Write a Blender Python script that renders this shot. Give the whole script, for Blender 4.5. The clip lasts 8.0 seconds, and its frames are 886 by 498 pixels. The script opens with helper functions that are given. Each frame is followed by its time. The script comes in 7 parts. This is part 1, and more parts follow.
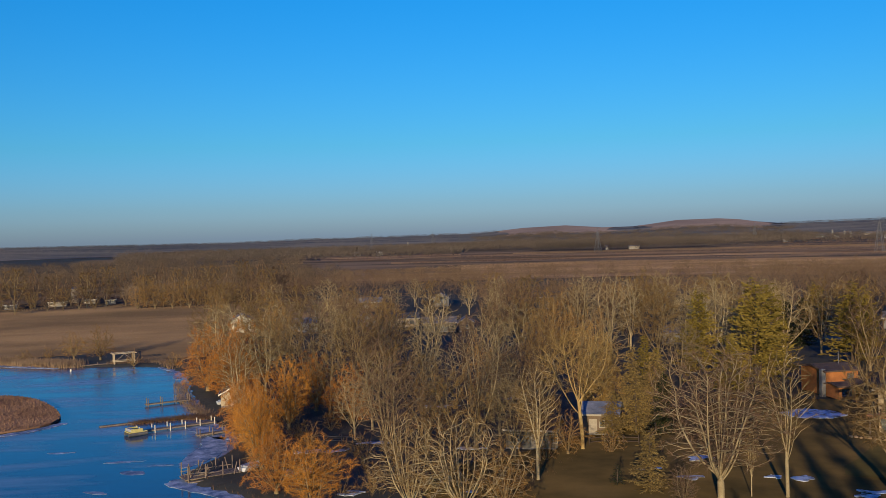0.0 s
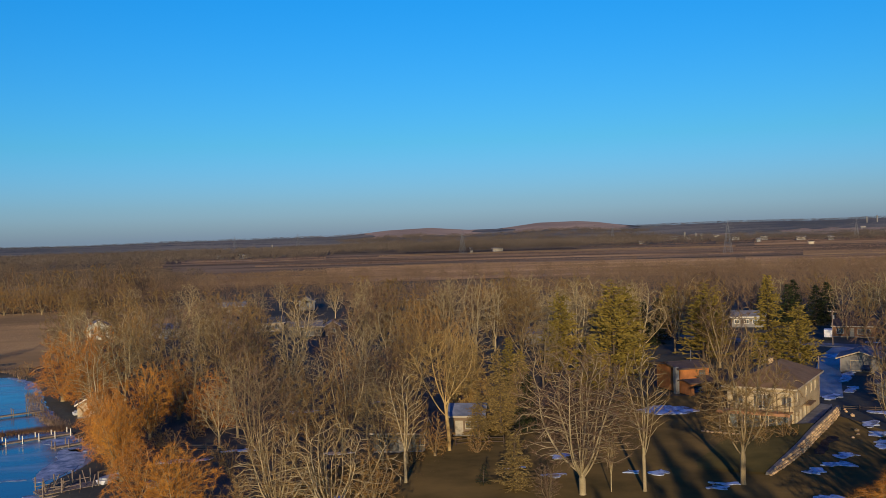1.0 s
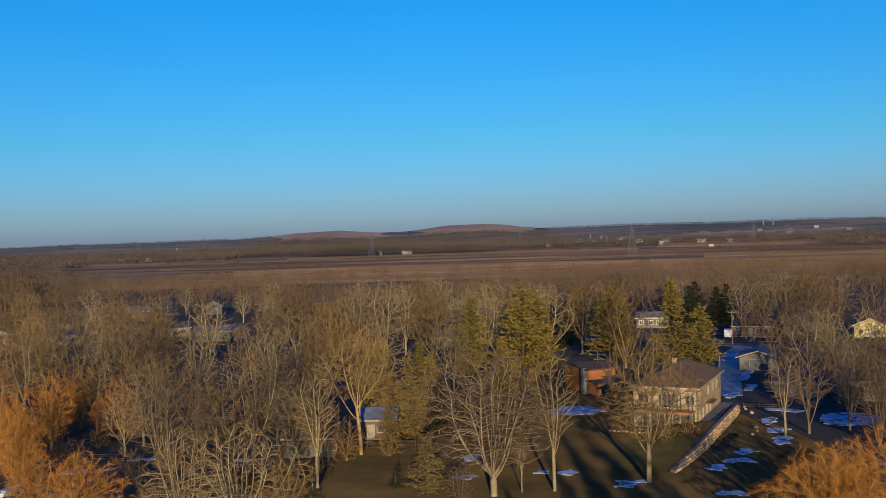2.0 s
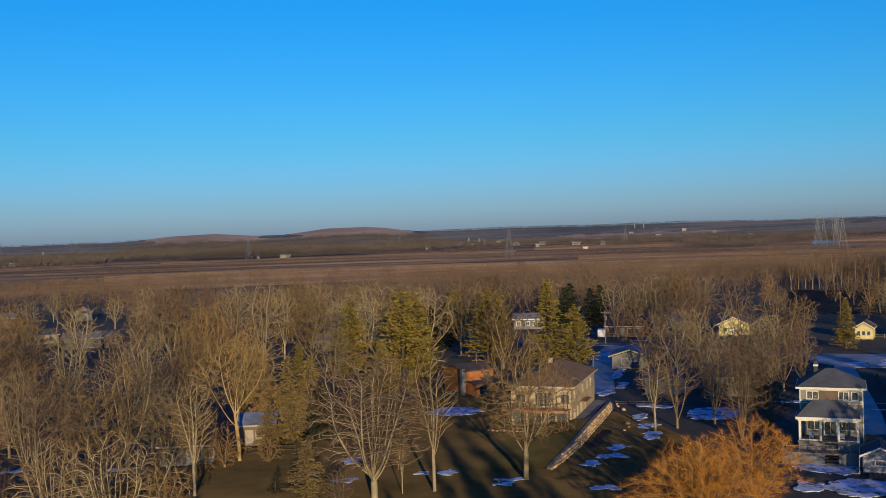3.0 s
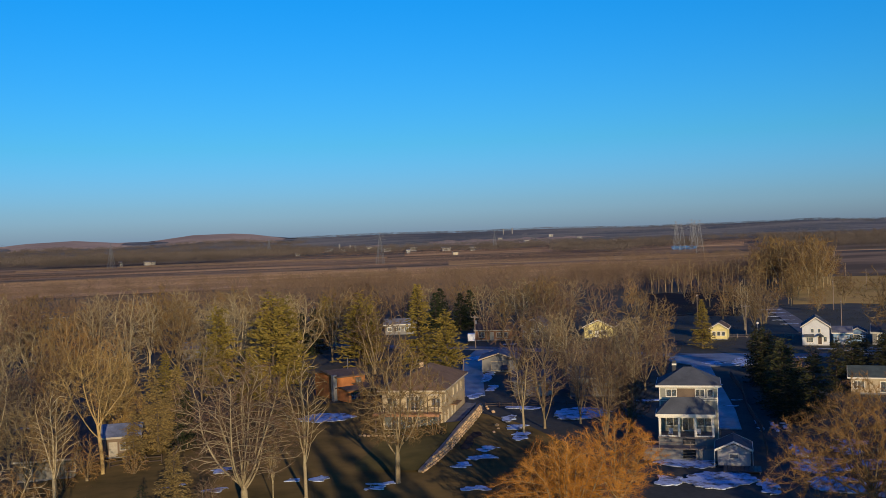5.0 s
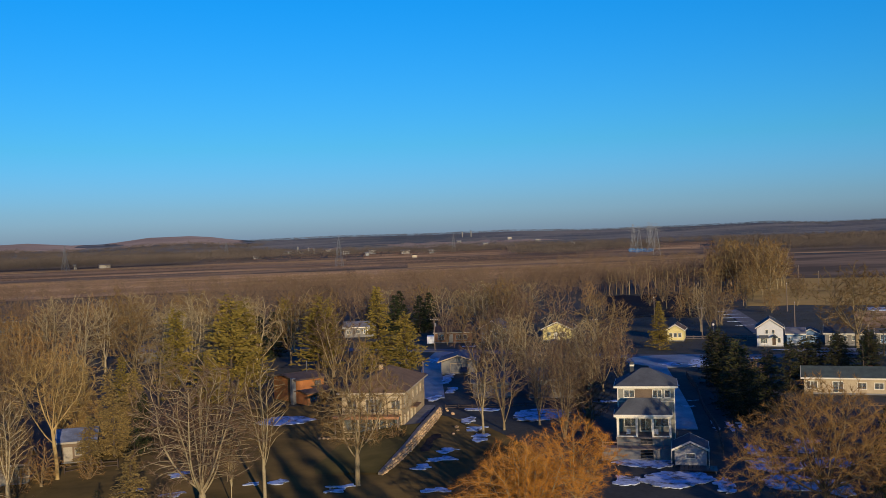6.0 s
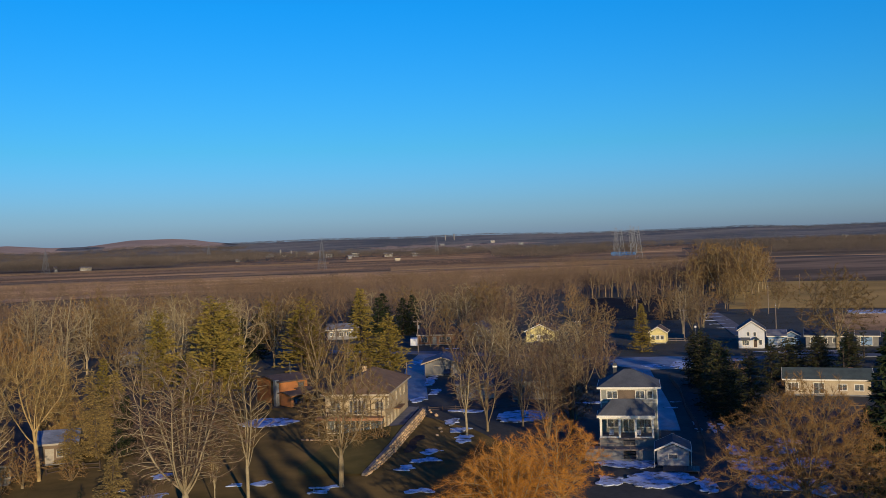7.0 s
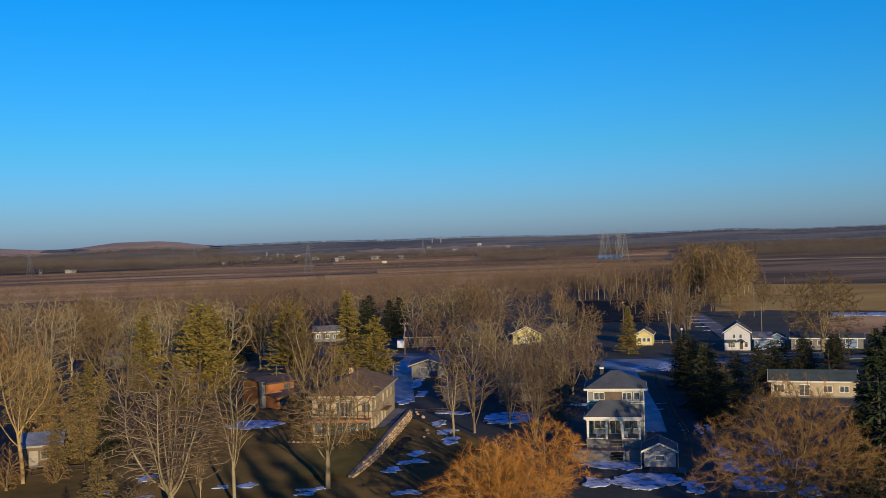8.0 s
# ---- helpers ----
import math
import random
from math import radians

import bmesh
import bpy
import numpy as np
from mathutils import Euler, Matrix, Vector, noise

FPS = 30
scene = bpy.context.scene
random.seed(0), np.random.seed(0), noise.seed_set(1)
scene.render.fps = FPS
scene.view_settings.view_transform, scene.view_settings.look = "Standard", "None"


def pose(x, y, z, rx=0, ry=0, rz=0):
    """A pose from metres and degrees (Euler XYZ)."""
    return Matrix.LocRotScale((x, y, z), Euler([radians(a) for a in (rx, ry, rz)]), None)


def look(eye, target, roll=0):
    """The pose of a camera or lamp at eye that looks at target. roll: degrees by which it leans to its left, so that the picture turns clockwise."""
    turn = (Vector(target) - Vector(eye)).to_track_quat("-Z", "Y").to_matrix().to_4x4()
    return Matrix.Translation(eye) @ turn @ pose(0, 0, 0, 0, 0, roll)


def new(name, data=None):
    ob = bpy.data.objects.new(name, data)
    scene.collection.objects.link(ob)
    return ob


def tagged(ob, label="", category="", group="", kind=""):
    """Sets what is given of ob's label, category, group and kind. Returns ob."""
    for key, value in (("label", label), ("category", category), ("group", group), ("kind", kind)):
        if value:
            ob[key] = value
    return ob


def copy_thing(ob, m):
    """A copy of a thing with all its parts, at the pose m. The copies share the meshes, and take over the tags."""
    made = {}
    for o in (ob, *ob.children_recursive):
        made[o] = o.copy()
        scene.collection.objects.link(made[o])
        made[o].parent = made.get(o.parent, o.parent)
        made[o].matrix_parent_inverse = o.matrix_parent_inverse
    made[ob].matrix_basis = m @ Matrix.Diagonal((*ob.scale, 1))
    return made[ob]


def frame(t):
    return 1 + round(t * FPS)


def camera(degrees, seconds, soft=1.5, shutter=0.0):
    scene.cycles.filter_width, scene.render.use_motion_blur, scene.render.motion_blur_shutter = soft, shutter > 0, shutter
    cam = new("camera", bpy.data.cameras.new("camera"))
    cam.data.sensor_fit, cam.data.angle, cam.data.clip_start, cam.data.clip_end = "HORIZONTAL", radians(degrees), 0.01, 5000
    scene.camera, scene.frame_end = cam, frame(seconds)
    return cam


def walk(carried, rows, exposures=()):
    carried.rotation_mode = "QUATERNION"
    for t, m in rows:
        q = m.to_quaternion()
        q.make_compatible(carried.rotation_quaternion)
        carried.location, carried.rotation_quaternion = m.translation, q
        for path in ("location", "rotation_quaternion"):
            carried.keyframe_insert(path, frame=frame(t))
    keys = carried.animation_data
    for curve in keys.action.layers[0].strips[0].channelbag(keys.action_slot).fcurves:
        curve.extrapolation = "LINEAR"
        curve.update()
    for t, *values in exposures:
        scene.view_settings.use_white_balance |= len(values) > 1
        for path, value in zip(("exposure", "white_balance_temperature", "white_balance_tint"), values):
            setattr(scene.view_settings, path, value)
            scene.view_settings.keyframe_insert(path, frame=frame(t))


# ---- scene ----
# camera: drone hovering over the lake, panning to its right
cam = camera(47.8, 8.0, soft=0.8)


def drone(x, y, z, yaw, pitch, lean):
    d = Euler((radians(pitch), 0, radians(yaw))).to_matrix() @ Vector((0, 1, 0))
    return look((x, y, z), Vector((x, y, z)) + d * 100, -lean)


PATH = [
    (0.0, 0.00, 0.00, 33.00, 0.00, -0.90, 1.70),
    (0.5, -0.07, -0.22, 33.08, -3.73, -0.93, 1.74),
    (1.0, -0.23, -0.48, 33.30, -7.69, -0.99, 1.74),
    (2.5, -0.80, -0.99, 33.48, -15.81, -0.99, 1.78),
    (3.0, -0.90, -1.41, 33.47, -19.82, -1.03, 1.81),
    (3.5, -0.99, -1.67, 33.49, -23.21, -1.06, 1.86),
    (4.0, -1.12, -1.75, 33.44, -24.85, -1.01, 1.89),
    (5.5, -1.22, -2.17, 33.28, -28.44, -0.87, 1.93),
    (6.0, -1.37, -2.18, 33.25, -29.57, -0.83, 1.90),
    (6.5, -1.51, -2.25, 33.15, -30.05, -0.75, 1.81),
    (7.0, -1.63, -2.31, 32.95, -30.55, -0.67, 1.79),
    (7.5, -1.61, -2.24, 32.86, -30.97, -0.63, 1.73),
    (8.0, -1.65, -2.15, 32.73, -31.32, -0.53, 1.69),
]
# the drone's white balance drifts bluer as it turns away from the sunlit shore
BALANCE = [(0.0, 0.0, 6600, 10), (2.5, 0.0, 6500, 10), (4.0, 0.0, 6370, 10), (5.5, 0.0, 6270, 10), (8.0, 0.0, 6170, 10)]
walk(cam, [(r[0], drone(*r[1:])) for r in PATH], BALANCE)

# world: clear winter evening sky and one low warm sun behind the drone
SUN_EL, SUN_TURN = 9.5, 191.7
world = bpy.data.worlds.new("world")
scene.world = world
world.use_nodes = True
wn, wl = world.node_tree.nodes, world.node_tree.links
wn.clear()
sky = wn.new("ShaderNodeTexSky")
sky.sky_type, sky.sun_disc = "NISHITA", False
sky.sun_elevation, sky.sun_rotation = radians(SUN_EL), radians(SUN_TURN)
sky.air_density, sky.dust_density, sky.ozone_density = 1.0, 0.6, 2.5
hue = wn.new("ShaderNodeHueSaturation")
hue.inputs["Saturation"].default_value = 1.25
back = wn.new("ShaderNodeBackground")
back.inputs["Strength"].default_value = 0.124
wout = wn.new("ShaderNodeOutputWorld")
wl.new(sky.outputs[0], hue.inputs["Color"])
# the deep winter blue overhead, paling towards the horizon
wtc, wsep, wramp, wmul = (wn.new(k) for k in ("ShaderNodeTexCoord", "ShaderNodeSeparateXYZ", "ShaderNodeValToRGB", "ShaderNodeVectorMath"))
wl.new(wtc.outputs["Generated"], wsep.inputs[0])
wl.new(wsep.outputs["Z"], wramp.inputs["Fac"])
wr = wramp.color_ramp
wr.elements[0].position, wr.elements[0].color = 0.0, (0.50, 0.78, 2.14, 1)
wr.elements[1].position, wr.elements[1].color = 1.0, (0.15, 0.52, 1.40, 1)
for at, c in ((0.03, (0.42, 0.73, 1.70)), (0.09, (0.27, 0.76, 1.28)), (0.227, (0.13, 0.88, 1.43)), (0.32, (0.13, 0.52, 0.95)), (0.5, (0.14, 0.52, 1.36))):
    wr.elements.new(at).color = (*c, 1)
wmul.operation = "MULTIPLY"
wl.new(hue.outputs[0], wmul.inputs[0])
wl.new(wramp.outputs["Color"], wmul.inputs[1])
wl.new(wmul.outputs["Vector"], back.inputs[0])
wl.new(back.outputs[0], wout.inputs[0])

sun = new("sun", bpy.data.lights.new("sun", "SUN"))
sun.data.energy, sun.data.angle, sun.data.color = 4.05, radians(0.55), (1.0, 0.77, 0.49)
se, sr = radians(SUN_EL), radians(SUN_TURN)
to_sun = Vector((math.sin(sr) * math.cos(se), math.cos(sr) * math.cos(se), math.sin(se)))
sun.matrix_world = look(to_sun * 300, (0, 0, 0))
# materials
def node_mat(name):
    m = bpy.data.materials.new(name)
    m.use_nodes = True
    return m, m.node_tree.nodes, m.node_tree.links, m.node_tree.nodes["Principled BSDF"]


def mat(name, a, b, scale=1.0, rough=0.85, bump=0.0, fine=None, metal=0.0, random_value=0.0, stripe=None, spec=0.3, world_space=False, depth=0.1):
    """Two colours mixed by broad noise, with a fine grain on top; stripe=(turn, per metre, strength) adds furrows or boards."""
    m, n, l, p = node_mat(name)
    tc = n.new("ShaderNodeNewGeometry") if world_space else n.new("ShaderNodeTexCoord")
    co = tc.outputs["Position"] if world_space else tc.outputs["Object"]
    no = n.new("ShaderNodeTexNoise")
    no.inputs["Scale"].default_value, no.inputs["Detail"].default_value = scale, 6
    no.inputs["Roughness"].default_value = 0.62
    l.new(co, no.inputs["Vector"])
    ra = n.new("ShaderNodeValToRGB")
    ra.color_ramp.elements[0].color, ra.color_ramp.elements[1].color = (*a, 1), (*b, 1)
    ra.color_ramp.elements[0].position, ra.color_ramp.elements[1].position = 0.32, 0.68
    l.new(no.outputs["Fac"], ra.inputs["Fac"])
    col = ra.outputs["Color"]
    gr = n.new("ShaderNodeTexNoise")
    gr.inputs["Scale"].default_value, gr.inputs["Detail"].default_value = fine or scale * 9, 4
    l.new(co, gr.inputs["Vector"])
    mr = n.new("ShaderNodeMapRange")
    mr.inputs["To Min"].default_value, mr.inputs["To Max"].default_value = 0.72, 1.28
    l.new(gr.outputs["Fac"], mr.inputs["Value"])
    mu = n.new("ShaderNodeMix")
    mu.data_type, mu.blend_type = "RGBA", "MULTIPLY"
    mu.inputs["Factor"].default_value = 1.0
    l.new(col, mu.inputs["A"])
    l.new(mr.outputs["Result"], mu.inputs["B"])
    col = mu.outputs["Result"]
    if stripe:
        mp = n.new("ShaderNodeMapping")
        mp.inputs["Rotation"].default_value[2] = radians(stripe[0])
        l.new(co, mp.inputs["Vector"])
        wv = n.new("ShaderNodeTexWave")
        wv.inputs["Scale"].default_value, wv.inputs["Distortion"].default_value = stripe[1], 3.0
        wv.inputs["Detail"].default_value, wv.inputs["Detail Scale"].default_value = 3.0, 0.6
        l.new(mp.outputs["Vector"], wv.inputs["Vector"])
        m2 = n.new("ShaderNodeMapRange")
        m2.inputs["To Min"].default_value, m2.inputs["To Max"].default_value = 1 - stripe[2], 1 + stripe[2]
        l.new(wv.outputs["Fac"], m2.inputs["Value"])
        m3 = n.new("ShaderNodeMix")
        m3.data_type, m3.blend_type = "RGBA", "MULTIPLY"
        m3.inputs["Factor"].default_value = 1.0
        l.new(col, m3.inputs["A"])
        l.new(m2.outputs["Result"], m3.inputs["B"])
        col = m3.outputs["Result"]
    if random_value:
        oi = n.new("ShaderNodeObjectInfo")
        m4 = n.new("ShaderNodeMapRange")
        m4.inputs["To Min"].default_value, m4.inputs["To Max"].default_value = 1 - random_value, 1 + random_value
        l.new(oi.outputs["Random"], m4.inputs["Value"])
        m5 = n.new("ShaderNodeHueSaturation")
        l.new(m4.outputs["Result"], m5.inputs["Value"])
        l.new(col, m5.inputs["Color"])
        col = m5.outputs["Color"]
    l.new(col, p.inputs["Base Color"])
    p.inputs["Roughness"].default_value, p.inputs["Metallic"].default_value = rough, metal
    p.inputs["Specular IOR Level"].default_value = spec
    if bump:
        bu = n.new("ShaderNodeBump")
        bu.inputs["Strength"].default_value, bu.inputs["Distance"].default_value = bump, depth
        l.new(gr.outputs["Fac"], bu.inputs["Height"])
        l.new(bu.outputs["Normal"], p.inputs["Normal"])
    return m


def island_mat(name, a, b, rough=0.8, spread=0.35):
    """For twigs, needles and far trees: every small piece takes its own tone between two colours."""
    m, n, l, p = node_mat(name)
    ge, oi = n.new("ShaderNodeNewGeometry"), n.new("ShaderNodeObjectInfo")
    mx = n.new("ShaderNodeMix")
    mx.data_type = "RGBA"
    mx.inputs["A"].default_value, mx.inputs["B"].default_value = (*a, 1), (*b, 1)
    l.new(ge.outputs["Random Per Island"], mx.inputs["Factor"])
    mr = n.new("ShaderNodeMapRange")
    mr.inputs["To Min"].default_value, mr.inputs["To Max"].default_value = 1 - spread, 1 + spread
    l.new(oi.outputs["Random"], mr.inputs["Value"])
    hs = n.new("ShaderNodeHueSaturation")
    l.new(mr.outputs["Result"], hs.inputs["Value"])
    l.new(mx.outputs["Result"], hs.inputs["Color"])
    l.new(hs.outputs["Color"], p.inputs["Base Color"])
    p.inputs["Roughness"].default_value = rough
    p.inputs["Specular IOR Level"].default_value = 0.2
    return m


def soft_mat(name, a, b, stretch=(0, 0.02, 0.02), lean=(-0.1, -0.5, 0.6), own=0.4, island=0.1, sharp=0.16):
    """For growth too fine to see singly: drifts of two tones over the land, each piece a little different, and shading that
    leans to the mass as a whole rather than to each small face."""
    m, n, l, p = node_mat(name)
    ge, mp, no, ra = n.new("ShaderNodeNewGeometry"), n.new("ShaderNodeMapping"), n.new("ShaderNodeTexNoise"), n.new("ShaderNodeValToRGB")
    turn, mul = n.new("ShaderNodeMapping"), mp
    turn.inputs["Rotation"].default_value[2] = radians(stretch[0])
    mul.inputs["Scale"].default_value = (stretch[1], stretch[2], 0.0)
    l.new(ge.outputs["Position"], turn.inputs["Vector"])
    l.new(turn.outputs["Vector"], mul.inputs["Vector"])
    no.inputs["Scale"].default_value, no.inputs["Detail"].default_value, no.inputs["Roughness"].default_value = 1.0, 5, 0.6
    l.new(mul.outputs["Vector"], no.inputs["Vector"])
    ra.color_ramp.elements[0].color, ra.color_ramp.elements[1].color = (*a, 1), (*b, 1)
    ra.color_ramp.elements[0].position, ra.color_ramp.elements[1].position = 0.5 - sharp, 0.5 + sharp
    l.new(no.outputs["Fac"], ra.inputs["Fac"])
    mr, hs = n.new("ShaderNodeMapRange"), n.new("ShaderNodeHueSaturation")
    mr.inputs["To Min"].default_value, mr.inputs["To Max"].default_value = 1 - island, 1 + island
    l.new(ge.outputs["Random Per Island"], mr.inputs["Value"])
    l.new(mr.outputs["Result"], hs.inputs["Value"])
    l.new(ra.outputs["Color"], hs.inputs["Color"])
    l.new(hs.outputs["Color"], p.inputs["Base Color"])
    sc, ad, nm = n.new("ShaderNodeVectorMath"), n.new("ShaderNodeVectorMath"), n.new("ShaderNodeVectorMath")
    sc.operation, ad.operation, nm.operation = "SCALE", "ADD", "NORMALIZE"
    sc.inputs["Scale"].default_value = own
    l.new(ge.outputs["Normal"], sc.inputs[0])
    l.new(sc.outputs["Vector"], ad.inputs[0])
    ad.inputs[1].default_value = lean
    l.new(ad.outputs["Vector"], nm.inputs[0])
    l.new(nm.outputs["Vector"], p.inputs["Normal"])
    p.inputs["Roughness"].default_value = 0.9
    p.inputs["Specular IOR Level"].default_value = 0.1
    return m


def ground_mat():
    """Winter grass, leaf litter and bare earth, in patches of several sizes."""
    m, n, l, p = node_mat("winter_ground")
    ge = n.new("ShaderNodeNewGeometry")
    big, mid, fine = (n.new("ShaderNodeTexNoise") for _ in range(3))
    for t, s, d in ((big, 0.012, 5), (mid, 0.09, 6), (fine, 1.3, 5)):
        t.inputs["Scale"].default_value, t.inputs["Detail"].default_value = s, d
        t.inputs["Roughness"].default_value = 0.65
        l.new(ge.outputs["Position"], t.inputs["Vector"])
    r1, r2 = n.new("ShaderNodeValToRGB"), n.new("ShaderNodeValToRGB")
    for r, c in ((r1, ((0.054, 0.053, 0.046), (0.106, 0.097, 0.074), (0.165, 0.138, 0.096))),
                 (r2, ((0.047, 0.053, 0.042), (0.083, 0.085, 0.064), (0.13, 0.116, 0.083)))):
        r.color_ramp.elements[0].color, r.color_ramp.elements[1].color = (*c[0], 1), (*c[2], 1)
        r.color_ramp.elements[0].position, r.color_ramp.elements[1].position = 0.3, 0.72
        e = r.color_ramp.elements.new(0.5)
        e.color = (*c[1], 1)
    l.new(big.outputs["Fac"], r1.inputs["Fac"])
    l.new(mid.outputs["Fac"], r2.inputs["Fac"])
    mx = n.new("ShaderNodeMix")
    mx.data_type = "RGBA"
    mx.inputs["Factor"].default_value = 0.55
    l.new(r1.outputs["Color"], mx.inputs["A"])
    l.new(r2.outputs["Color"], mx.inputs["B"])
    mr = n.new("ShaderNodeMapRange")
    mr.inputs["To Min"].default_value, mr.inputs["To Max"].default_value = 0.6, 1.4
    l.new(fine.outputs["Fac"], mr.inputs["Value"])
    mu = n.new("ShaderNodeMix")
    mu.data_type, mu.blend_type = "RGBA", "MULTIPLY"
    mu.inputs["Factor"].default_value = 1.0
    l.new(mx.outputs["Result"], mu.inputs["A"])
    l.new(mr.outputs["Result"], mu.inputs["B"])
    l.new(mu.outputs["Result"], p.inputs["Base Color"])
    p.inputs["Roughness"].default_value = 0.95
    p.inputs["Specular IOR Level"].default_value = 0.1
    bu = n.new("ShaderNodeBump")
    bu.inputs["Strength"].default_value, bu.inputs["Distance"].default_value = 0.5, 0.12
    l.new(fine.outputs["Fac"], bu.inputs["Height"])
    l.new(bu.outputs["Normal"], p.inputs["Normal"])
    return m


def water_mat():
    """Skim ice on dark water: glossy, with dull frosted streaks."""
    m, n, l, p = node_mat("lake_ice")
    ge = n.new("ShaderNodeNewGeometry")
    mp = n.new("ShaderNodeMapping")
    mp.inputs["Scale"].default_value = (0.35, 1.0, 1.0)
    mp.inputs["Rotation"].default_value[2] = radians(-12)
    l.new(ge.outputs["Position"], mp.inputs["Vector"])
    a, b = n.new("ShaderNodeTexNoise"), n.new("ShaderNodeTexNoise")
    for t, s, d in ((a, 0.11, 7), (b, 0.9, 3)):
        t.inputs["Scale"].default_value, t.inputs["Detail"].default_value = s, d
        l.new(mp.outputs["Vector"], t.inputs["Vector"])
    ra = n.new("ShaderNodeValToRGB")
    ra.color_ramp.elements[0].color, ra.color_ramp.elements[1].color = (0.032, 0.082, 0.155, 1), (0.30, 0.38, 0.48, 1)
    ra.color_ramp.elements[0].position, ra.color_ramp.elements[1].position = 0.46, 0.72
    l.new(a.outputs["Fac"], ra.inputs["Fac"])
    l.new(ra.outputs["Color"], p.inputs["Base Color"])
    rr = n.new("ShaderNodeMapRange")
    rr.inputs["From Min"].default_value, rr.inputs["From Max"].default_value = 0.35, 0.75
    rr.inputs["To Min"].default_value, rr.inputs["To Max"].default_value = 0.10, 0.35
    l.new(a.outputs["Fac"], rr.inputs["Value"])
    l.new(rr.outputs["Result"], p.inputs["Roughness"])
    p.inputs["IOR"].default_value = 1.33
    bu = n.new("ShaderNodeBump")
    bu.inputs["Strength"].default_value, bu.inputs["Distance"].default_value = 0.25, 0.05
    l.new(b.outputs["Fac"], bu.inputs["Height"])
    l.new(bu.outputs["Normal"], p.inputs["Normal"])
    return m


def glass_mat():
    m, n, l, p = node_mat("window_glass")
    p.inputs["Base Color"].default_value = (0.75, 0.82, 0.85, 1)
    p.inputs["Transmission Weight"].default_value = 0.9
    p.inputs["Roughness"].default_value = 0.03
    p.inputs["IOR"].default_value = 1.45
    return m


GROUND, WATER, GLASS = ground_mat(), water_mat(), glass_mat()
LAWN = soft_mat("lawn", (0.062, 0.047, 0.019), (0.140, 0.095, 0.036), (20, 0.09, 0.09), (-0.06, -0.42, 0.9), 0.1)
MOWN = soft_mat("mown_grass", (0.056, 0.049, 0.018), (0.122, 0.096, 0.033), (20, 0.09, 0.09), (-0.06, -0.42, 0.9), 0.1)
MARSH = soft_mat("marsh_grass", (0.20, 0.135, 0.072), (0.40, 0.262, 0.13), (-12, 0.008, 0.018), (0, -0.3, 0.95), 0.1)
STUBBLE = soft_mat("stubble", (0.18, 0.115, 0.068), (0.46, 0.30, 0.165), (12, 0.0042, 0.015), (0, -0.3, 0.95), 0.1, 0.1, 0.12)
TILLED = soft_mat("tilled_soil", (0.080, 0.064, 0.050), (0.205, 0.150, 0.108), (14, 0.0040, 0.012), (0, -0.3, 0.95), 0.1, 0.1, 0.1)
GREENFIELD = soft_mat("winter_wheat", (0.22, 0.155, 0.057), (0.36, 0.248, 0.09), (20, 0.01, 0.03), (0, -0.3, 0.95), 0.1)
DUGEARTH = mat("dug_earth", (0.040, 0.027, 0.018), (0.085, 0.056, 0.034), 0.6, 0.95, 0.6, 4.0, world_space=True, spec=0.1)
BLACKSOIL = mat("black_soil", (0.016, 0.014, 0.013), (0.032, 0.026, 0.022), 0.05, 0.95, 0.3, 0.9, world_space=True, spec=0.1)


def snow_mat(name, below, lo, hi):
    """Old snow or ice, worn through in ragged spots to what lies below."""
    # bluish white: the cold tint of shaded snow is in the colour
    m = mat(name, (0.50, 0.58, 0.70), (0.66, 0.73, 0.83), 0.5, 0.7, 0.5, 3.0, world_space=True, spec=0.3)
    n, l = m.node_tree.nodes, m.node_tree.links
    p = n["Principled BSDF"]
    old = p.inputs["Base Color"].links[0].from_socket
    ge, no, ra, mx = n.new("ShaderNodeNewGeometry"), n.new("ShaderNodeTexNoise"), n.new("ShaderNodeValToRGB"), n.new("ShaderNodeMix")
    no.inputs["Scale"].default_value, no.inputs["Detail"].default_value, no.inputs["Roughness"].default_value = 0.55, 7, 0.7
    l.new(ge.outputs["Position"], no.inputs["Vector"])
    ra.color_ramp.elements[0].position, ra.color_ramp.elements[1].position = lo, hi
    l.new(no.outputs["Fac"], ra.inputs["Fac"])
    mx.data_type = "RGBA"
    mx.inputs["A"].default_value = (*below, 1)
    l.new(ra.outputs["Color"], mx.inputs["Factor"])
    l.new(old, mx.inputs["B"])
    l.new(mx.outputs["Result"], p.inputs["Base Color"])
    return m


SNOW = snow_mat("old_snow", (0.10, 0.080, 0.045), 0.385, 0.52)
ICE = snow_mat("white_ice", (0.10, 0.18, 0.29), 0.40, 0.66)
# roof snow darkened and blued, its shade put into the colour
ROOFSNOW_SHADED = mat("shaded_roof_snow", (0.10, 0.12, 0.16), (0.23, 0.26, 0.33), 0.6, 0.7, 0.4, 3.0)

ASPHALT = mat("asphalt", (0.10, 0.11, 0.12), (0.19, 0.20, 0.215), 0.12, 0.8, 0.2, 2.5, world_space=True)
WETDRIVE = mat("wet_drive", (0.13, 0.15, 0.18), (0.30, 0.33, 0.38), 0.14, 0.55, 0.2, 2.0, world_space=True)
HILLGRASS = soft_mat("bare_hill_grass", (0.20, 0.160, 0.150), (0.30, 0.235, 0.21), (0, 0.004, 0.004), (0, -0.5, 0.85), 0.3)
GRAVEL = mat("gravel", (0.14, 0.12, 0.10), (0.24, 0.21, 0.18), 0.6, 0.9, 0.5, 6.0, world_space=True)

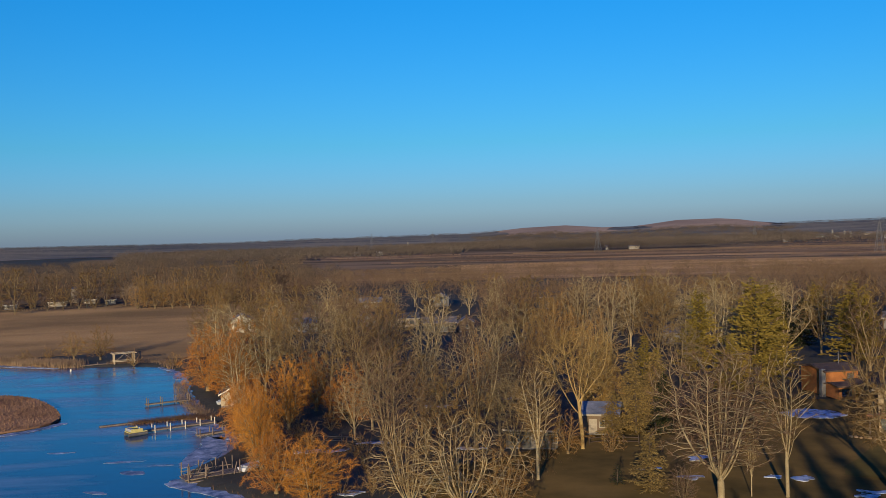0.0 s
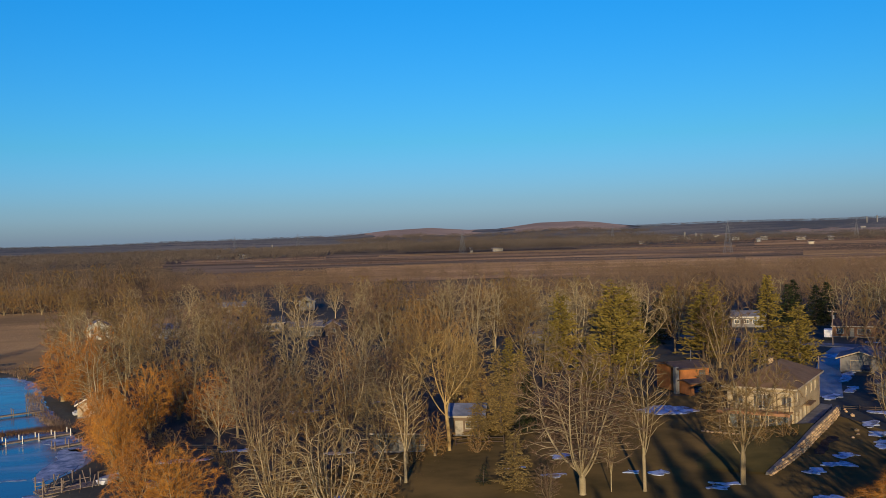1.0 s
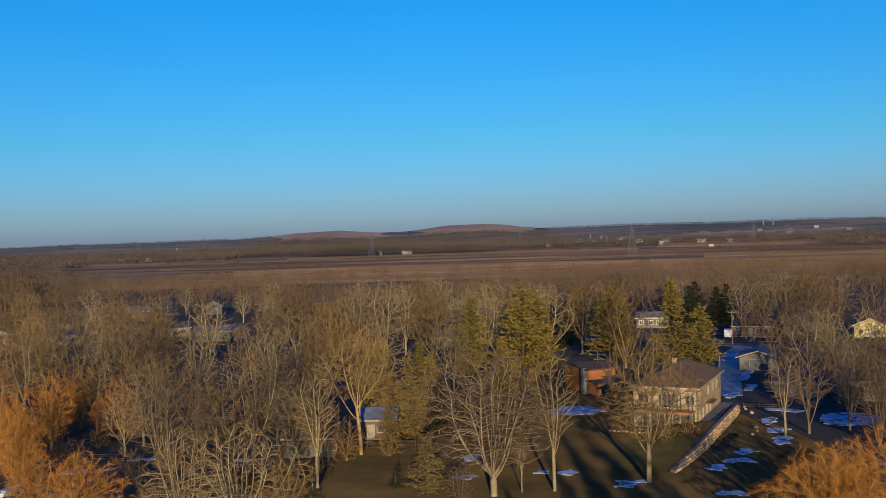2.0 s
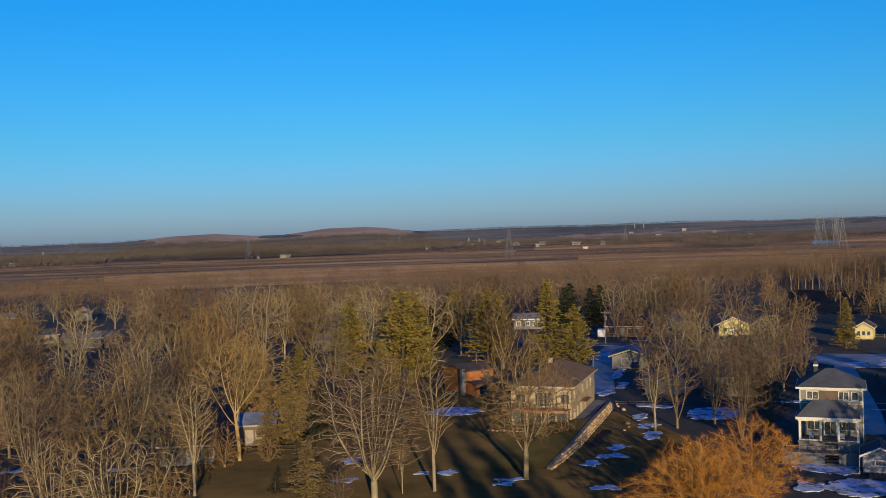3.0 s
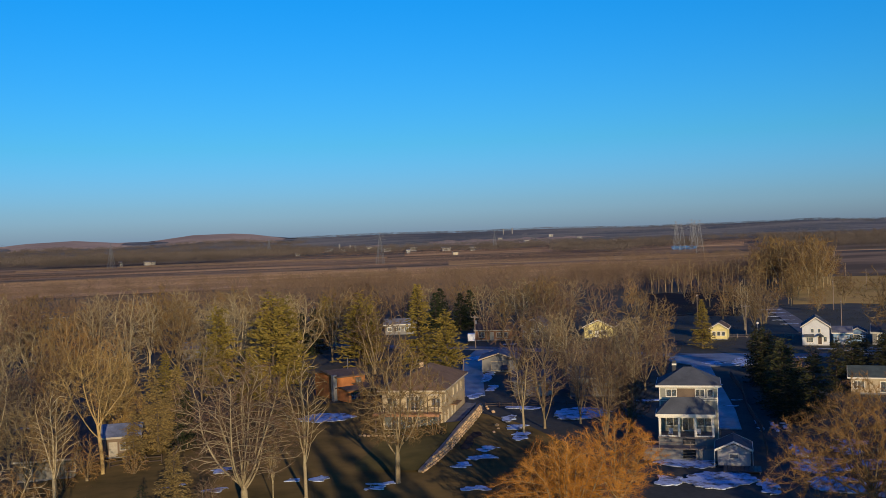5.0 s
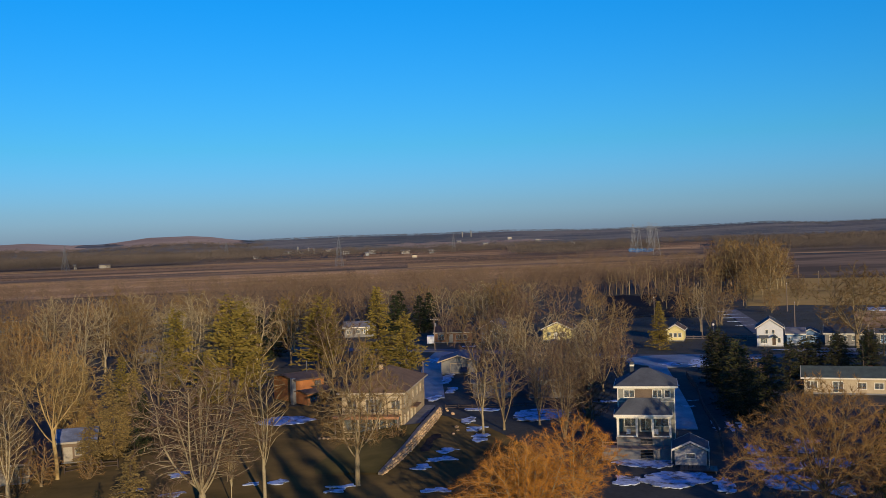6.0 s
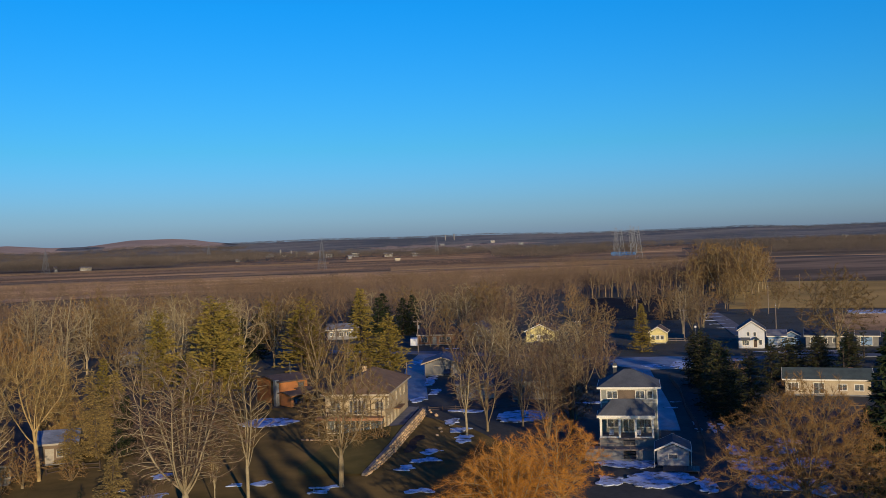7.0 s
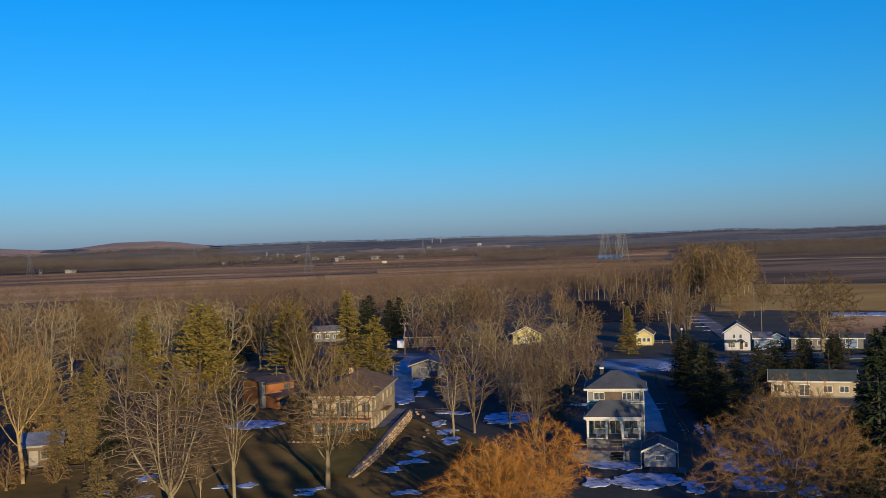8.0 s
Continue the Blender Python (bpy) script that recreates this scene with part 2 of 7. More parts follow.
BARK = mat("grey_bark", (0.165, 0.125, 0.066), (0.32, 0.243, 0.13), 0.6, 0.9, 0.5, 7.0, random_value=0.25)
BARK_PALE = mat("pale_bark", (0.27, 0.215, 0.12), (0.46, 0.37, 0.21), 0.5, 0.9, 0.4, 6.0, random_value=0.2)
# warm sunlight is put into this bark's colour
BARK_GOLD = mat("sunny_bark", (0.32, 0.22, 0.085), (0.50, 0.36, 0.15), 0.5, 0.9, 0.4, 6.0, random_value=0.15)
BARK_DARK = mat("dark_bark", (0.055, 0.042, 0.033), (0.12, 0.09, 0.065), 0.6, 0.95, 0.5, 7.0, random_value=0.25)
TWIG = island_mat("brown_twigs", (0.122, 0.074, 0.027), (0.26, 0.165, 0.063), spread=0.3)
TWIG_RED = island_mat("reddish_twigs", (0.098, 0.058, 0.035), (0.185, 0.118, 0.072), spread=0.3)
# twigs lightened in colour, to look sunlit
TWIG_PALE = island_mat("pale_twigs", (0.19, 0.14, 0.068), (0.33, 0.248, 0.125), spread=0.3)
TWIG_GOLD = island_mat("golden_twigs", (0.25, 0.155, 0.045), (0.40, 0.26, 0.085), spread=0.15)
TWIG_ORANGE = soft_mat("orange_twigs", (0.27, 0.100, 0.020), (0.46, 0.190, 0.040), (0, 0.25, 0.25), (-0.15, -0.40, 0.30), 0.8, 0.42)
TWIG_RUST = island_mat("rust_twigs", (0.20, 0.106, 0.030), (0.44, 0.245, 0.075), spread=0.25)
TWIG_AMBER = soft_mat("amber_twigs", (0.29, 0.115, 0.018), (0.57, 0.250, 0.040), (0, 0.25, 0.25), (-0.15, -0.40, 0.30), 0.8, 0.42)
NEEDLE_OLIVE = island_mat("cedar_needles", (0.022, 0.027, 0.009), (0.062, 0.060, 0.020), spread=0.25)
NEEDLE = soft_mat("pine_needles", (0.130, 0.100, 0.022), (0.245, 0.178, 0.040), (0, 0.2, 0.2), (-0.12, -0.45, 0.45), 0.6, 0.3)
NEEDLE_BROWN = soft_mat("browned_needles", (0.13, 0.094, 0.036), (0.24, 0.172, 0.066), (0, 0.3, 0.3), (-0.12, -0.45, 0.45), 0.6, 0.3)
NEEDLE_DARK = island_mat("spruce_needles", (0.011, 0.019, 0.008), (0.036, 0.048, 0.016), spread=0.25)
WOODS = soft_mat("far_woods", (0.132, 0.088, 0.054), (0.195, 0.132, 0.082), (12, 0.016, 0.03), own=0.5, island=0.14)
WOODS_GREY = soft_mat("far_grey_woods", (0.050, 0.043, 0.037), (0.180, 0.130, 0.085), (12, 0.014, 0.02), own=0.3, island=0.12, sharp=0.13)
WOODS_LIT = soft_mat("lit_tan_woods", (0.17, 0.125, 0.085), (0.25, 0.185, 0.125), (0, 0.03, 0.03), own=0.5, island=0.15)
WOODS_DIST = soft_mat("distant_grey_woods", (0.070, 0.060, 0.050), (0.155, 0.122, 0.095), (12, 0.004, 0.012), own=0.25, island=0.1)
# bluish grey paints distance haze into the ridge woods
WOODS_HAZE = soft_mat("hazed_ridge_woods", (0.060, 0.072, 0.098), (0.14, 0.138, 0.15), (12, 0.0016, 0.0045), own=0.25, island=0.08, sharp=0.1)
REED = island_mat("dry_reeds", (0.28, 0.18, 0.09), (0.48, 0.33, 0.18), spread=0.0)
LITTER = island_mat("dry_weeds", (0.16, 0.092, 0.045), (0.32, 0.19, 0.095), spread=0.0)


def paint(name, c, rough=0.6, var=0.16, bump=0.15, stripe=None):
    lo = tuple(v * (1 - var) for v in c)
    hi = tuple(min(0.9, v * (1 + var)) for v in c)
    return mat(name, lo, hi, 0.5, rough, bump, 9.0, stripe=stripe)


TAN = paint("tan_siding", (0.46, 0.355, 0.20))
TANTRIM = paint("tan_trim", (0.50, 0.41, 0.27))
OLDBROWN = paint("old_brown_siding", (0.15, 0.105, 0.068))
DARKGREY = paint("dark_grey_siding", (0.115, 0.11, 0.095))
DULLBRICK = paint("dull_brown_brick", (0.20, 0.105, 0.06), 0.85, 0.25, 0.5)
TAN_ROOF = paint("brown_shingles", (0.20, 0.122, 0.062), 0.9, 0.25, 0.6)
CREAM = paint("cream_siding", (0.55, 0.50, 0.36))
GREYSIDE = paint("grey_siding", (0.34, 0.35, 0.36))
SHED_GREY = paint("pale_grey_siding", (0.36, 0.35, 0.34))
TRIM = paint("white_trim", (0.78, 0.72, 0.57), 0.5, 0.06)
WHITE = paint("white_siding", (0.60, 0.59, 0.56), 0.6, 0.08)
FARWHITE = paint("weathered_white", (0.16, 0.155, 0.15), 0.7, 0.1)
YELLOW = paint("yellow_siding", (0.72, 0.60, 0.24))
BUFF = paint("buff_siding", (0.48, 0.38, 0.24))
BRICK = paint("orange_brick", (0.40, 0.155, 0.05), 0.85, 0.25, 0.5)
BLUESIDE = paint("blue_siding", (0.20, 0.30, 0.44))
LAKEGREY = paint("sage_grey_siding", (0.25, 0.24, 0.195))
DULLCREAM = paint("dull_cream_siding", (0.36, 0.32, 0.25))
DULLGREY = paint("dull_grey_siding", (0.20, 0.19, 0.17))
ROOF_DARK = paint("charcoal_shingles", (0.085, 0.09, 0.095), 0.9, 0.25, 0.6)
ROOF_GREEN = paint("green_grey_shingles", (0.075, 0.095, 0.08), 0.9, 0.25, 0.6)
ROOF_GREY = paint("grey_shingles", (0.19, 0.19, 0.20), 0.9, 0.25, 0.6)
ROOF_BROWN = paint("dark_brown_shingles", (0.11, 0.075, 0.055), 0.9, 0.25, 0.6)
CONCRETE = mat("concrete", (0.14, 0.14, 0.135), (0.25, 0.245, 0.235), 0.6, 0.9, 0.3, 7.0)
STONE = mat("field_stone", (0.38, 0.25, 0.13), (0.68, 0.48, 0.27), 1.6, 0.9, 0.5, 9.0, random_value=0.4)
DARKWOOD = mat("dark_stained_boards", (0.045, 0.032, 0.024), (0.09, 0.062, 0.045), 0.8, 0.8, 0.3, 9.0)
DECKWOOD = mat("weathered_deck", (0.17, 0.13, 0.10), (0.31, 0.25, 0.19), 1.2, 0.85, 0.4, 12.0)
REDWOOD = mat("stained_deck", (0.32, 0.15, 0.07), (0.44, 0.22, 0.11), 1.2, 0.7, 0.3, 12.0)
POLEWOOD = mat("pole_wood", (0.16, 0.12, 0.09), (0.28, 0.22, 0.17), 1.0, 0.9, 0.4, 14.0)
STEEL = mat("galvanised_steel", (0.13, 0.135, 0.145), (0.21, 0.215, 0.225), 0.3, 0.5, 0.0, 3.0, metal=0.4)
BLACKMETAL = mat("dark_metal", (0.03, 0.03, 0.032), (0.06, 0.06, 0.065), 2.0, 0.5, 0.1)
CARWHITE = mat("white_car_paint", (0.66, 0.66, 0.66), (0.75, 0.75, 0.75), 0.4, 0.3)
CARBLUE = mat("dark_blue_car_paint", (0.03, 0.045, 0.08), (0.05, 0.07, 0.12), 0.4, 0.3)
TYRE = mat("tyre_rubber", (0.02, 0.02, 0.02), (0.035, 0.035, 0.035), 3.0, 0.9)
CANVAS = mat("boat_cover", (0.34, 0.36, 0.38), (0.52, 0.54, 0.55), 0.8, 0.8, 0.3)
YELLOWBOAT = mat("yellow_hull", (0.55, 0.47, 0.16), (0.70, 0.62, 0.26), 0.8, 0.5)
CURTAIN = mat("room_wall", (0.30, 0.28, 0.25), (0.40, 0.37, 0.33), 0.5, 0.9)
# helpers for parts
def mesh_of(name, verts, faces, material, smooth=False):
    me = bpy.data.meshes.new(name)
    me.from_pydata([tuple(v) for v in verts], [], faces)
    me.materials.append(material)
    if smooth:
        me.polygons.foreach_set("use_smooth", [True] * len(me.polygons))
    me.update()
    return me


def tri_mesh(name, co, tris, material):
    """A mesh from numpy arrays of corners and triangles."""
    me = bpy.data.meshes.new(name)
    me.vertices.add(len(co))
    me.vertices.foreach_set("co", np.asarray(co, dtype=np.float32).ravel())
    me.loops.add(len(tris) * 3)
    me.loops.foreach_set("vertex_index", np.asarray(tris, dtype=np.int32).ravel())
    me.polygons.add(len(tris))
    me.polygons.foreach_set("loop_start", np.arange(0, len(tris) * 3, 3, dtype=np.int32))
    me.polygons.foreach_set("loop_total", np.full(len(tris), 3, dtype=np.int32))
    me.materials.append(material)
    me.update(calc_edges=True)
    return me


def part(name, bm, material, parent, label="", at=None):
    """One mesh object under a thing or a part; bm may be a bmesh or a mesh."""
    if isinstance(bm, bmesh.types.BMesh):
        me = bpy.data.meshes.new(name)
        bm.normal_update()
        bm.to_mesh(me)
        bm.free()
        me.materials.append(material)
    else:
        me = bm
    ob = new(name, me)
    ob.parent = parent
    if at is not None:
        ob.matrix_basis = at
    if label:
        tagged(ob, label)
    return ob


def thing(name, x, y, z, rz, label, category, group="", kind=""):
    ob = new(name)
    ob.empty_display_size = 0.5
    ob.matrix_basis = pose(x, y, z, 0, 0, rz)
    return tagged(ob, label, category, group, kind)


def add_box(bm, x0, x1, y0, y1, z0, z1):
    v = [bm.verts.new(c) for c in ((x0, y0, z0), (x1, y0, z0), (x1, y1, z0), (x0, y1, z0), (x0, y0, z1), (x1, y0, z1), (x1, y1, z1), (x0, y1, z1))]
    for f in ((0, 3, 2, 1), (4, 5, 6, 7), (0, 1, 5, 4), (1, 2, 6, 5), (2, 3, 7, 6), (3, 0, 4, 7)):
        bm.faces.new([v[i] for i in f])
    return v


def box(name, lo, hi, material, parent, label="", bevel=0.0, at=None):
    bm = bmesh.new()
    add_box(bm, lo[0], hi[0], lo[1], hi[1], lo[2], hi[2])
    if bevel:
        bmesh.ops.bevel(bm, geom=bm.edges[:], offset=bevel, segments=1, affect="EDGES")
    return part(name, bm, material, parent, label, at)


def box_bm(lo, hi):
    bm = bmesh.new()
    add_box(bm, lo[0], hi[0], lo[1], hi[1], lo[2], hi[2])
    return bm


def add_bar(bm, p, q, r, sides=6, r2=None):
    """A round bar from p to q."""
    p, q = Vector(p), Vector(q)
    d = (q - p).normalized()
    a = d.orthogonal().normalized()
    b = d.cross(a)
    r2 = r if r2 is None else r2
    rings = []
    for c, rr in ((p, r), (q, r2)):
        rings.append([bm.verts.new(c + (a * math.cos(t) + b * math.sin(t)) * rr) for t in (k * 2 * math.pi / sides for k in range(sides))])
    for k in range(sides):
        bm.faces.new((rings[0][k], rings[0][(k + 1) % sides], rings[1][(k + 1) % sides], rings[1][k]))
    bm.faces.new(rings[1])
    bm.faces.new(rings[0][::-1])


def bar(name, p, q, r, material, parent, label="", sides=6, r2=None):
    bm = bmesh.new()
    add_bar(bm, p, q, r, sides, r2)
    return part(name, bm, material, parent, label)


def inside(x, y, poly):
    hit, n = False, len(poly)
    for i in range(n):
        (x1, y1), (x2, y2) = poly[i], poly[(i + 1) % n]
        if (y1 > y) != (y2 > y) and x < (x2 - x1) * (y - y1) / (y2 - y1) + x1:
            hit = not hit
    return hit


def smooth_loop(poly, rounds=2):
    """Corner-cutting, for natural outlines."""
    for _ in range(rounds):
        out = []
        for i in range(len(poly)):
            (x1, y1), (x2, y2) = poly[i], poly[(i + 1) % len(poly)]
            out += [(x1 * 0.75 + x2 * 0.25, y1 * 0.75 + y2 * 0.25), (x1 * 0.25 + x2 * 0.75, y1 * 0.25 + y2 * 0.75)]
        poly = out
    return poly


def slab(name, poly, z, material, label, thick=0.05, category="", kind="structure", rag=0.0, rounds=0):
    """A flat sheet of ground cover with a low edge."""
    poly = smooth_loop(poly, rounds) if rounds else list(poly)
    if rag:
        poly = [(x + noise.noise((x * 0.9, y * 0.9, 3)) * rag, y + noise.noise((x * 0.9, y * 0.9, 9)) * rag) for x, y in poly]
    bm = bmesh.new()
    top = [bm.verts.new((x, y, z)) for x, y in poly]
    low = [bm.verts.new((x, y, z - thick)) for x, y in poly]
    n = len(poly)
    f = bm.faces.new(top)
    for i in range(n):
        bm.faces.new((low[i], low[(i + 1) % n], top[(i + 1) % n], top[i]))
    bm.normal_update()
    if f.normal.z < 0:
        bmesh.ops.reverse_faces(bm, faces=bm.faces[:])
    bmesh.ops.triangulate(bm, faces=[f])
    ob = part(name, bm, material, None)
    return tagged(ob, label, category or name.replace("_", " "), "", kind)


def ribbon(pts, width):
    """The outline of a strip of even width along a line."""
    left, right = [], []
    for i, (x, y) in enumerate(pts):
        a = Vector(pts[max(0, i - 1)]) - Vector(pts[min(len(pts) - 1, i + 1)])
        n = Vector((-a.y, a.x)).normalized() * width / 2
        left.append((x + n.x, y + n.y))
        right.append((x - n.x, y - n.y))
    return left + right[::-1]
# land and water
LAKE = smooth_loop([(-420, 330), (-180, 305), (-125, 281), (-100, 269), (-79, 270), (-66, 252), (-60, 232), (-53, 209), (-47, 196), (-46, 187),
        (-40, 177), (-35, 167), (-34, 158), (-37, 148), (-39, 139), (-24, 127), (-16, 113), (-8, 94), (2, 70), (9, 44), (15, 20), (30, -60), (20, -240), (-420, -240)], 2)
ISLAND = smooth_loop([(-160, 232), (-99, 222), (-89, 216), (-78, 200), (-72, 186), (-79, 176), (-105, 168), (-160, 172)], 2)


def edge_gap(px, py, poly):
    """Signed distance to an outline for arrays of points, positive inside."""
    a = np.array(poly)
    b = np.roll(a, -1, axis=0)
    best = np.full(px.shape, 1e9)
    ins = np.zeros(px.shape, bool)
    for (x1, y1), (x2, y2) in zip(a, b):
        dx, dy = x2 - x1, y2 - y1
        t = np.clip(((px - x1) * dx + (py - y1) * dy) / (dx * dx + dy * dy + 1e-9), 0, 1)
        best = np.minimum(best, np.hypot(px - x1 - t * dx, py - y1 - t * dy))
        if y1 != y2:
            ins ^= ((y1 > py) != (y2 > py)) & (px < (x2 - x1) * (py - y1) / (y2 - y1) + x1)
    return np.where(ins, best, -best)


def axis(lo, hi, step, far):
    mid = list(np.arange(lo, hi + 0.1, step))
    up, down, s, a, b = [], [], step, hi, lo
    while a < far or b > -far:
        s = min(s * 1.08, 150)
        a, b = a + s, b - s
        up.append(a)
        down.append(b)
    return np.array(down[::-1] + mid + up)


# heights of the skyline against the eye, degrees, by bearing (turning left is positive)
SKYLINE = [(-180, 0.1), (-70, 0.1), (-55, 0.15), (-50.5, 0.09), (-47.6, 0.2), (-43, 0.1), (-38, 0.06), (-33, 0.15), (-28.6, 0.09), (-24, 0.15), (-21, 0.11), (-18.5, 0.08),
           (-16.5, 0.38), (-15.4, 0.46), (-13.2, 0.43), (-11, 0.16), (-9.2, 0.13), (-7, 0.30), (-4.6, 0.22), (-2, -0.03), (3, -0.06), (7, -0.05), (12, -0.13), (18, -0.09), (24, -0.06), (60, 0), (180, 0.1)]


def land_height(x, y):
    r = np.hypot(x, y)
    az = np.degrees(np.arctan2(-x, y))
    el = np.interp(az, [a for a, _ in SKYLINE], [e for _, e in SKYLINE])
    crest = 33 + np.tan(np.radians(el)) * 4200 - 7
    k = np.clip((r - 2300) / 1900, 0, 1)
    wave = 3.0 * np.sin(x * 0.0021 + 1.0) * np.sin(y * 0.0017) * np.clip((r - 1700) / 800, 0, 1)
    return k * k * (3 - 2 * k) * crest + wave


gx, gy = axis(-156, 20, 2.4, 4700), axis(112, 312, 2.4, 4700)
GX, GY = np.meshgrid(gx, gy)
wet = np.minimum(edge_gap(GX, GY, LAKE), -edge_gap(GX, GY, ISLAND))
GZ = land_height(GX, GY) - 1.5 * np.clip((wet + 1.0) / 4.0, 0, 1)
GZ += np.where(np.hypot(GX, GY) < 600, 0.05 * np.sin(GX * 0.31) * np.sin(GY * 0.27), 0) * (wet < -2) - 0.06
ny, nx = GX.shape
ii = (np.arange(ny - 1)[:, None] * nx + np.arange(nx - 1)[None, :]).ravel()
ground_me = tri_mesh("ground", np.stack([GX, GY, GZ], -1).reshape(-1, 3), np.concatenate([np.stack([ii, ii + 1, ii + nx + 1], -1), np.stack([ii, ii + nx + 1, ii + nx], -1)]), GROUND)
ground_me.polygons.foreach_set("use_smooth", [True] * len(ground_me.polygons))
tagged(new("ground", ground_me), "brown winter grass and leaf litter reaching low hills", "ground", "", "structure")

bm = bmesh.new()
wv = [bm.verts.new((x, y, -0.45)) for x, y in ((-500, -300), (120, -300), (120, 340), (-500, 340))]
bm.faces.new(wv)
tagged(part("water", bm, WATER, None), "blue skim ice on a dark still lake", "lake", "", "structure")


def sector(a0, a1, r0, r1, steps=14, wob=0.0):
    """An outline between two bearings and two distances from the lake, with wavering edges."""
    out = []
    for k in range(steps + 1):
        a = radians(a0 + (a1 - a0) * k / steps)
        r = r0 * (1 + wob * noise.noise((k * 0.7, r0, 1)))
        out.append((-math.sin(a) * r, math.cos(a) * r))
    for k in range(steps, -1, -1):
        a = radians(a0 + (a1 - a0) * k / steps)
        r = r1 * (1 + wob * noise.noise((k * 0.7, r1, 4)))
        out.append((-math.sin(a) * r, math.cos(a) * r))
    return out


FIELD_Z = 0.10
def field(poly, material, label, lift=0.0):
    return slab("field", poly, FIELD_Z + lift, material, label, 0.3, "field")


field(sector(17, 34, 318, 545, wob=0.03), MARSH, "tan dry marsh grass behind the lake")
field(sector(-1, 20, 1640, 2380, wob=0.02), WOODS_DIST, "grey-brown woodland floor far off")
field(sector(-19, -1.2, 1660, 2380, wob=0.02), WOODS_DIST, "grey-brown woodland floor far off")
field(sector(-66, -45, 1210, 2380, wob=0.02), WOODS_DIST, "grey-brown woodland floor far off")
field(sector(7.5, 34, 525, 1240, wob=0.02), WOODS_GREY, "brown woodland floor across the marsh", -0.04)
field(sector(5, 13.8, 345, 520, wob=0.04), MARSH, "tan dry marsh grass behind the lake", -0.03)
field(sector(13.5, 17, 292, 520, wob=0.02), MARSH, "tan dry marsh grass behind the lake")
field(sector(-46.4, 9, 676, 1700, 40, 0.01), TILLED, "dark brown tilled plain", -0.05)
field(sector(-1, 9, 700, 830, wob=0.04), STUBBLE, "tan stubble field with dark furrows")
field(sector(-24, -1, 690, 1010, wob=0.05), STUBBLE, "tan stubble field with dark furrows")
field(sector(-23, 2, 1030, 1120, wob=0.02), TILLED, "dark brown tilled soil")
field(sector(-26, 3, 1135, 1200, wob=0.02), STUBBLE, "tan stubble field with dark furrows")
field(sector(-27, -6, 1215, 1420, wob=0.02), TILLED, "dark brown tilled soil")
field(sector(-24, -4, 1440, 1540, wob=0.02), MARSH, "tan dry grass strip")
field(sector(-46, -24.5, 720, 1010, wob=0.05), STUBBLE, "tan stubble field with dark furrows")
field(sector(-46, -27.5, 1040, 1180, wob=0.03), MARSH, "tan dry grass strip")
field(sector(-44, -27.5, 1210, 1480, wob=0.03), TILLED, "dark brown tilled soil")
field(sector(-44, -25, 1520, 1900, wob=0.03), STUBBLE, "tan stubble field with dark furrows")
field(sector(-66, -46.5, 640, 1120, wob=0.02), TILLED, "dark brown tilled soil")
field(sector(-66, -46.2, 1160, 1190, wob=0.01), STUBBLE, "pale grass strip along the woods")
field(sector(-66, -46.5, 425, 630, wob=0.02), GREENFIELD, "olive winter wheat field")
field(sector(-66, -52.0, 330, 395, wob=0.02), STUBBLE, "tan stubble field with dark furrows")
field(sector(-43.8, -38.8, 375, 500, wob=0.02), BLACKSOIL, "black freshly ploughed soil")
field(sector(8, 17, 1250, 1330, wob=0.03), MARSH, "tan dry grass strip")
field(sector(-1, 7, 1380, 1600, wob=0.03), STUBBLE, "tan stubble field with dark furrows")

slab("lawn", smooth_loop([(-2, 112), (18, 104), (62, 84), (84, 118), (90, 150), (84, 172), (66, 190), (44, 184), (30, 172), (14, 150), (-4, 138)], 1), 0.05, LAWN,
     "olive winter lawn with long tree shadows", 0.2, "lawn")

# bare hills on the skyline, following the land
def hill_field(a0, a1, r0, r1, material, label, lift=1.2, taper=0.55):
    na, nr = 40, 24
    v, f = [], []
    for i in range(na + 1):
        for j in range(nr + 1):
            w = 0.05 * noise.noise((i * 0.3, j * 0.2, 2))
            a, r = radians(0.5 * (a0 + a1) + (i / na - 0.5) * (a1 - a0) * (1 - taper + taper * (j / nr) ** 0.6 + 0.25 * noise.noise((j * 0.23, a0, i // 20)))), (r0 + (r1 - r0) * j / nr) * (1 + (w if j in (0, nr) else 0))
            x, y = -math.sin(a) * r, math.cos(a) * r
            v.append((x, y, float(land_height(np.array([x]), np.array([y]))[0]) + lift))
    for i in range(na):
        for j in range(nr):
            k = i * (nr + 1) + j
            f.append((k, k + 1, k + nr + 2, k + nr + 1))
    ob = new("field", mesh_of("field", v, f, material, True))
    tagged(ob, label, "field", "", "structure")


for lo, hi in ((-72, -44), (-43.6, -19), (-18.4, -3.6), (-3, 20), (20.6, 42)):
    hill_field(lo - 1.5, hi + 1.5, 2380, 4450, WOODS_HAZE, "haze-grey wooded slope of the far rise", 0.5, 0.0)
hill_field(-18.4, -10.9, 3250, 4380, HILLGRASS, "bare pinkish-tan hill on the skyline", taper=0.3)
hill_field(-10.3, -3.0, 3250, 4380, HILLGRASS, "bare pinkish-tan hill on the skyline", taper=0.3)
hill_field(-36, -26, 2450, 2900, HILLGRASS, "pale fields on the far rise")
hill_field(-24, -18.5, 2400, 2750, HILLGRASS, "pale fields below the far hills")

# roads and drives
def road(name, pts, width, material, label, z=0.09):
    return slab(name, ribbon(pts, width), z, material, label, 0.25, name)


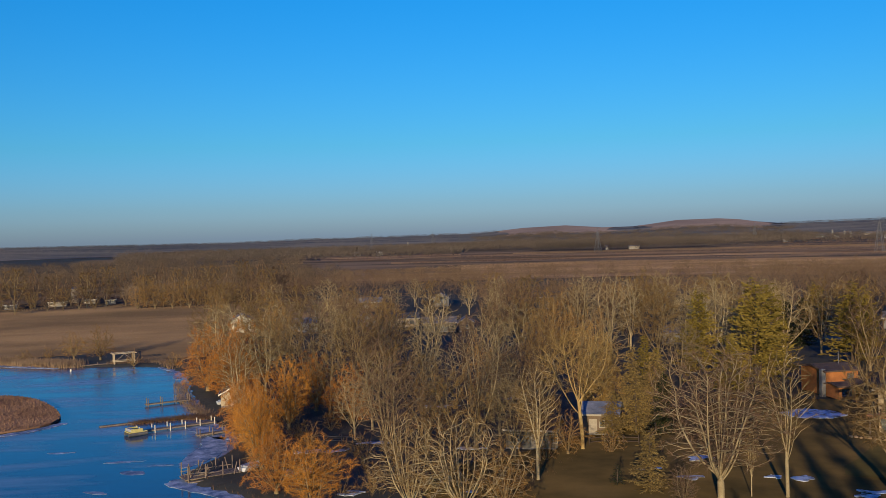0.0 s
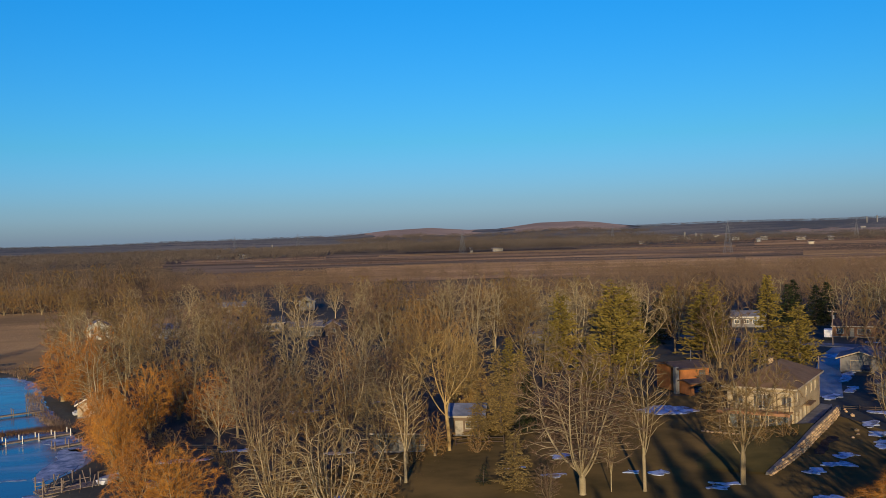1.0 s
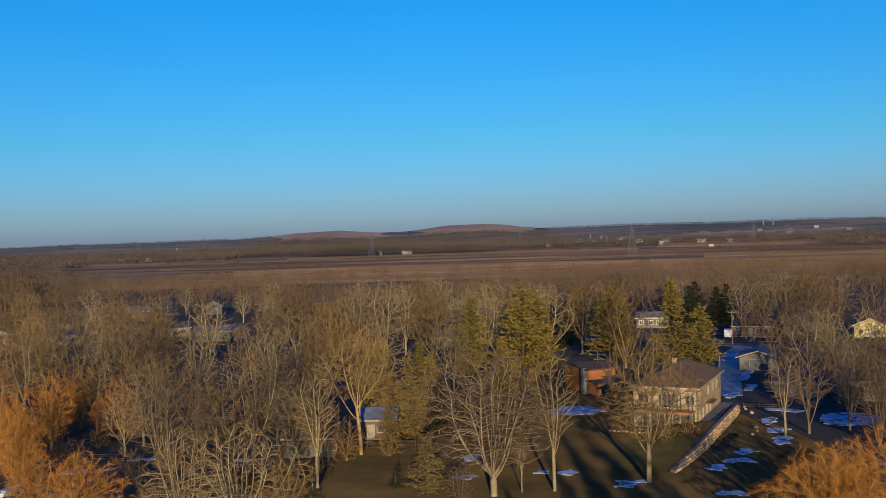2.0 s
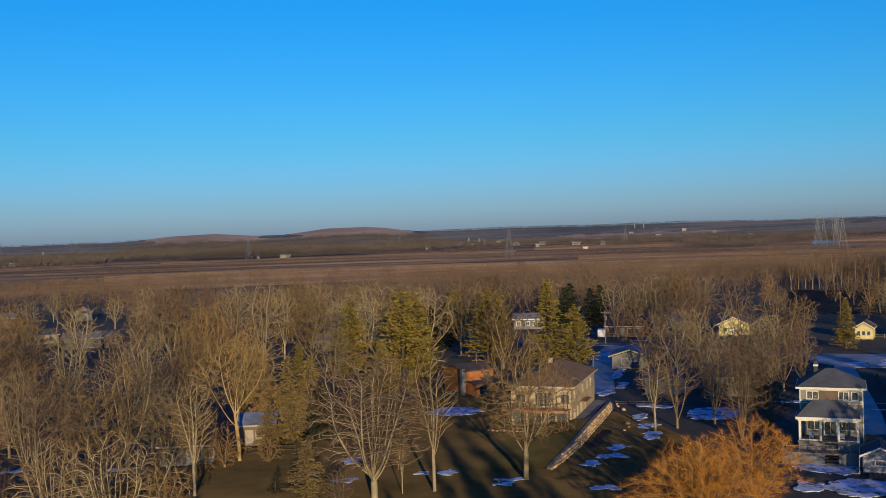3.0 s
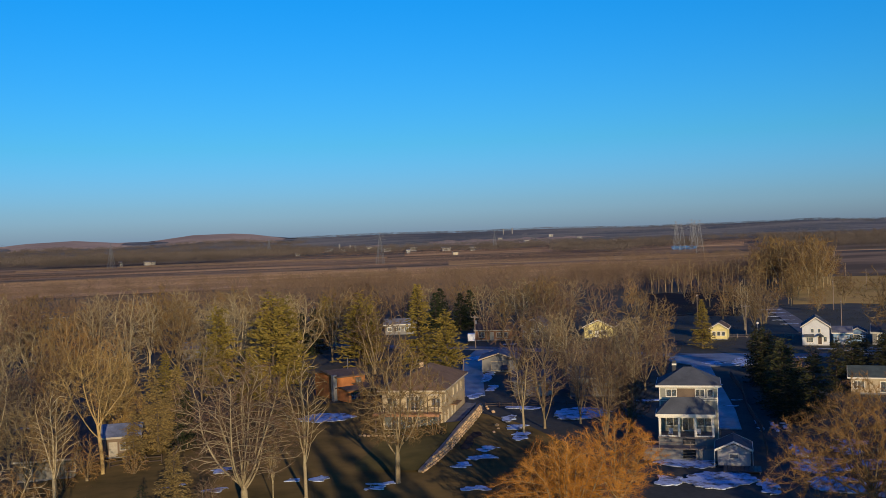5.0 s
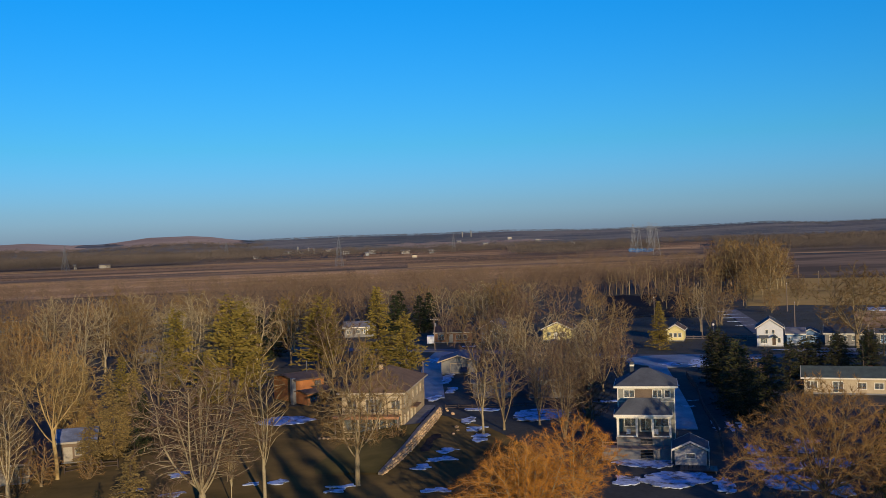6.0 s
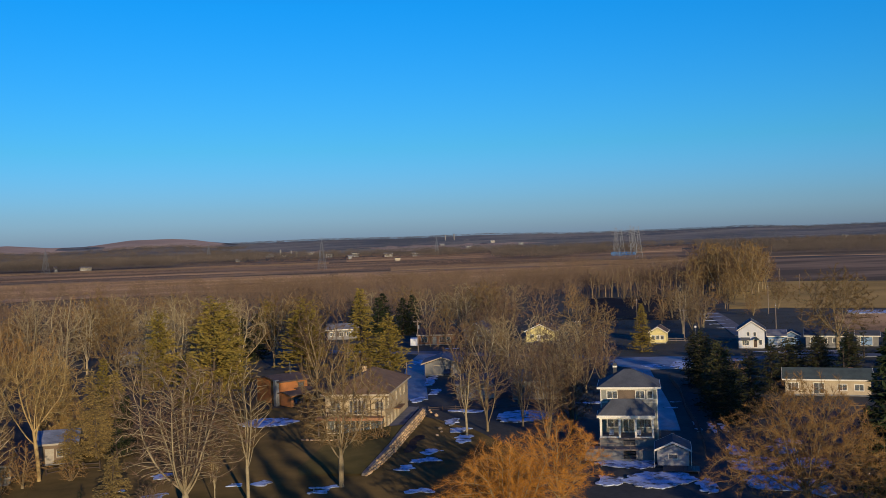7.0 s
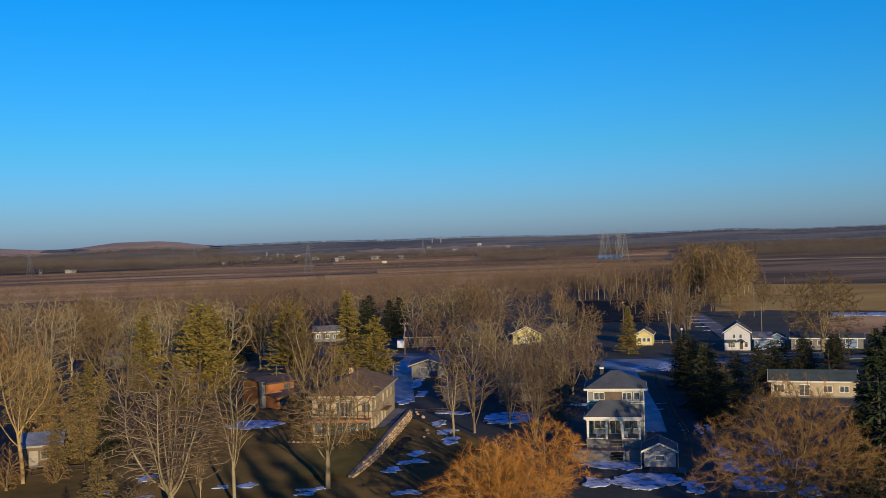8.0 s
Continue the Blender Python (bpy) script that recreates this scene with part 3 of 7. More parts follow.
road("road", [(96, 300), (126, 262), (141, 245), (154, 222), (168, 200), (183, 183), (205, 168), (240, 146), (290, 118)], 6.5, ASPHALT, "grey asphalt village road")
road("driveway", [(137, 243), (124, 226), (113, 207), (103, 189), (96, 176)], 5.2, WETDRIVE, "wet blue-grey driveway beside melting snow", 0.11)
road("driveway", [(170, 193), (152, 170), (138, 152), (124, 134), (113, 121)], 4.2, WETDRIVE, "grey driveway beside a dark fence", 0.11)
slab("driveway", smooth_loop([(160, 176), (175, 172), (188, 180), (182, 192), (168, 199), (158, 192)], 2), 0.12, WETDRIVE, "paved turning place at the road", 0.2)
slab("driveway", smooth_loop([(204, 176), (216, 166), (222, 171), (209, 183)], 1), 0.12, WETDRIVE, "paved yard before the white house", 0.2)
slab("lane", ribbon([(232, 214), (262, 250), (290, 285)], 5.5), 0.12, GRAVEL, "gravel field lane with snow rows", 0.2)
slab("pavement", [(74.6, 147.0), (76.9, 145.6), (87.9, 159.0), (92.5, 168.5), (89.2, 165.8)], 0.12, CONCRETE, "concrete walk beside the tan house", 0.2)


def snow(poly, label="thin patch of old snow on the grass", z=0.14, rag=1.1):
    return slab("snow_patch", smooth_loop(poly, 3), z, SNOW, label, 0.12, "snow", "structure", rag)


def blot(x, y, a, b, turn, seed):
    rs = random.Random(seed)
    c, s = math.cos(radians(turn)), math.sin(radians(turn))
    out = []
    for k in range(9):
        t = k * 2 * math.pi / 9
        q = rs.uniform(0.65, 1.15)
        u, v = a * q * math.cos(t), b * q * math.sin(t)
        out.append((x + u * c - v * s, y + u * s + v * c))
    return out


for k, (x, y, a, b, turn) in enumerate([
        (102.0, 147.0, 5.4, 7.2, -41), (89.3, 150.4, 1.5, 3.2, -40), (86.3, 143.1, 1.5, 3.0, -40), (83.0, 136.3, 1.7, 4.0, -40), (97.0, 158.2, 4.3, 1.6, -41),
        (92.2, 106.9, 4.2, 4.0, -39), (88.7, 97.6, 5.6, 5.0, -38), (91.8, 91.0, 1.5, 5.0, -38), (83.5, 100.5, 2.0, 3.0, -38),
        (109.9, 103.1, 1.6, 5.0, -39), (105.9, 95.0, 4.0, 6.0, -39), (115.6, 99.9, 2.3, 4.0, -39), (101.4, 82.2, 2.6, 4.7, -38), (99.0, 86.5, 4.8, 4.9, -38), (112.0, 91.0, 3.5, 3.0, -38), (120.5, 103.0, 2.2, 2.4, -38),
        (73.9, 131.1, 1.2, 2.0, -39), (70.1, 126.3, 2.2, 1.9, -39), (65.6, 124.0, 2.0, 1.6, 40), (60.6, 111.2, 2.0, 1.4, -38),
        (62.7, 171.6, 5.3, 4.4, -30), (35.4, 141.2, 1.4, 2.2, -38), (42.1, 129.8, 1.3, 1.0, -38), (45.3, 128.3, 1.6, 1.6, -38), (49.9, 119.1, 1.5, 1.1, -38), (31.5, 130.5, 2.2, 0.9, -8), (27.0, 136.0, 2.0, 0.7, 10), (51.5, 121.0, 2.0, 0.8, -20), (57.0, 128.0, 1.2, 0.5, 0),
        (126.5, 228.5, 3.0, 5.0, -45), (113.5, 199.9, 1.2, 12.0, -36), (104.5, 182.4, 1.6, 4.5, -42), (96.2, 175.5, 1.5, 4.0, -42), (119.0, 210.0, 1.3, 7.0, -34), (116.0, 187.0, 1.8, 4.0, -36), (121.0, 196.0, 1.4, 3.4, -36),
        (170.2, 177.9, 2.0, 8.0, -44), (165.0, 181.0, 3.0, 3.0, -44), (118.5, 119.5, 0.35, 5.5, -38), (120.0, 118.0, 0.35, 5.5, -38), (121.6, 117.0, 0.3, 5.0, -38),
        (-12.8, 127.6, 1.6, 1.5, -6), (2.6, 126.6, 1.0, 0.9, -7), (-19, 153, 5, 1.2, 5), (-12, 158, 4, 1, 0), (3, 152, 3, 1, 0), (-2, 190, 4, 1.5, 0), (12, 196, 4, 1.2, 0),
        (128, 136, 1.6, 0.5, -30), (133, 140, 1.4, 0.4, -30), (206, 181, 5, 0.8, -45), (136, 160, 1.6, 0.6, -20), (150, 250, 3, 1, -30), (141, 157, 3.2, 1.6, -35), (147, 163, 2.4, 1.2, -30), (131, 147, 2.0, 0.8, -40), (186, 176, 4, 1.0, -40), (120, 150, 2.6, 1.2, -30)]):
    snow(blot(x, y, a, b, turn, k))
field(sector(-58, -52.6, 397, 412, wob=0.004), SNOW, "strip of snow along a field edge", 0.1)
for k in range(5):
    snow(blot(247 + k * 9, 235 + k * 11, 4.5, 0.8, -40, 200 + k), "snow rows beside the field lane")

# ice along the shore
def shore_ice(poly):
    slab("shore_ice", smooth_loop(poly, 3), -0.40, ICE, "white ice shelf along the lake shore", 0.1, "ice", "structure", 0.8)


shore_ice([(-41, 138), (-36, 141), (-30, 135), (-22, 128.5), (-14, 122), (-13, 119), (-24, 124.5), (-33, 131.5)])
shore_ice([(-48, 184), (-40, 182), (-35, 172), (-37, 165), (-43, 172), (-47, 178)])
shore_ice([(-78, 270.5), (-66, 255), (-64, 240), (-67, 243), (-69, 254), (-77, 265.5)])
shore_ice([(-126, 282), (-104, 271), (-105, 268), (-127, 278)])
shore_ice([(-72, 188), (-71, 184), (-79, 174), (-81, 175), (-75, 183)])
shore_ice([(-42, 170), (-38, 169), (-35.5, 163), (-35.5, 156), (-37.5, 149), (-39.5, 146), (-41, 152), (-40, 161)])
shore_ice([(-56, 210), (-51, 212), (-50, 203), (-53, 203)])
for x, y, a, b, turn in ((-49.5, 152.0, 3.2, 0.7, 8), (-46.0, 144.5, 2.6, 1.4, -12), (-43.0, 149.0, 2.0, 0.5, 5), (-47.5, 133.5, 2.2, 0.5, -20), (-62.0, 160.0, 3.0, 0.4, 4), (-58.0, 246.0, 3.2, 1.0, -30)):
    slab("ice_streak", smooth_loop(blot(x, y, a, b, turn, int(y)), 2), -0.43, ICE, "thin white streak frozen into the lake ice", 0.02, "ice", "structure", 0.6)
# dark open pond by the substation
slab("pond", smooth_loop(sector(-41.5, -40.1, 1400, 1690, 8, 0.03), 1), 0.2, WATER, "blue farm pond below the power lines", 0.3)
# houses
def wall_panel(w, h, holes, th=0.2):
    """An upright wall from (0,0,0) along x, outer face at y=0, with real openings."""
    us = sorted({0.0, w, *[a for o in holes for a in (o[0], o[0] + o[2])]})
    vs = sorted({0.0, h, *[a for o in holes for a in (o[1], o[1] + o[3])]})
    bm = bmesh.new()

    def quad(*c):
        bm.faces.new([bm.verts.new(p) for p in c])

    for i in range(len(us) - 1):
        for j in range(len(vs) - 1):
            a, b, c, d = us[i], us[i + 1], vs[j], vs[j + 1]
            if any(o[0] <= (a + b) / 2 <= o[0] + o[2] and o[1] <= (c + d) / 2 <= o[1] + o[3] for o in holes):
                continue
            quad((a, 0, c), (b, 0, c), (b, 0, d), (a, 0, d))
            quad((b, th, c), (a, th, c), (a, th, d), (b, th, d))
    for a, c, ww, hh in holes:
        b, d = a + ww, c + hh
        quad((a, 0, c), (a, th, c), (b, th, c), (b, 0, c))
        quad((a, 0, d), (b, 0, d), (b, th, d), (a, th, d))
        quad((a, 0, c), (a, 0, d), (a, th, d), (a, th, c))
        quad((b, 0, c), (b, th, c), (b, th, d), (b, 0, d))
    quad((0, 0, h), (w, 0, h), (w, th, h), (0, th, h))
    quad((0, 0, 0), (0, 0, h), (0, th, h), (0, th, 0))
    quad((w, 0, 0), (w, th, 0), (w, th, h), (w, 0, h))
    bmesh.ops.remove_doubles(bm, verts=bm.verts[:], dist=0.0005)
    return bm


def window_frame(w, h, bw=0.09):
    """A casing round an opening, its face a little proud of the wall."""
    bm = bmesh.new()
    loops = []
    for y in (-0.04, 0.08):
        for x0, x1, z0, z1 in ((-bw, w + bw, -bw, h + bw), (0.04, w - 0.04, 0.04, h - 0.04)):
            loops.append([bm.verts.new(c) for c in ((x0, y, z0), (x1, y, z0), (x1, y, z1), (x0, y, z1))])
    fo, fi, bo, bi = loops
    for k in range(4):
        n = (k + 1) % 4
        for q in ((fo[k], fo[n], fi[n], fi[k]), (bo[n], bo[k], bi[k], bi[n]), (fo[n], fo[k], bo[k], bo[n]), (fi[k], fi[n], bi[n], bi[k])):
            bm.faces.new(q)
    return bm


SIDES = {"front": lambda w, d: (pose(-w / 2, -d / 2, 0, 0, 0, 0), w), "right": lambda w, d: (pose(w / 2, -d / 2 + 0.2, 0, 0, 0, 90), d - 0.4),
         "back": lambda w, d: (pose(w / 2, d / 2, 0, 0, 0, 180), w), "left": lambda w, d: (pose(-w / 2, d / 2 - 0.2, 0, 0, 0, 270), d - 0.4)}


def roof_solid(x0, x1, y0, y1, z, rise, kind, th=0.22):
    """kind: y or x, the way of a gable's ridge, or hip."""
    xm, ym = (x0 + x1) / 2, (y0 + y1) / 2
    if kind == "y":
        a, b = (xm, y0), (xm, y1)
    elif kind == "x":
        a, b = (x0, ym), (x1, ym)
    else:
        run = min(x1 - x0, y1 - y0) / 2
        a, b = ((xm, y0 + run), (xm, y1 - run)) if y1 - y0 >= x1 - x0 else ((x0 + run, ym), (x1 - run, ym))
        if math.dist(a, b) < 0.3:
            a, b = (a[0] - 0.2, a[1]), (b[0] + 0.2, b[1])
    bm = bmesh.new()
    c = [(x0, y0, z), (x1, y0, z), (x1, y1, z), (x0, y1, z), (*a, z + rise), (*b, z + rise)]
    t = [bm.verts.new(p) for p in c]
    u = [bm.verts.new((p[0], p[1], p[2] - th)) for p in c]
    along_y = kind == "y" or (kind == "hip" and abs(a[1] - b[1]) > abs(a[0] - b[0]))
    if along_y:
        tops = [(0, 1, 4), (1, 2, 5, 4), (2, 3, 5), (3, 0, 4, 5)]
    else:
        tops = [(0, 1, 5, 4), (1, 2, 5), (2, 3, 4, 5), (3, 0, 4)]
    if kind == "y":
        tops = [(1, 2, 5, 4), (3, 0, 4, 5)]
        sides = [(0, 4), (4, 1), (1, 2), (2, 5), (5, 3), (3, 0)]
    elif kind == "x":
        tops = [(0, 1, 5, 4), (2, 3, 4, 5)]
        sides = [(0, 1), (1, 5), (5, 2), (2, 3), (3, 4), (4, 0)]
    else:
        sides = [(0, 1), (1, 2), (2, 3), (3, 0)]
    for f in tops:
        bm.faces.new([t[i] for i in f])
        bm.faces.new([u[i] for i in f[::-1]])
    for i, j in sides:
        bm.faces.new((u[i], u[j], t[j], t[i]))
    return bm


def fascia(parent, x0, x1, y0, y1, z, rise, kind, material=TRIM, th=0.26, w=0.06):
    """Boards along the roof's edges, just outside the shingles."""
    xm, ym = (x0 + x1) / 2, (y0 + y1) / 2

    def board(p, q, out):
        bm = bmesh.new()
        o, v = Vector(out) * w, []
        for s in (Vector(p), Vector(q)):
            for off in (Vector((0, 0, 0.02)), Vector((0, 0, -th))):
                v += [bm.verts.new(s + off + Vector(out) * 0.004), bm.verts.new(s + off + o)]
        for f in ((1, 5, 7, 3), (0, 2, 6, 4), (0, 4, 5, 1), (2, 3, 7, 6), (0, 1, 3, 2), (4, 6, 7, 5)):
            bm.faces.new([v[i] for i in f])
        bmesh.ops.recalc_face_normals(bm, faces=bm.faces[:])
        part("fascia_board", bm, material, parent)

    if kind != "x":
        board((x1, y0, z), (x1, y1, z), (1, 0, 0))
        board((x0, y1, z), (x0, y0, z), (-1, 0, 0))
    if kind != "y":
        board((x0, y0, z), (x1, y0, z), (0, -1, 0))
        board((x1, y1, z), (x0, y1, z), (0, 1, 0))
    if kind == "y":
        for y, s in ((y0, -1), (y1, 1)):
            board((x0, y, z), (xm, y, z + rise), (0, s, 0))
            board((xm, y, z + rise), (x1, y, z), (0, s, 0))
    if kind == "x":
        for x, s in ((x0, -1), (x1, 1)):
            board((x, y0, z), (x, ym, z + rise), (s, 0, 0))
            board((x, ym, z + rise), (x, y1, z), (s, 0, 0))


def storey_block(home, w, d, z0, h, wall_mat, roof_mat, rise, kind, over=0.5, openings=(), trim=TRIM, off=(0, 0), floor=True):
    """Four walls with openings, window parts, gables, roof and fascia. openings: side, u, v, w, h, lights (0: a door)."""
    ox, oy = off
    for side, place in SIDES.items():
        m, length = place(w, d)
        m = Matrix.Translation((ox, oy, z0)) @ m
        holes = [o[1:5] for o in openings if o[0] == side]
        part("wall", wall_panel(length, h, holes), wall_mat, home, at=m)
        for o in openings:
            if o[0] != side:
                continue
            _, u, v, ow, oh, lights = o[:6]
            if lights:
                win = part("window", window_frame(ow, oh), trim, home, at=m @ pose(u, 0, v))
                for q in range(1, lights):
                    box("mullion", (ow * q / lights - 0.04, -0.02, 0.045), (ow * q / lights + 0.04, 0.045, oh - 0.045), trim, win)
                bm = bmesh.new()
                add_box(bm, 0.03, ow - 0.03, 0.05, 0.065, 0.03, oh - 0.03)
                part("pane", bm, GLASS, win)
            else:
                door = part("door", window_frame(ow, oh, 0.1), trim, home, at=m @ pose(u, 0, v))
                bm = bmesh.new()
                add_box(bm, 0.02, ow - 0.02, 0.06, 0.11, 0.02, oh - 0.02)
                part("leaf", bm, o[6] if len(o) > 6 else trim, door)
    zt = z0 + h
    if kind in ("x", "y"):
        for s in (-1, 1):
            bm = bmesh.new()
            half = (w if kind == "y" else d) / 2 - 0.03
            edge = (d if kind == "y" else w) / 2
            r = rise * half / ((w if kind == "y" else d) / 2 + over) * 0.995
            base = rise * over / ((w if kind == "y" else d) / 2 + over)
            pts = [(-half, 0), (half, 0), (half, base - 0.24), (0, base + r - 0.24), (-half, base - 0.24)]
            if base < 0.26:
                pts = [(-half, 0), (half, 0), (0, base + r - 0.24)]
            rows = []
            for q in (edge - 0.2, edge):
                rows.append([bm.verts.new((ox + a, oy + s * q, zt + b) if kind == "y" else (ox + s * q, oy + a, zt + b)) for a, b in pts])
            n = len(pts)
            bm.faces.new(rows[0])
            bm.faces.new(rows[1][::-1])
            for i in range(n):
                bm.faces.new((rows[0][i], rows[0][(i + 1) % n], rows[1][(i + 1) % n], rows[1][i]))
            bmesh.ops.recalc_face_normals(bm, faces=bm.faces[:])
            part("gable", bm, wall_mat, home)
    x0, x1, y0, y1 = ox - w / 2 - over, ox + w / 2 + over, oy - d / 2 - over, oy + d / 2 + over
    roof = part("roof", roof_solid(x0, x1, y0, y1, zt + 0.22, rise, kind), roof_mat, home)
    fascia(roof, x0, x1, y0, y1, zt + 0.22, rise, kind, trim)
    if kind == "hip" or floor:
        bm = bmesh.new()
        add_box(bm, ox - w / 2 + 0.21, ox + w / 2 - 0.21, oy - d / 2 + 0.21, oy + d / 2 - 0.21, zt - 0.25, zt - 0.05)
        part("ceiling_slab", bm, CURTAIN, home)
    return roof


def house(x, y, rz, w, d, h, wall_mat, roof_mat, label, kind="y", rise=2.0, openings=(), over=0.45, chimney=None, name="house", z=-0.1, trim=TRIM):
    home = thing(name, x, y, z, rz, label, "house" if name == "house" else name)
    roof = storey_block(home, w, d, 0.35, h, wall_mat, roof_mat, rise, kind, over, openings, trim)
    bm = bmesh.new()
    add_box(bm, -w / 2 - 0.03, w / 2 + 0.03, -d / 2 - 0.03, d / 2 + 0.03, -0.3, 0.34)
    part("foundation", bm, CONCRETE, home)
    if chimney:
        cx, cy, ch = chimney
        bm = bmesh.new()
        add_box(bm, cx - 0.4, cx + 0.4, cy - 0.35, cy + 0.35, h - 0.2, h + ch)
        add_box(bm, cx - 0.47, cx + 0.47, cy - 0.42, cy + 0.42, h + ch, h + ch + 0.15)
        part("chimney", bm, BRICK, roof)
    return home


def row(side, us, v, w, h, lights=1):
    return [(side, u, v, w, h, lights) for u in us]


# the tan hip-roofed lake house with its balcony
tan = thing("house", 77.4, 159.6, -0.05, -38.6, "tan hip-roofed two-storey house with a red-brown balcony", "house")
ops = row("front", (0.3, 2.8, 5.3, 7.8), 0.1, 2.35, 2.6, 2) + [("front", 1.0, 4.0, 1.5, 1.4, 2), ("front", 4.2, 3.35, 2.8, 2.3, 4), ("front", 8.6, 3.9, 1.5, 1.5, 2)]
ops += row("right", (1.6, 4.2), 0.9, 1.2, 1.8, 2) + row("right", (1.8, 9.2, 13.2, 16.8), 4.2, 1.1, 1.5, 1)
ops += [("right", 7.4, 0.85, 1.6, 2.1, 2), ("right", 10.6, 0.85, 1.2, 2.1, 0)]
storey_block(tan, 10.4, 21.0, 0.1, 6.6, TAN, TAN_ROOF, 2.6, "hip", 0.7, ops, trim=TANTRIM)
bm = bmesh.new()
add_box(bm, -6.3, 5.1, -12.9, -10.55, 3.05, 3.2)
balcony = part("balcony", bm, REDWOOD, tan, "stained wooden balcony")
box("rim_board", (-6.35, -12.96, 2.78), (5.15, -12.91, 3.22), REDWOOD, balcony)
for k in range(7):
    box("post", (-6.2 + k * 1.86, -12.85, 3.21), (-6.08 + k * 1.86, -12.73, 4.2 if k < 4 else 6.35), DARKWOOD, balcony)
for zz in (3.45, 3.7, 3.95, 4.2):
    box("rail", (-6.2, -12.82, zz), (5.05, -12.77, zz + 0.05), DARKWOOD, balcony)
box("porch_beam", (-0.7, -12.9, 6.36), (5.1, -12.7, 6.56), TANTRIM, balcony)
for k in range(4):
    box("pillar", (-6.0 + k * 3.6, -12.7, 0.0), (-5.82 + k * 3.6, -12.52, 3.04), POLEWOOD, tan)
box("canopy", (5.21, -3.2, 3.05), (6.35, 1.5, 3.23), TAN_ROOF, tan, "small brown canopy over the side door")
bm = bmesh.new()
add_box(bm, -1.2, -0.5, 1.0, 1.7, 8.6, 10.1)
part("chimney", bm, STONE, tan)
bar("vent_pipe", (1.2, -2, 8.0), (1.2, -2, 9.9), 0.05, STEEL, tan)

# the grey house with a screened porch
por = thing("house", 99.9, 115.1, -0.05, -41.5, "grey two-storey house with a pillared lake porch", "house")
ops = [("front", 0.95, 8.05, 1.5, 1.1, 2), ("front", 5.15, 8.05, 1.3, 1.1, 2), ("front", 6.85, 8.05, 0.8, 1.1, 1)]
ops += row("front", (0.9,), 3.75, 1.9, 1.2, 2) + row("front", (5.4,), 3.75, 1.9, 1.2, 2) + [("front", 3.2, 3.05, 1.6, 2.1, 2)] + row("right", (1.6, 4.4), 7.7, 1.0, 1.3) + row("right", (2.6,), 3.8, 1.1, 1.3)
ops += [("front", 3.3, 0.25, 1.7, 2.0, 2)]
storey_block(por, 8.3, 7.0, 0.0, 9.55, LAKEGREY, ROOF_DARK, 2.25, "hip", 0.5, ops)
for z in (9.3, 7.78, 7.45):
    box("trim_band", (-4.19, -3.56, z), (4.19, -3.51, z + 0.1), TRIM, por)
box("window_band", (-1.65, -3.545, 7.9), (0.95, -3.506, 9.28), OLDBROWN, por, "brown-grey panel between the upper windows")
for sx in (-4.2, 4.06):
    box("corner_board", (sx, -3.57, 0.0), (sx + 0.14, -3.505, 9.5), TRIM, por)
porch_roof = part("porch_roof", roof_solid(-4.6, 3.7, -8.0, -3.6, 6.25, 2.15, "hip"), ROOF_DARK, por, "charcoal hip roof of the porch")
fascia(porch_roof, -4.6, 3.7, -8.0, -3.6, 6.25, 2.15, "hip", TRIM, 0.34)
part("porch_ceiling", box_bm((-4.4, -7.7, 5.93), (3.5, -3.6, 5.99)), DARKWOOD, por)
box("porch_floor", (-4.4, -7.8, 2.75), (3.6, -3.55, 2.95), DECKWOOD, por)
for sx in (-4.25, -1.55, 0.75, 3.2):
    box("pillar", (sx, -7.72, 2.96), (sx + 0.32, -7.4, 5.68), TRIM, por, bevel=0.02)
box("beam", (-4.35, -7.76, 5.69), (3.6, -7.38, 5.92), TRIM, por)
for u0, u1 in ((-3.92, -1.56), (1.08, 3.19)):
    box("bottom_rail", (u0, -7.68, 2.98), (u1, -7.45, 3.14), TRIM, por)
for sx in (-4.25, 3.3):
    box("corner_post", (sx, -5.6, 2.96), (sx + 0.2, -5.4, 5.92), TRIM, por)
for u0, u1 in ((-4.3, -0.9), (0.8, 4.4)):
    box("base_wall", (u0, -7.7, 0), (u1, -7.4, 2.74), DULLGREY, por)
box("door", (-0.9, -7.5, 0.1), (0.8, -7.42, 2.74), BLACKMETAL, por, "dark slatted basement gate")
for k in range(5):
    box("slat", (-0.88, -7.53, 0.3 + k * 0.5), (0.78, -7.505, 0.42 + k * 0.5), DECKWOOD, por)
box("lower_deck", (-6.4, -9.8, 1.55), (4.6, -7.75, 1.75), DECKWOOD, por)
box("skirt", (-6.4, -9.82, -0.1), (-0.9, -9.7, 1.54), DULLGREY, por)
box("skirt", (0.9, -9.82, -0.1), (4.6, -9.7, 1.54), DULLGREY, por)
for k in range(4):
    box("step", (-0.85, -9.9 - k * 0.3, 1.2 - k * 0.38), (0.85, -9.6 - k * 0.3, 1.32 - k * 0.38), BLACKMETAL, por)
for k in range(6):
    box("deck_post", (-6.35 + k * 2.15, -9.78, 1.76), (-6.25 + k * 2.15, -9.68, 2.7), DECKWOOD, por)
box("deck_rail", (-6.35, -9.77, 2.55), (-0.9, -9.7, 2.65), DECKWOOD, por)
box("flue", (-2.3, 0.3, 10.3), (-1.75, 0.85, 12.9), BLACKMETAL, por, "dark metal chimney with a pale band")
box("flue_cap", (-2.36, 0.24, 12.2), (-1.69, 0.91, 12.45), TRIM, por)

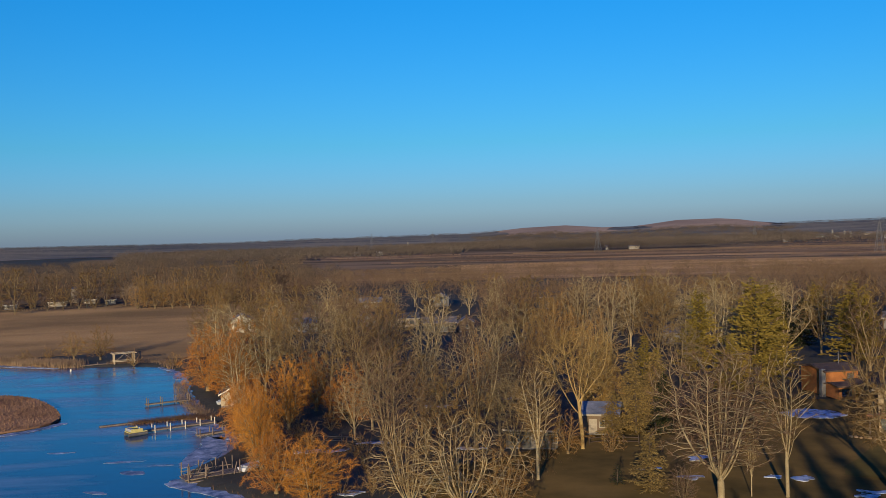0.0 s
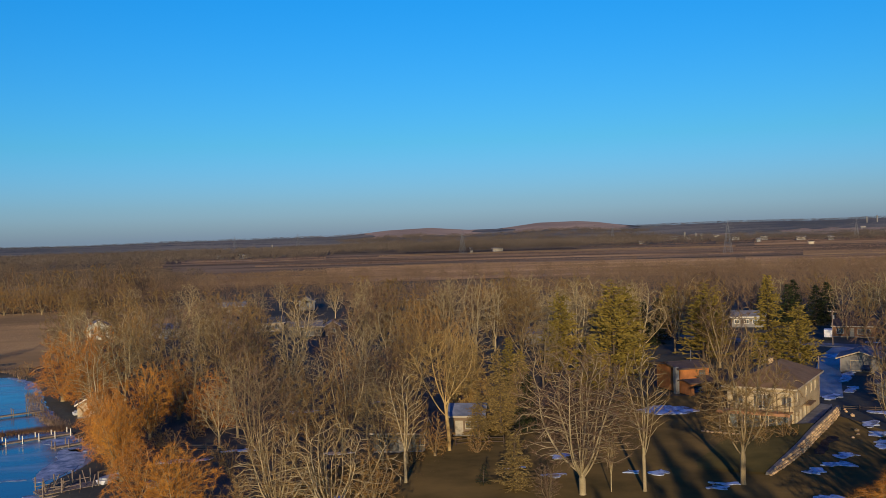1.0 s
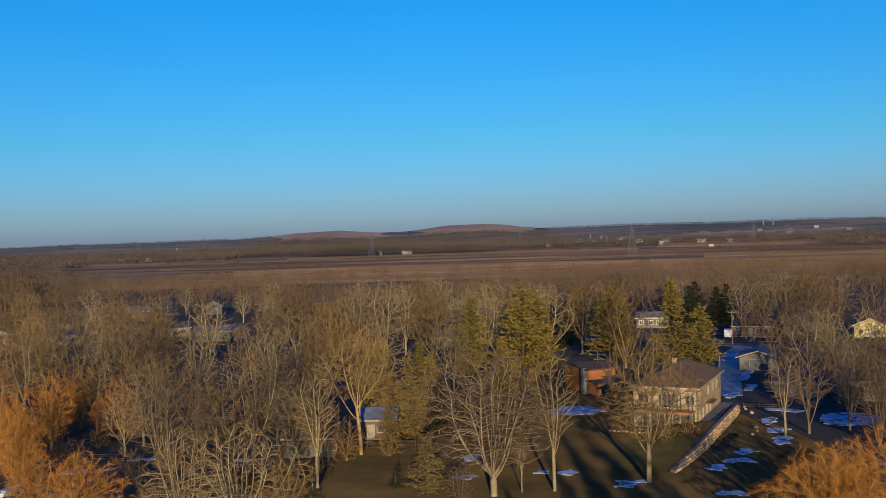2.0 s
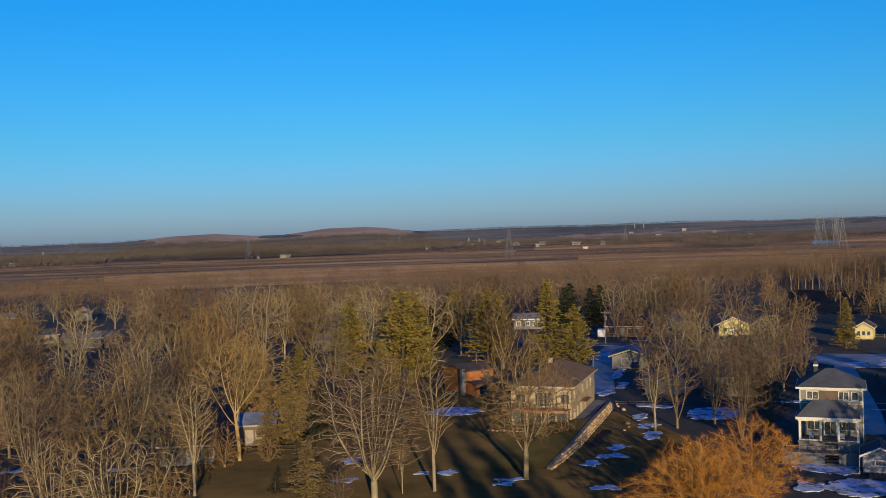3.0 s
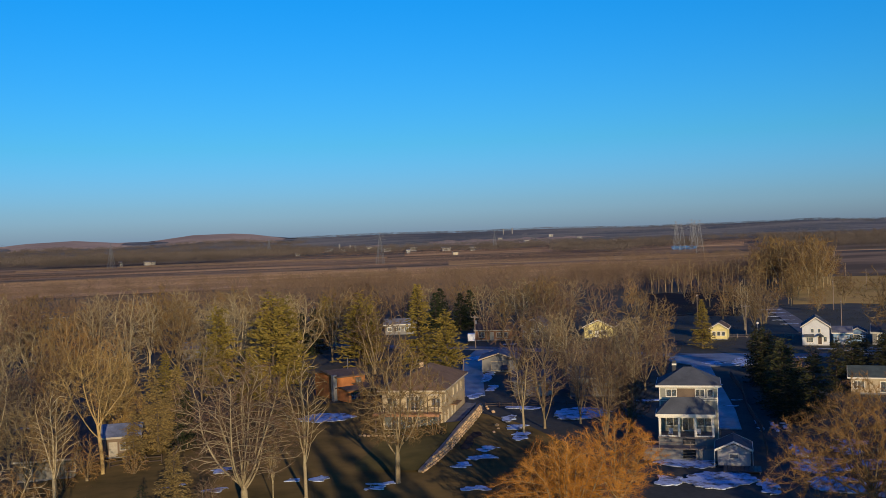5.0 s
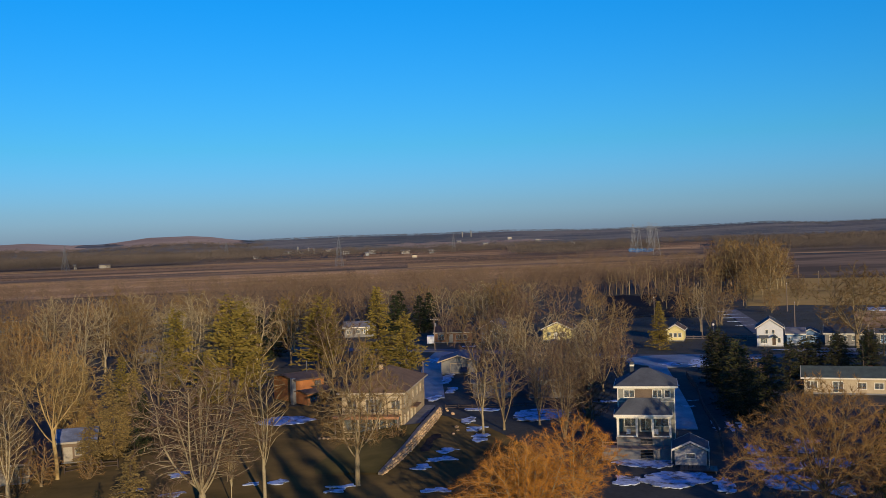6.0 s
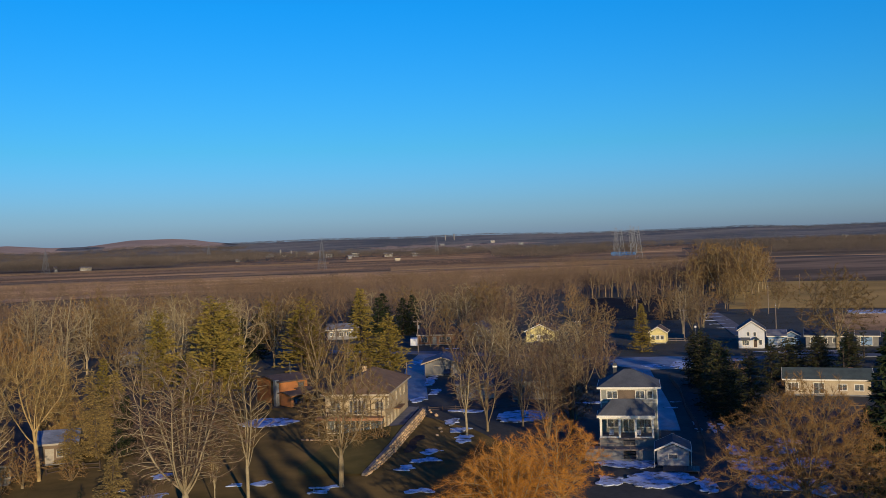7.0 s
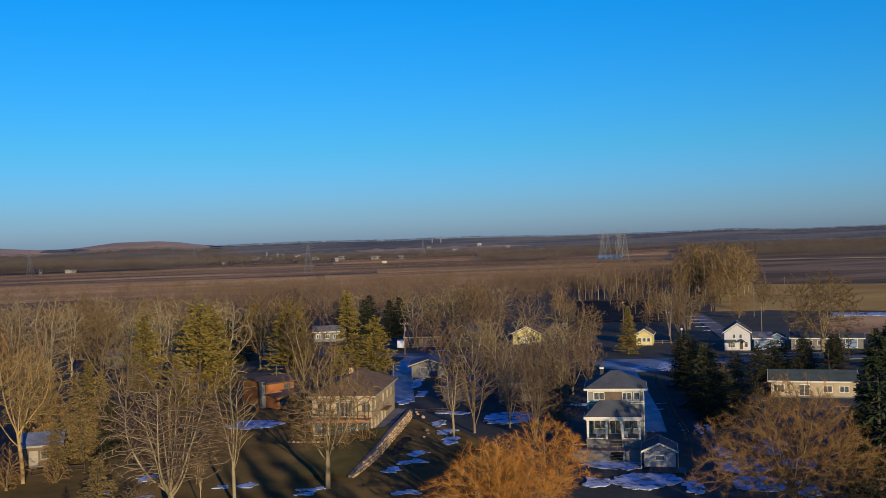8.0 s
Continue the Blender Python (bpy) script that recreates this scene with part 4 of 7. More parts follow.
# boathouse shed near the water
shed = thing("shed", 97.2, 103.0, 0.0, -43.0, "pale grey gabled garden shed with white trim", "shed")
storey_block(shed, 4.3, 5.0, 0.25, 2.05, SHED_GREY, ROOF_DARK, 1.15, "y", 0.35, [("front", 1.55, 0.95, 1.2, 0.65, 1), ("right", 1.5, 0.05, 1.0, 1.9, 0)])
box("base", (-2.2, -2.55, -0.2), (2.2, 2.55, 0.24), BLACKMETAL, shed)
for s in (-2.55, 2.47):
    bar("downpipe", (s, -2.75, 0.0), (s, -2.75, 2.35), 0.045, TRIM, shed)
ramp = thing("deck", 95.2, 99.4, 0.0, -43.0, "dark low wooden deck before the shed", "deck")
for k in range(9):
    box("plank", (-2.4 + k * 0.55, -2.0, 0.25), (-1.9 + k * 0.55, 1.2, 0.33), BLACKMETAL, ramp)
for sx in (-2.3, 2.3):
    for sy in (-1.9, 1.0):
        box("leg", (sx - 0.08, sy - 0.08, -0.1), (sx + 0.08, sy + 0.08, 0.245), POLEWOOD, ramp)

# white farmhouse
wf = house(211.3, 192.4, -47, 6.8, 8.5, 4.6, WHITE, ROOF_DARK, "white gabled farmhouse with a dark roof", "y", 2.6,
           row("front", (2.2, 3.9), 3.2, 0.7, 1.1) + [("front", 1.0, 0.7, 1.7, 1.3, 3), ("front", 5.3, 0.8, 0.8, 1.4, 1), ("front", 3.9, 0.1, 1.0, 2.1, 0, ROOF_BROWN)], 0.4)
part("porch_roof", roof_solid(-2.9, -0.4, -5.4, -4.27, 2.75, 0.5, "x"), ROOF_DARK, wf)
part("porch_roof", roof_solid(0.2, 2.0, -5.6, -4.27, 2.75, 0.7, "y"), ROOF_DARK, wf)
house(217.6, 189.2, -47, 4.4, 9.0, 2.8, BLUESIDE, ROOF_GREY, "blue-grey garage beside the farmhouse", "x", 1.4, [("front", 0.9, 0.0, 2.4, 2.1, 0, WHITE)], name="garage")

# yellow house, and the others along the road
house(180.2, 247.0, -47, 8.6, 9.0, 3.1, YELLOW, ROOF_BROWN, "yellow cottage with a brown roof", "y", 2.2,
      [("front", 5.2, 1.0, 1.7, 1.2, 2), ("front", 1.4, 1.3, 1.0, 1.0, 1), ("front", 3.4, 0.1, 1.0, 2.1, 0)], chimney=(-1.8, 1, 2.4))
house(164, 258, -47, 7.0, 9, 3.8, DULLGREY, ROOF_GREY, "grey gabled house among bare trees", "y", 2.4, row("front", (1.2, 4.6), 1.2, 1.2, 1.4) + row("front", (3.2,), 3.0, 1.0, 1.0))
house(162.9, 129.2, -49, 15.5, 8.0, 2.75, BUFF, ROOF_GREEN, "long cream ranch house with a dark green-grey roof", "x", 1.7,
      [("front", 0.5, 0.7, 1.9, 1.5, 3), ("front", 5.2, 0.1, 1.9, 2.1, 2), ("front", 9.6, 0.8, 1.6, 1.2, 2), ("front", 12.6, 0.8, 1.6, 1.2, 2)], 0.6, chimney=(4.5, 0.6, 2.1))
house(202.6, 219.8, -48, 4.6, 7, 2.8, YELLOW, ROOF_BROWN, "small yellow cottage beside a fence", "y", 1.7, row("front", (0.5, 1.8, 3.1), 0.9, 0.9, 1.2))
house(227.5, 180.5, -52, 10.5, 9, 2.7, DULLGREY, ROOF_DARK, "long grey ranch house with a dark roof", "x", 2.0, row("front", (1.2, 4, 6.8), 1.0, 1.5, 1.3, 2))
house(222.8, 188.5, -50, 4.2, 6, 2.4, BLUESIDE, ROOF_DARK, "small blue shed beside the ranch house", "y", 1.3, row("front", (1.2,), 1.0, 1.6, 1.0), name="shed")
house(236.0, 174.0, -52, 5.5, 7, 2.4, DULLGREY, ROOF_DARK, "low grey garage with a shallow roof", "x", 1.1, [("front", 1.0, 0.05, 3, 2.2, 0, BLUESIDE)], name="garage")
house(154.0, 266.5, -36, 11, 8, 2.7, DULLBRICK, ROOF_BROWN, "low brown brick house by the road", "x", 1.7, row("front", (1.0,), 0.7, 1.8, 1.6, 2) + [("front", 6.5, 0.6, 3.4, 1.5, 3), ("front", 4.5, 0.1, 1.0, 2.1, 0)], trim=DULLCREAM)
# grey stands in for shade on the garage's buff front
house(120.5, 206.5, -34, 8.0, 9, 2.6, DULLGREY, ROOF_GREY, "garage greyed for shade, with buff trim and a shallow gable roof", "y", 1.5, [("front", 2.2, 0.1, 2.8, 2.1, 0, DULLGREY)], 0.8, name="garage", trim=BUFF)
house(107.5, 171.5, -36, 7, 7, 2.7, DULLCREAM, ROOF_DARK, "shaded pale cottage behind snow", "x", 1.7, row("front", (1, 6.5), 0.9, 1.3, 1.3, 2) + [("front", 4, 0.1, 1, 2.1, 0)], trim=DULLGREY)
# wall and trim darkened, so this house's shade is in its paint
house(117.0, 163.5, -38, 9, 7, 3.2, DARKGREY, ROOF_DARK, "shaded grey-green house with white windows", "x", 1.9, row("front", (1, 3.2, 7.2), 0.9, 1.4, 1.5, 2) + [("front", 5.2, 0.1, 1.0, 2.1, 0)], trim=DULLGREY)
house(139.5, 305, -27, 10, 8, 2.9, DULLGREY, ROOF_GREY, "grey cottage behind tall pines", "x", 1.7, row("front", (1, 4, 6.5), 0.9, 1.3, 1.3, 2))

# brick house with the rust roof
br = thing("house", 74.5, 192.5, -0.1, 10, "orange brick house with stepped dark brown roofs", "house")
storey_block(br, 6.6, 9.0, 0.2, 4.6, BRICK, ROOF_BROWN, 0.8, "x", 0.7, row("front", (4.4,), 2.9, 1.3, 1.2, 2), trim=ROOF_BROWN, off=(-0.2, 1.0))
storey_block(br, 3.4, 4.0, 0.2, 2.3, BRICK, ROOF_BROWN, 0.5, "x", 0.5, row("front", (0.7,), 0.6, 1.9, 1.2, 2), trim=ROOF_BROWN, off=(-1.9, -5.8))
storey_block(br, 6.4, 7.0, 0.2, 2.2, DARKWOOD, ROOF_BROWN, 0.8, "x", 0.9, row("front", (0.8, 3.4), 0.6, 1.8, 1.1, 2), trim=ROOF_BROWN, off=(4.0, -4.2))
box("chimney", (-4.5, -3.6, 0.0), (-3.7, -2.7, 5.3), CONCRETE, br, "grey stone chimney")
bar("vent_pipe", (0.6, -1.0, 5.9), (0.6, -1.0, 8.2), 0.06, STEEL, br)

# cottages on the lake's far side, half hidden by trees
house(13.2, 153.5, -16, 7.6, 6, 2.5, DARKGREY, ROOF_BROWN, "low grey-green cottage behind bare trees", "x", 1.8, row("front", (0.8, 6.6), 0.8, 1.3, 1.2, 2) + [("front", 4, 0.1, 1, 2.0, 0)], trim=DULLCREAM)
house(25.1, 162.0, -16, 4.5, 5.5, 3.0, OLDBROWN, ROOFSNOW_SHADED, "brown cottage under a snow-dusted roof", "x", 1.5, row("front", (2.1, 3.3), 1.0, 0.8, 1.1) + [("front", 0.5, 0.1, 1.1, 2.1, 0, DULLCREAM)], 0.9, trim=DULLCREAM)
house(-42.5, 199, 10, 5.0, 4.4, 2.1, BUFF, ROOF_BROWN, "small buff boathouse near the shore", "y", 1.6, [("front", 1.8, 0.1, 1.4, 1.9, 0)], name="boathouse")
house(-72, 354, 12, 8, 9, 4.0, CREAM, ROOF_GREY, "pale two-storey house behind trees", "y", 2.2, row("front", (1.2, 5), 2.2, 1.1, 1.3) + row("front", (1.2, 5), 0.6, 1.1, 1.3))
house(-51, 350, 12, 12, 8, 2.8, DULLCREAM, ROOF_GREY, "long cream ranch house behind trees", "x", 1.6, row("front", (1.2, 5, 9), 0.9, 1.4, 1.2, 2), trim=DULLCREAM)
house(-34, 440, 8, 12, 8, 3.4, OLDBROWN, ROOF_GREY, "buff ranch house far among the trees", "x", 1.8, row("front", (1.2, 5, 9), 0.9, 1.4, 1.2, 2), trim=DULLCREAM)
house(-28.5, 357, 8, 7.5, 8, 3.2, DULLCREAM, ROOF_GREY, "cream gabled house with a grey roof", "y", 2.0, row("front", (1.2, 4.8), 1.0, 1.2, 1.3), trim=DULLCREAM)
house(-15.5, 358, 8, 11, 8, 2.8, BUFF, ROOF_DARK, "buff ranch house with a dark roof", "x", 1.7, row("front", (1.2, 5, 8), 0.9, 1.4, 1.2, 2), trim=DULLCREAM)
house(-2.0, 338, 0, 11, 8, 2.7, DARKGREY, ROOF_GREY, "blue-grey house with pale gable", "x", 1.8, row("front", (1.2, 5, 9), 0.9, 1.4, 1.2, 2), trim=DULLCREAM)
house(7.0, 335, 0, 5, 7, 2.7, OLDBROWN, ROOF_GREY, "buff gabled annex among trees", "y", 1.8, row("front", (2,), 0.9, 1.4, 1.2, 2), trim=DULLCREAM)
house(-1.5, 455, 0, 7, 8, 3.2, DULLGREY, ROOF_GREY, "pale two-storey house far among the trees", "y", 2.3, row("front", (1.2, 5), 2.6, 1.1, 1.3), trim=DULLCREAM)
house(45, 425, -5, 12, 9, 4.5, DARKGREY, ROOF_DARK, "dark blue house far among the trees", "x", 2.3, row("front", (1.2, 5, 9), 2.0, 1.4, 1.2, 2), trim=DULLCREAM)
house(61.5, 251.0, -16, 3.4, 6, 4.2, DULLGREY, ROOF_GREY, "narrow pale shed between pale trees", "y", 1.8, row("front", (1.2,), 1.6, 1.2, 1.2), name="shed")
house(66, 283, -14, 9, 7, 2.6, DULLGREY, ROOFSNOW_SHADED, "grey cottage in the trees under a snowy roof", "x", 1.8, row("front", (1.2, 5), 0.9, 1.4, 1.2, 2), trim=DULLCREAM)
for hx, hy, hw, hm, lab in ((-226, 520, 6, FARWHITE, "white cottage across the marsh"), (-207, 534, 9, DULLCREAM, "buff farm building across the marsh"), (-195, 549, 6, DULLCREAM, "cream house across the marsh"),
                       (-181, 541, 5, FARWHITE, "white shed across the marsh")):
    house(hx, hy, 22, hw, 7, 2.1, hm, ROOF_BROWN, lab, "x", 2.0, row("front", (0.7, hw - 2.1), 0.7, 1.2, 1.1, 2))
silo = thing("silo", -207, 560, 0, 0, "pale cylindrical farm silo with a domed top", "silo")
bm = bmesh.new()
add_bar(bm, (0, 0, -0.3), (0, 0, 8), 2.0, 14)
part("shell", bm, BUFF, silo)
bm = bmesh.new()
add_bar(bm, (0, 0, 8.01), (0, 0, 9.3), 2.0, 14, 0.4)
part("dome", bm, STEEL, silo)
# trees
UP = Vector((0, 0, 1))


class Sticks:
    """Collects tapering limbs and twigs as triangles."""

    def __init__(self):
        self.v, self.f = [], []

    def tube(self, pts, rads, n):
        start = len(self.v)
        for i, (p, r) in enumerate(zip(pts, rads)):
            d = (pts[min(i + 1, len(pts) - 1)] - pts[max(i - 1, 0)])
            a = d.orthogonal().normalized()
            b = d.normalized().cross(a)
            for k in range(n):
                t = 2 * math.pi * k / n
                self.v.append(p + (a * math.cos(t) + b * math.sin(t)) * r)
        for i in range(len(pts) - 1):
            for k in range(n):
                q, s = start + i * n + k, start + i * n + (k + 1) % n
                self.f += [(q, s, s + n), (q, s + n, q + n)]

    def twig(self, p, tip, r):
        d = tip - p
        a = d.orthogonal().normalized() * r
        b = d.normalized().cross(a)
        s = len(self.v)
        self.v += [p + a, p - a * 0.5 + b * 0.87, p - a * 0.5 - b * 0.87, tip]
        self.f += [(s, s + 1, s + 3), (s + 1, s + 2, s + 3), (s + 2, s, s + 3)]

    def sliver(self, p, tip, r, rs):
        a = (tip - p).cross(Vector((rs.uniform(-1, 1), rs.uniform(-1, 1), rs.uniform(-1, 1)))).normalized() * r
        s = len(self.v)
        self.v += [p + a, p - a, tip]
        self.f.append((s, s + 1, s + 2))

    def spray(self, p, d, length, w, rs):
        """A flat feathered spray, widest past its middle."""
        a = d.cross(UP + Vector((rs.uniform(-1.4, 1.4), rs.uniform(-1.4, 1.4), 0))).normalized() * w
        s = len(self.v)
        self.v += [p, p + d * length * 0.55 + a, p + d * length, p + d * length * 0.45 - a]
        self.f += [(s, s + 1, s + 2), (s, s + 2, s + 3)]

    def mesh(self, name, material):
        return tri_mesh(name, [tuple(c) for c in self.v], self.f, material)


def bent(rs, p, d, length, n, up, wild):
    """Points of a wandering limb."""
    pts = [p.copy()]
    d = d.normalized()
    for _ in range(n):
        d = (d + UP * up + Vector((rs.uniform(-1, 1), rs.uniform(-1, 1), rs.uniform(-1, 1))) * wild).normalized()
        p = p + d * (length / n)
        pts.append(p.copy())
    return pts


def side_way(rs, d, lo, hi):
    """A direction that leaves d by lo to hi degrees on a random side."""
    a = d.orthogonal().normalized()
    b = d.normalized().cross(a)
    t, g = rs.uniform(0, 2 * math.pi), radians(rs.uniform(lo, hi))
    return d.normalized() * math.cos(g) + (a * math.cos(t) + b * math.sin(t)) * math.sin(g)


OUTLINES = {"round": lambda u: np.sqrt(np.clip(1 - np.abs(2 * u - 0.95) ** 2.2, 0.02, 1)), "vase": lambda u: 0.12 + 0.88 * np.sin(np.pi * np.clip(u, 0, 1) ** 1.2) ** 0.8,
            "column": lambda u: np.sqrt(np.clip(1 - u ** 4, 0.02, 1)) * (0.55 + 0.45 * np.clip(u * 4, 0, 1)), "dome": lambda u: np.sqrt(np.clip(1 - u ** 1.9, 0.02, 1)) * (0.75 + 0.25 * np.clip(u * 5, 0, 1))}


def crown_points(rg, n, base, top, half, shape):
    """Points spread through the outline of a crown, with lobes and hollows."""
    u = rg.uniform(0, 1, n * 6)
    a, q = rg.uniform(0, 2 * np.pi, n * 6), rg.uniform(0, 1, n * 6) ** 0.46
    prof = OUTLINES[shape](u)
    k1, k2, k3 = rg.uniform(0, 6.28, 3)
    lobe = 1 + 0.2 * np.sin(3 * a + k1 + 4 * u) + 0.16 * np.sin(5 * a + k2 - 7 * u)
    hole = np.sin(4 * a + k3 + 9 * u) * np.sin(11 * u + 2 * a + k1)
    keep = (rg.uniform(0, 1, n * 6) < prof ** 1.5) & ((hole > -0.55) | (q < 0.5))
    r = half * q * prof * lobe
    pts = np.stack([r * np.cos(a), r * np.sin(a), base + (top - base) * u * (1 + 0.12 * q * np.sin(3 * a + k2))], -1)[keep]
    return pts[:n]


def branch_net(rs, rg, points, clear, limbs, flare, reach, top, step, kill, lift, wild, stems):
    """Grows a branching net from the trunk towards a cloud of points; gives places, parents and loads."""
    P, up = [Vector((0, 0, -0.3))], [-1]

    def run(at, way, length, bend_up, loose):
        n = max(1, round(length / step))
        for q in bent(rs, P[at], way, length, n, bend_up, loose)[1:]:
            P.append(q)
            up.append(at)
            at = len(P) - 1
        return at

    crotch = run(0, UP, clear + 0.3, 0.05, 0.03) if clear else 0
    for k in range(limbs):
        a = 2 * math.pi * (k + rs.uniform(-0.3, 0.3)) / limbs
        g = radians(flare[0] + (flare[1] - flare[0]) * ((k * 0.618) % 1))
        way = Vector((math.cos(a) * math.sin(g), math.sin(a) * math.sin(g), math.cos(g)))
        at = crotch
        if clear and not stems and k % 2:
            while P[at].z > clear * 0.8 and up[at] > 0:
                at = up[at]
        run(at, way, (top - clear) * reach * rs.uniform(0.75, 1.15), lift * 0.5, 0.09)
    N = np.array([tuple(p) for p in P])
    A = np.array(points)
    dist = np.linalg.norm(A[:, None] - N[None], axis=2)
    near, far = dist.argmin(1), dist.min(1)
    kids = {}
    for _ in range(90):
        live = far < 1e8
        if not live.any():
            break
        idx = near[live]
        vec = A[live] - N[idx]
        vec /= np.linalg.norm(vec, axis=1)[:, None] + 1e-9
        sums = np.zeros((len(N), 3))
        np.add.at(sums, idx, vec)
        act = np.unique(idx)
        d = sums[act]
        d /= np.linalg.norm(d, axis=1)[:, None] + 1e-9
        back = N[act] - N[[max(0, up[i]) for i in act]]
        d += 0.8 * back / (np.linalg.norm(back, axis=1)[:, None] + 1e-9) + rg.normal(0, wild, d.shape) + np.array([0, 0, lift])
        d /= np.linalg.norm(d, axis=1)[:, None] + 1e-9
        fresh = N[act] + d * step
        good = []
        for j, i in enumerate(act):
            if i in kids and (len(kids[i]) > 3 or any(np.linalg.norm(fresh[j] - N[c]) < 0.45 * step for c in kids[i])):
                far[near == i] = 1e9
            else:
                good.append(j)
        if not good:
            continue
        first = len(N)
        N = np.concatenate([N, fresh[good]])
        for c, j in enumerate(good):
            up.append(int(act[j]))
            kids.setdefault(int(act[j]), []).append(first + c)
        live = np.where(far < 1e8)[0]
        if len(live):
            dd = np.linalg.norm(A[live][:, None] - N[None, first:], axis=2)
            m = dd.min(1)
            nearer = m < far[live]
            near[live[nearer]] = first + dd.argmin(1)[nearer]
            far[live] = np.minimum(far[live], m)
            far[live[far[live] < kill]] = 1e9
    load = np.zeros(len(N))
    for i in range(len(N) - 1, 0, -1):
        if load[i] == 0:
            load[i] = 1
        load[up[i]] += load[i]
    return N, up, load


def bare_tree(name, seed, label, bark, twig, height=16.0, width=11.0, base=0.28, clear=3.0, limbs=5, flare=(12, 48), shape="round", points=420, step=0.8, kill=1.35,
              trunk_r=0.3, fine=3, tuft=0.9, twig_r=0.015, lift=0.14, droop=0.0, reach=0.62, wild=0.09, stems=False, thin=0.022, splay=(12, 48)):
    """A leafless tree: trunk and limbs that branch and branch again, and a crown of fine twigs."""
    rs, rg = random.Random(seed), np.random.default_rng(seed)
    cloud = crown_points(rg, points, height * base, height * 0.97, width / 2, shape)
    N, up, load = branch_net(rs, rg, cloud, clear, limbs, flare, reach, height, step, kill, lift, wild, stems)
    V = [Vector(p) for p in N]
    rad = thin + (trunk_r / (0.62 if stems else 1) - thin) * (load / load[0]) ** 0.66
    kids = [[] for _ in V]
    for i in range(1, len(V)):
        kids[up[i]].append(i)
    wood, crown = Sticks(), Sticks()
    starts = [(0, None)]
    while starts:
        i, root = starts.pop()
        line, rads = ([V[root]], [min(rad[i] * 1.1, rad[root])]) if root is not None else ([], [])
        while True:
            line.append(V[i])
            rads.append(rad[i])
            nxt = sorted(kids[i], key=lambda c: -load[c])
            starts += [(c, i) for c in nxt[1:]]
            if not nxt:
                break
            i = nxt[0]
        if root is None:
            rads[0] *= 1.35
        if len(line) < 2:
            continue
        big = max(rads)
        if big < 0.06 and len(line) > 3:
            k = 3 if len(line) > 5 else 2
            line, rads = line[:-1:k] + [line[-1]], rads[:-1:k] + [rads[-1]]
        rads[-1] *= 0.5
        wood.tube(line, rads, 7 if big > 0.2 else 5 if big > 0.09 else 3)
    for i in range(1, len(V)):
        if rad[i] > 0.075 or up[i] < 0 or V[i].z < clear:
            continue
        way = V[i] - V[up[i]]
        n = fine if kids[i] else fine * 2
        for _ in range(n):
            q = V[up[i]].lerp(V[i], rs.random())
            d = (side_way(rs, way, *splay) + UP * (0.25 - droop * 1.8)).normalized()
            crown.sliver(q, q + d * rs.uniform(0.5, 1.25) * tuft, twig_r, rs)
    ob = thing(name, 0, 0, 0, 0, label, "tree")
    part("trunk", wood.mesh("trunk", bark), bark, ob)
    part("crown", crown.mesh("crown", twig), twig, ob)
    return ob


def conifer(name, seed, label, needle, height=18.0, radius=4.2, whorls=26, per=7, sprays=13, bare=0.12, ragged=0.25, power=0.85, size=0.75, sag=0.1, loose=1.0):
    """An evergreen: straight trunk, whorls of boughs, each carrying many small sprays of needles."""
    rs = random.Random(seed)
    wood, crown = Sticks(), Sticks()
    spine = bent(rs, Vector((0, 0, -0.3)), UP, height, 8, 0.1, 0.012)
    wood.tube(spine, [0.27 * (1 - 0.93 * i / 8) for i in range(9)], 7)
    for w in range(whorls):
        f = bare + (0.985 - bare) * w / (whorls - 1)
        i = min(7, int(f * 8))
        p = spine[i].lerp(spine[i + 1], f * 8 - i)
        R = radius * ((1 - f) / (1 - bare)) ** power + 0.25
        for k in range(per):
            a = 2 * math.pi * (k + rs.random() * 0.8) / per + w * 1.3
            L = R * rs.uniform(1 - ragged, 1 + ragged * 0.5)
            d = Vector((math.cos(a), math.sin(a), rs.uniform(-0.15, 0.4)))
            pts = bent(rs, p + UP * rs.uniform(-loose, loose), d, L, 2, -sag * 0.4, 0.06)
            wood.tube(pts, [0.05, 0.035, 0.012], 3)
            n = max(3, int(sprays * L / radius))
            for s in range(n):
                g = 0.15 + 0.85 * (s + rs.random()) / n
                j = min(1, int(g * 2))
                q = pts[j].lerp(pts[j + 1], g * 2 - j)
                way = pts[j + 1] - pts[j]
                e = (side_way(rs, way, 15, 75) * Vector((1, 1, 0.45)) - UP * rs.uniform(-0.1, sag * 2)).normalized()
                crown.spray(q, e, size * rs.uniform(0.7, 1.35), 0.2 * size, rs)
                e = (side_way(rs, way, 30, 85) * Vector((1, 1, 0.6)) - UP * rs.uniform(-0.2, sag * 2.5)).normalized()
                crown.spray(q, e, size * rs.uniform(0.5, 1.05), 0.17 * size, rs)
    for _ in range(10):
        q = spine[-1] - UP * rs.uniform(0, 0.8)
        crown.twig(q, q + (UP + Vector((rs.uniform(-.6, .6), rs.uniform(-.6, .6), 0))).normalized() * 0.6, 0.07)
    ob = thing(name, 0, 0, 0, 0, label, "tree")
    part("trunk", wood.mesh("trunk", BARK_DARK), BARK_DARK, ob)
    part("crown", crown.mesh("crown", needle), needle, ob)
    return ob


BUILT = {}


def recipe(key, maker):
    BUILT[key] = [0, 0, maker, None]


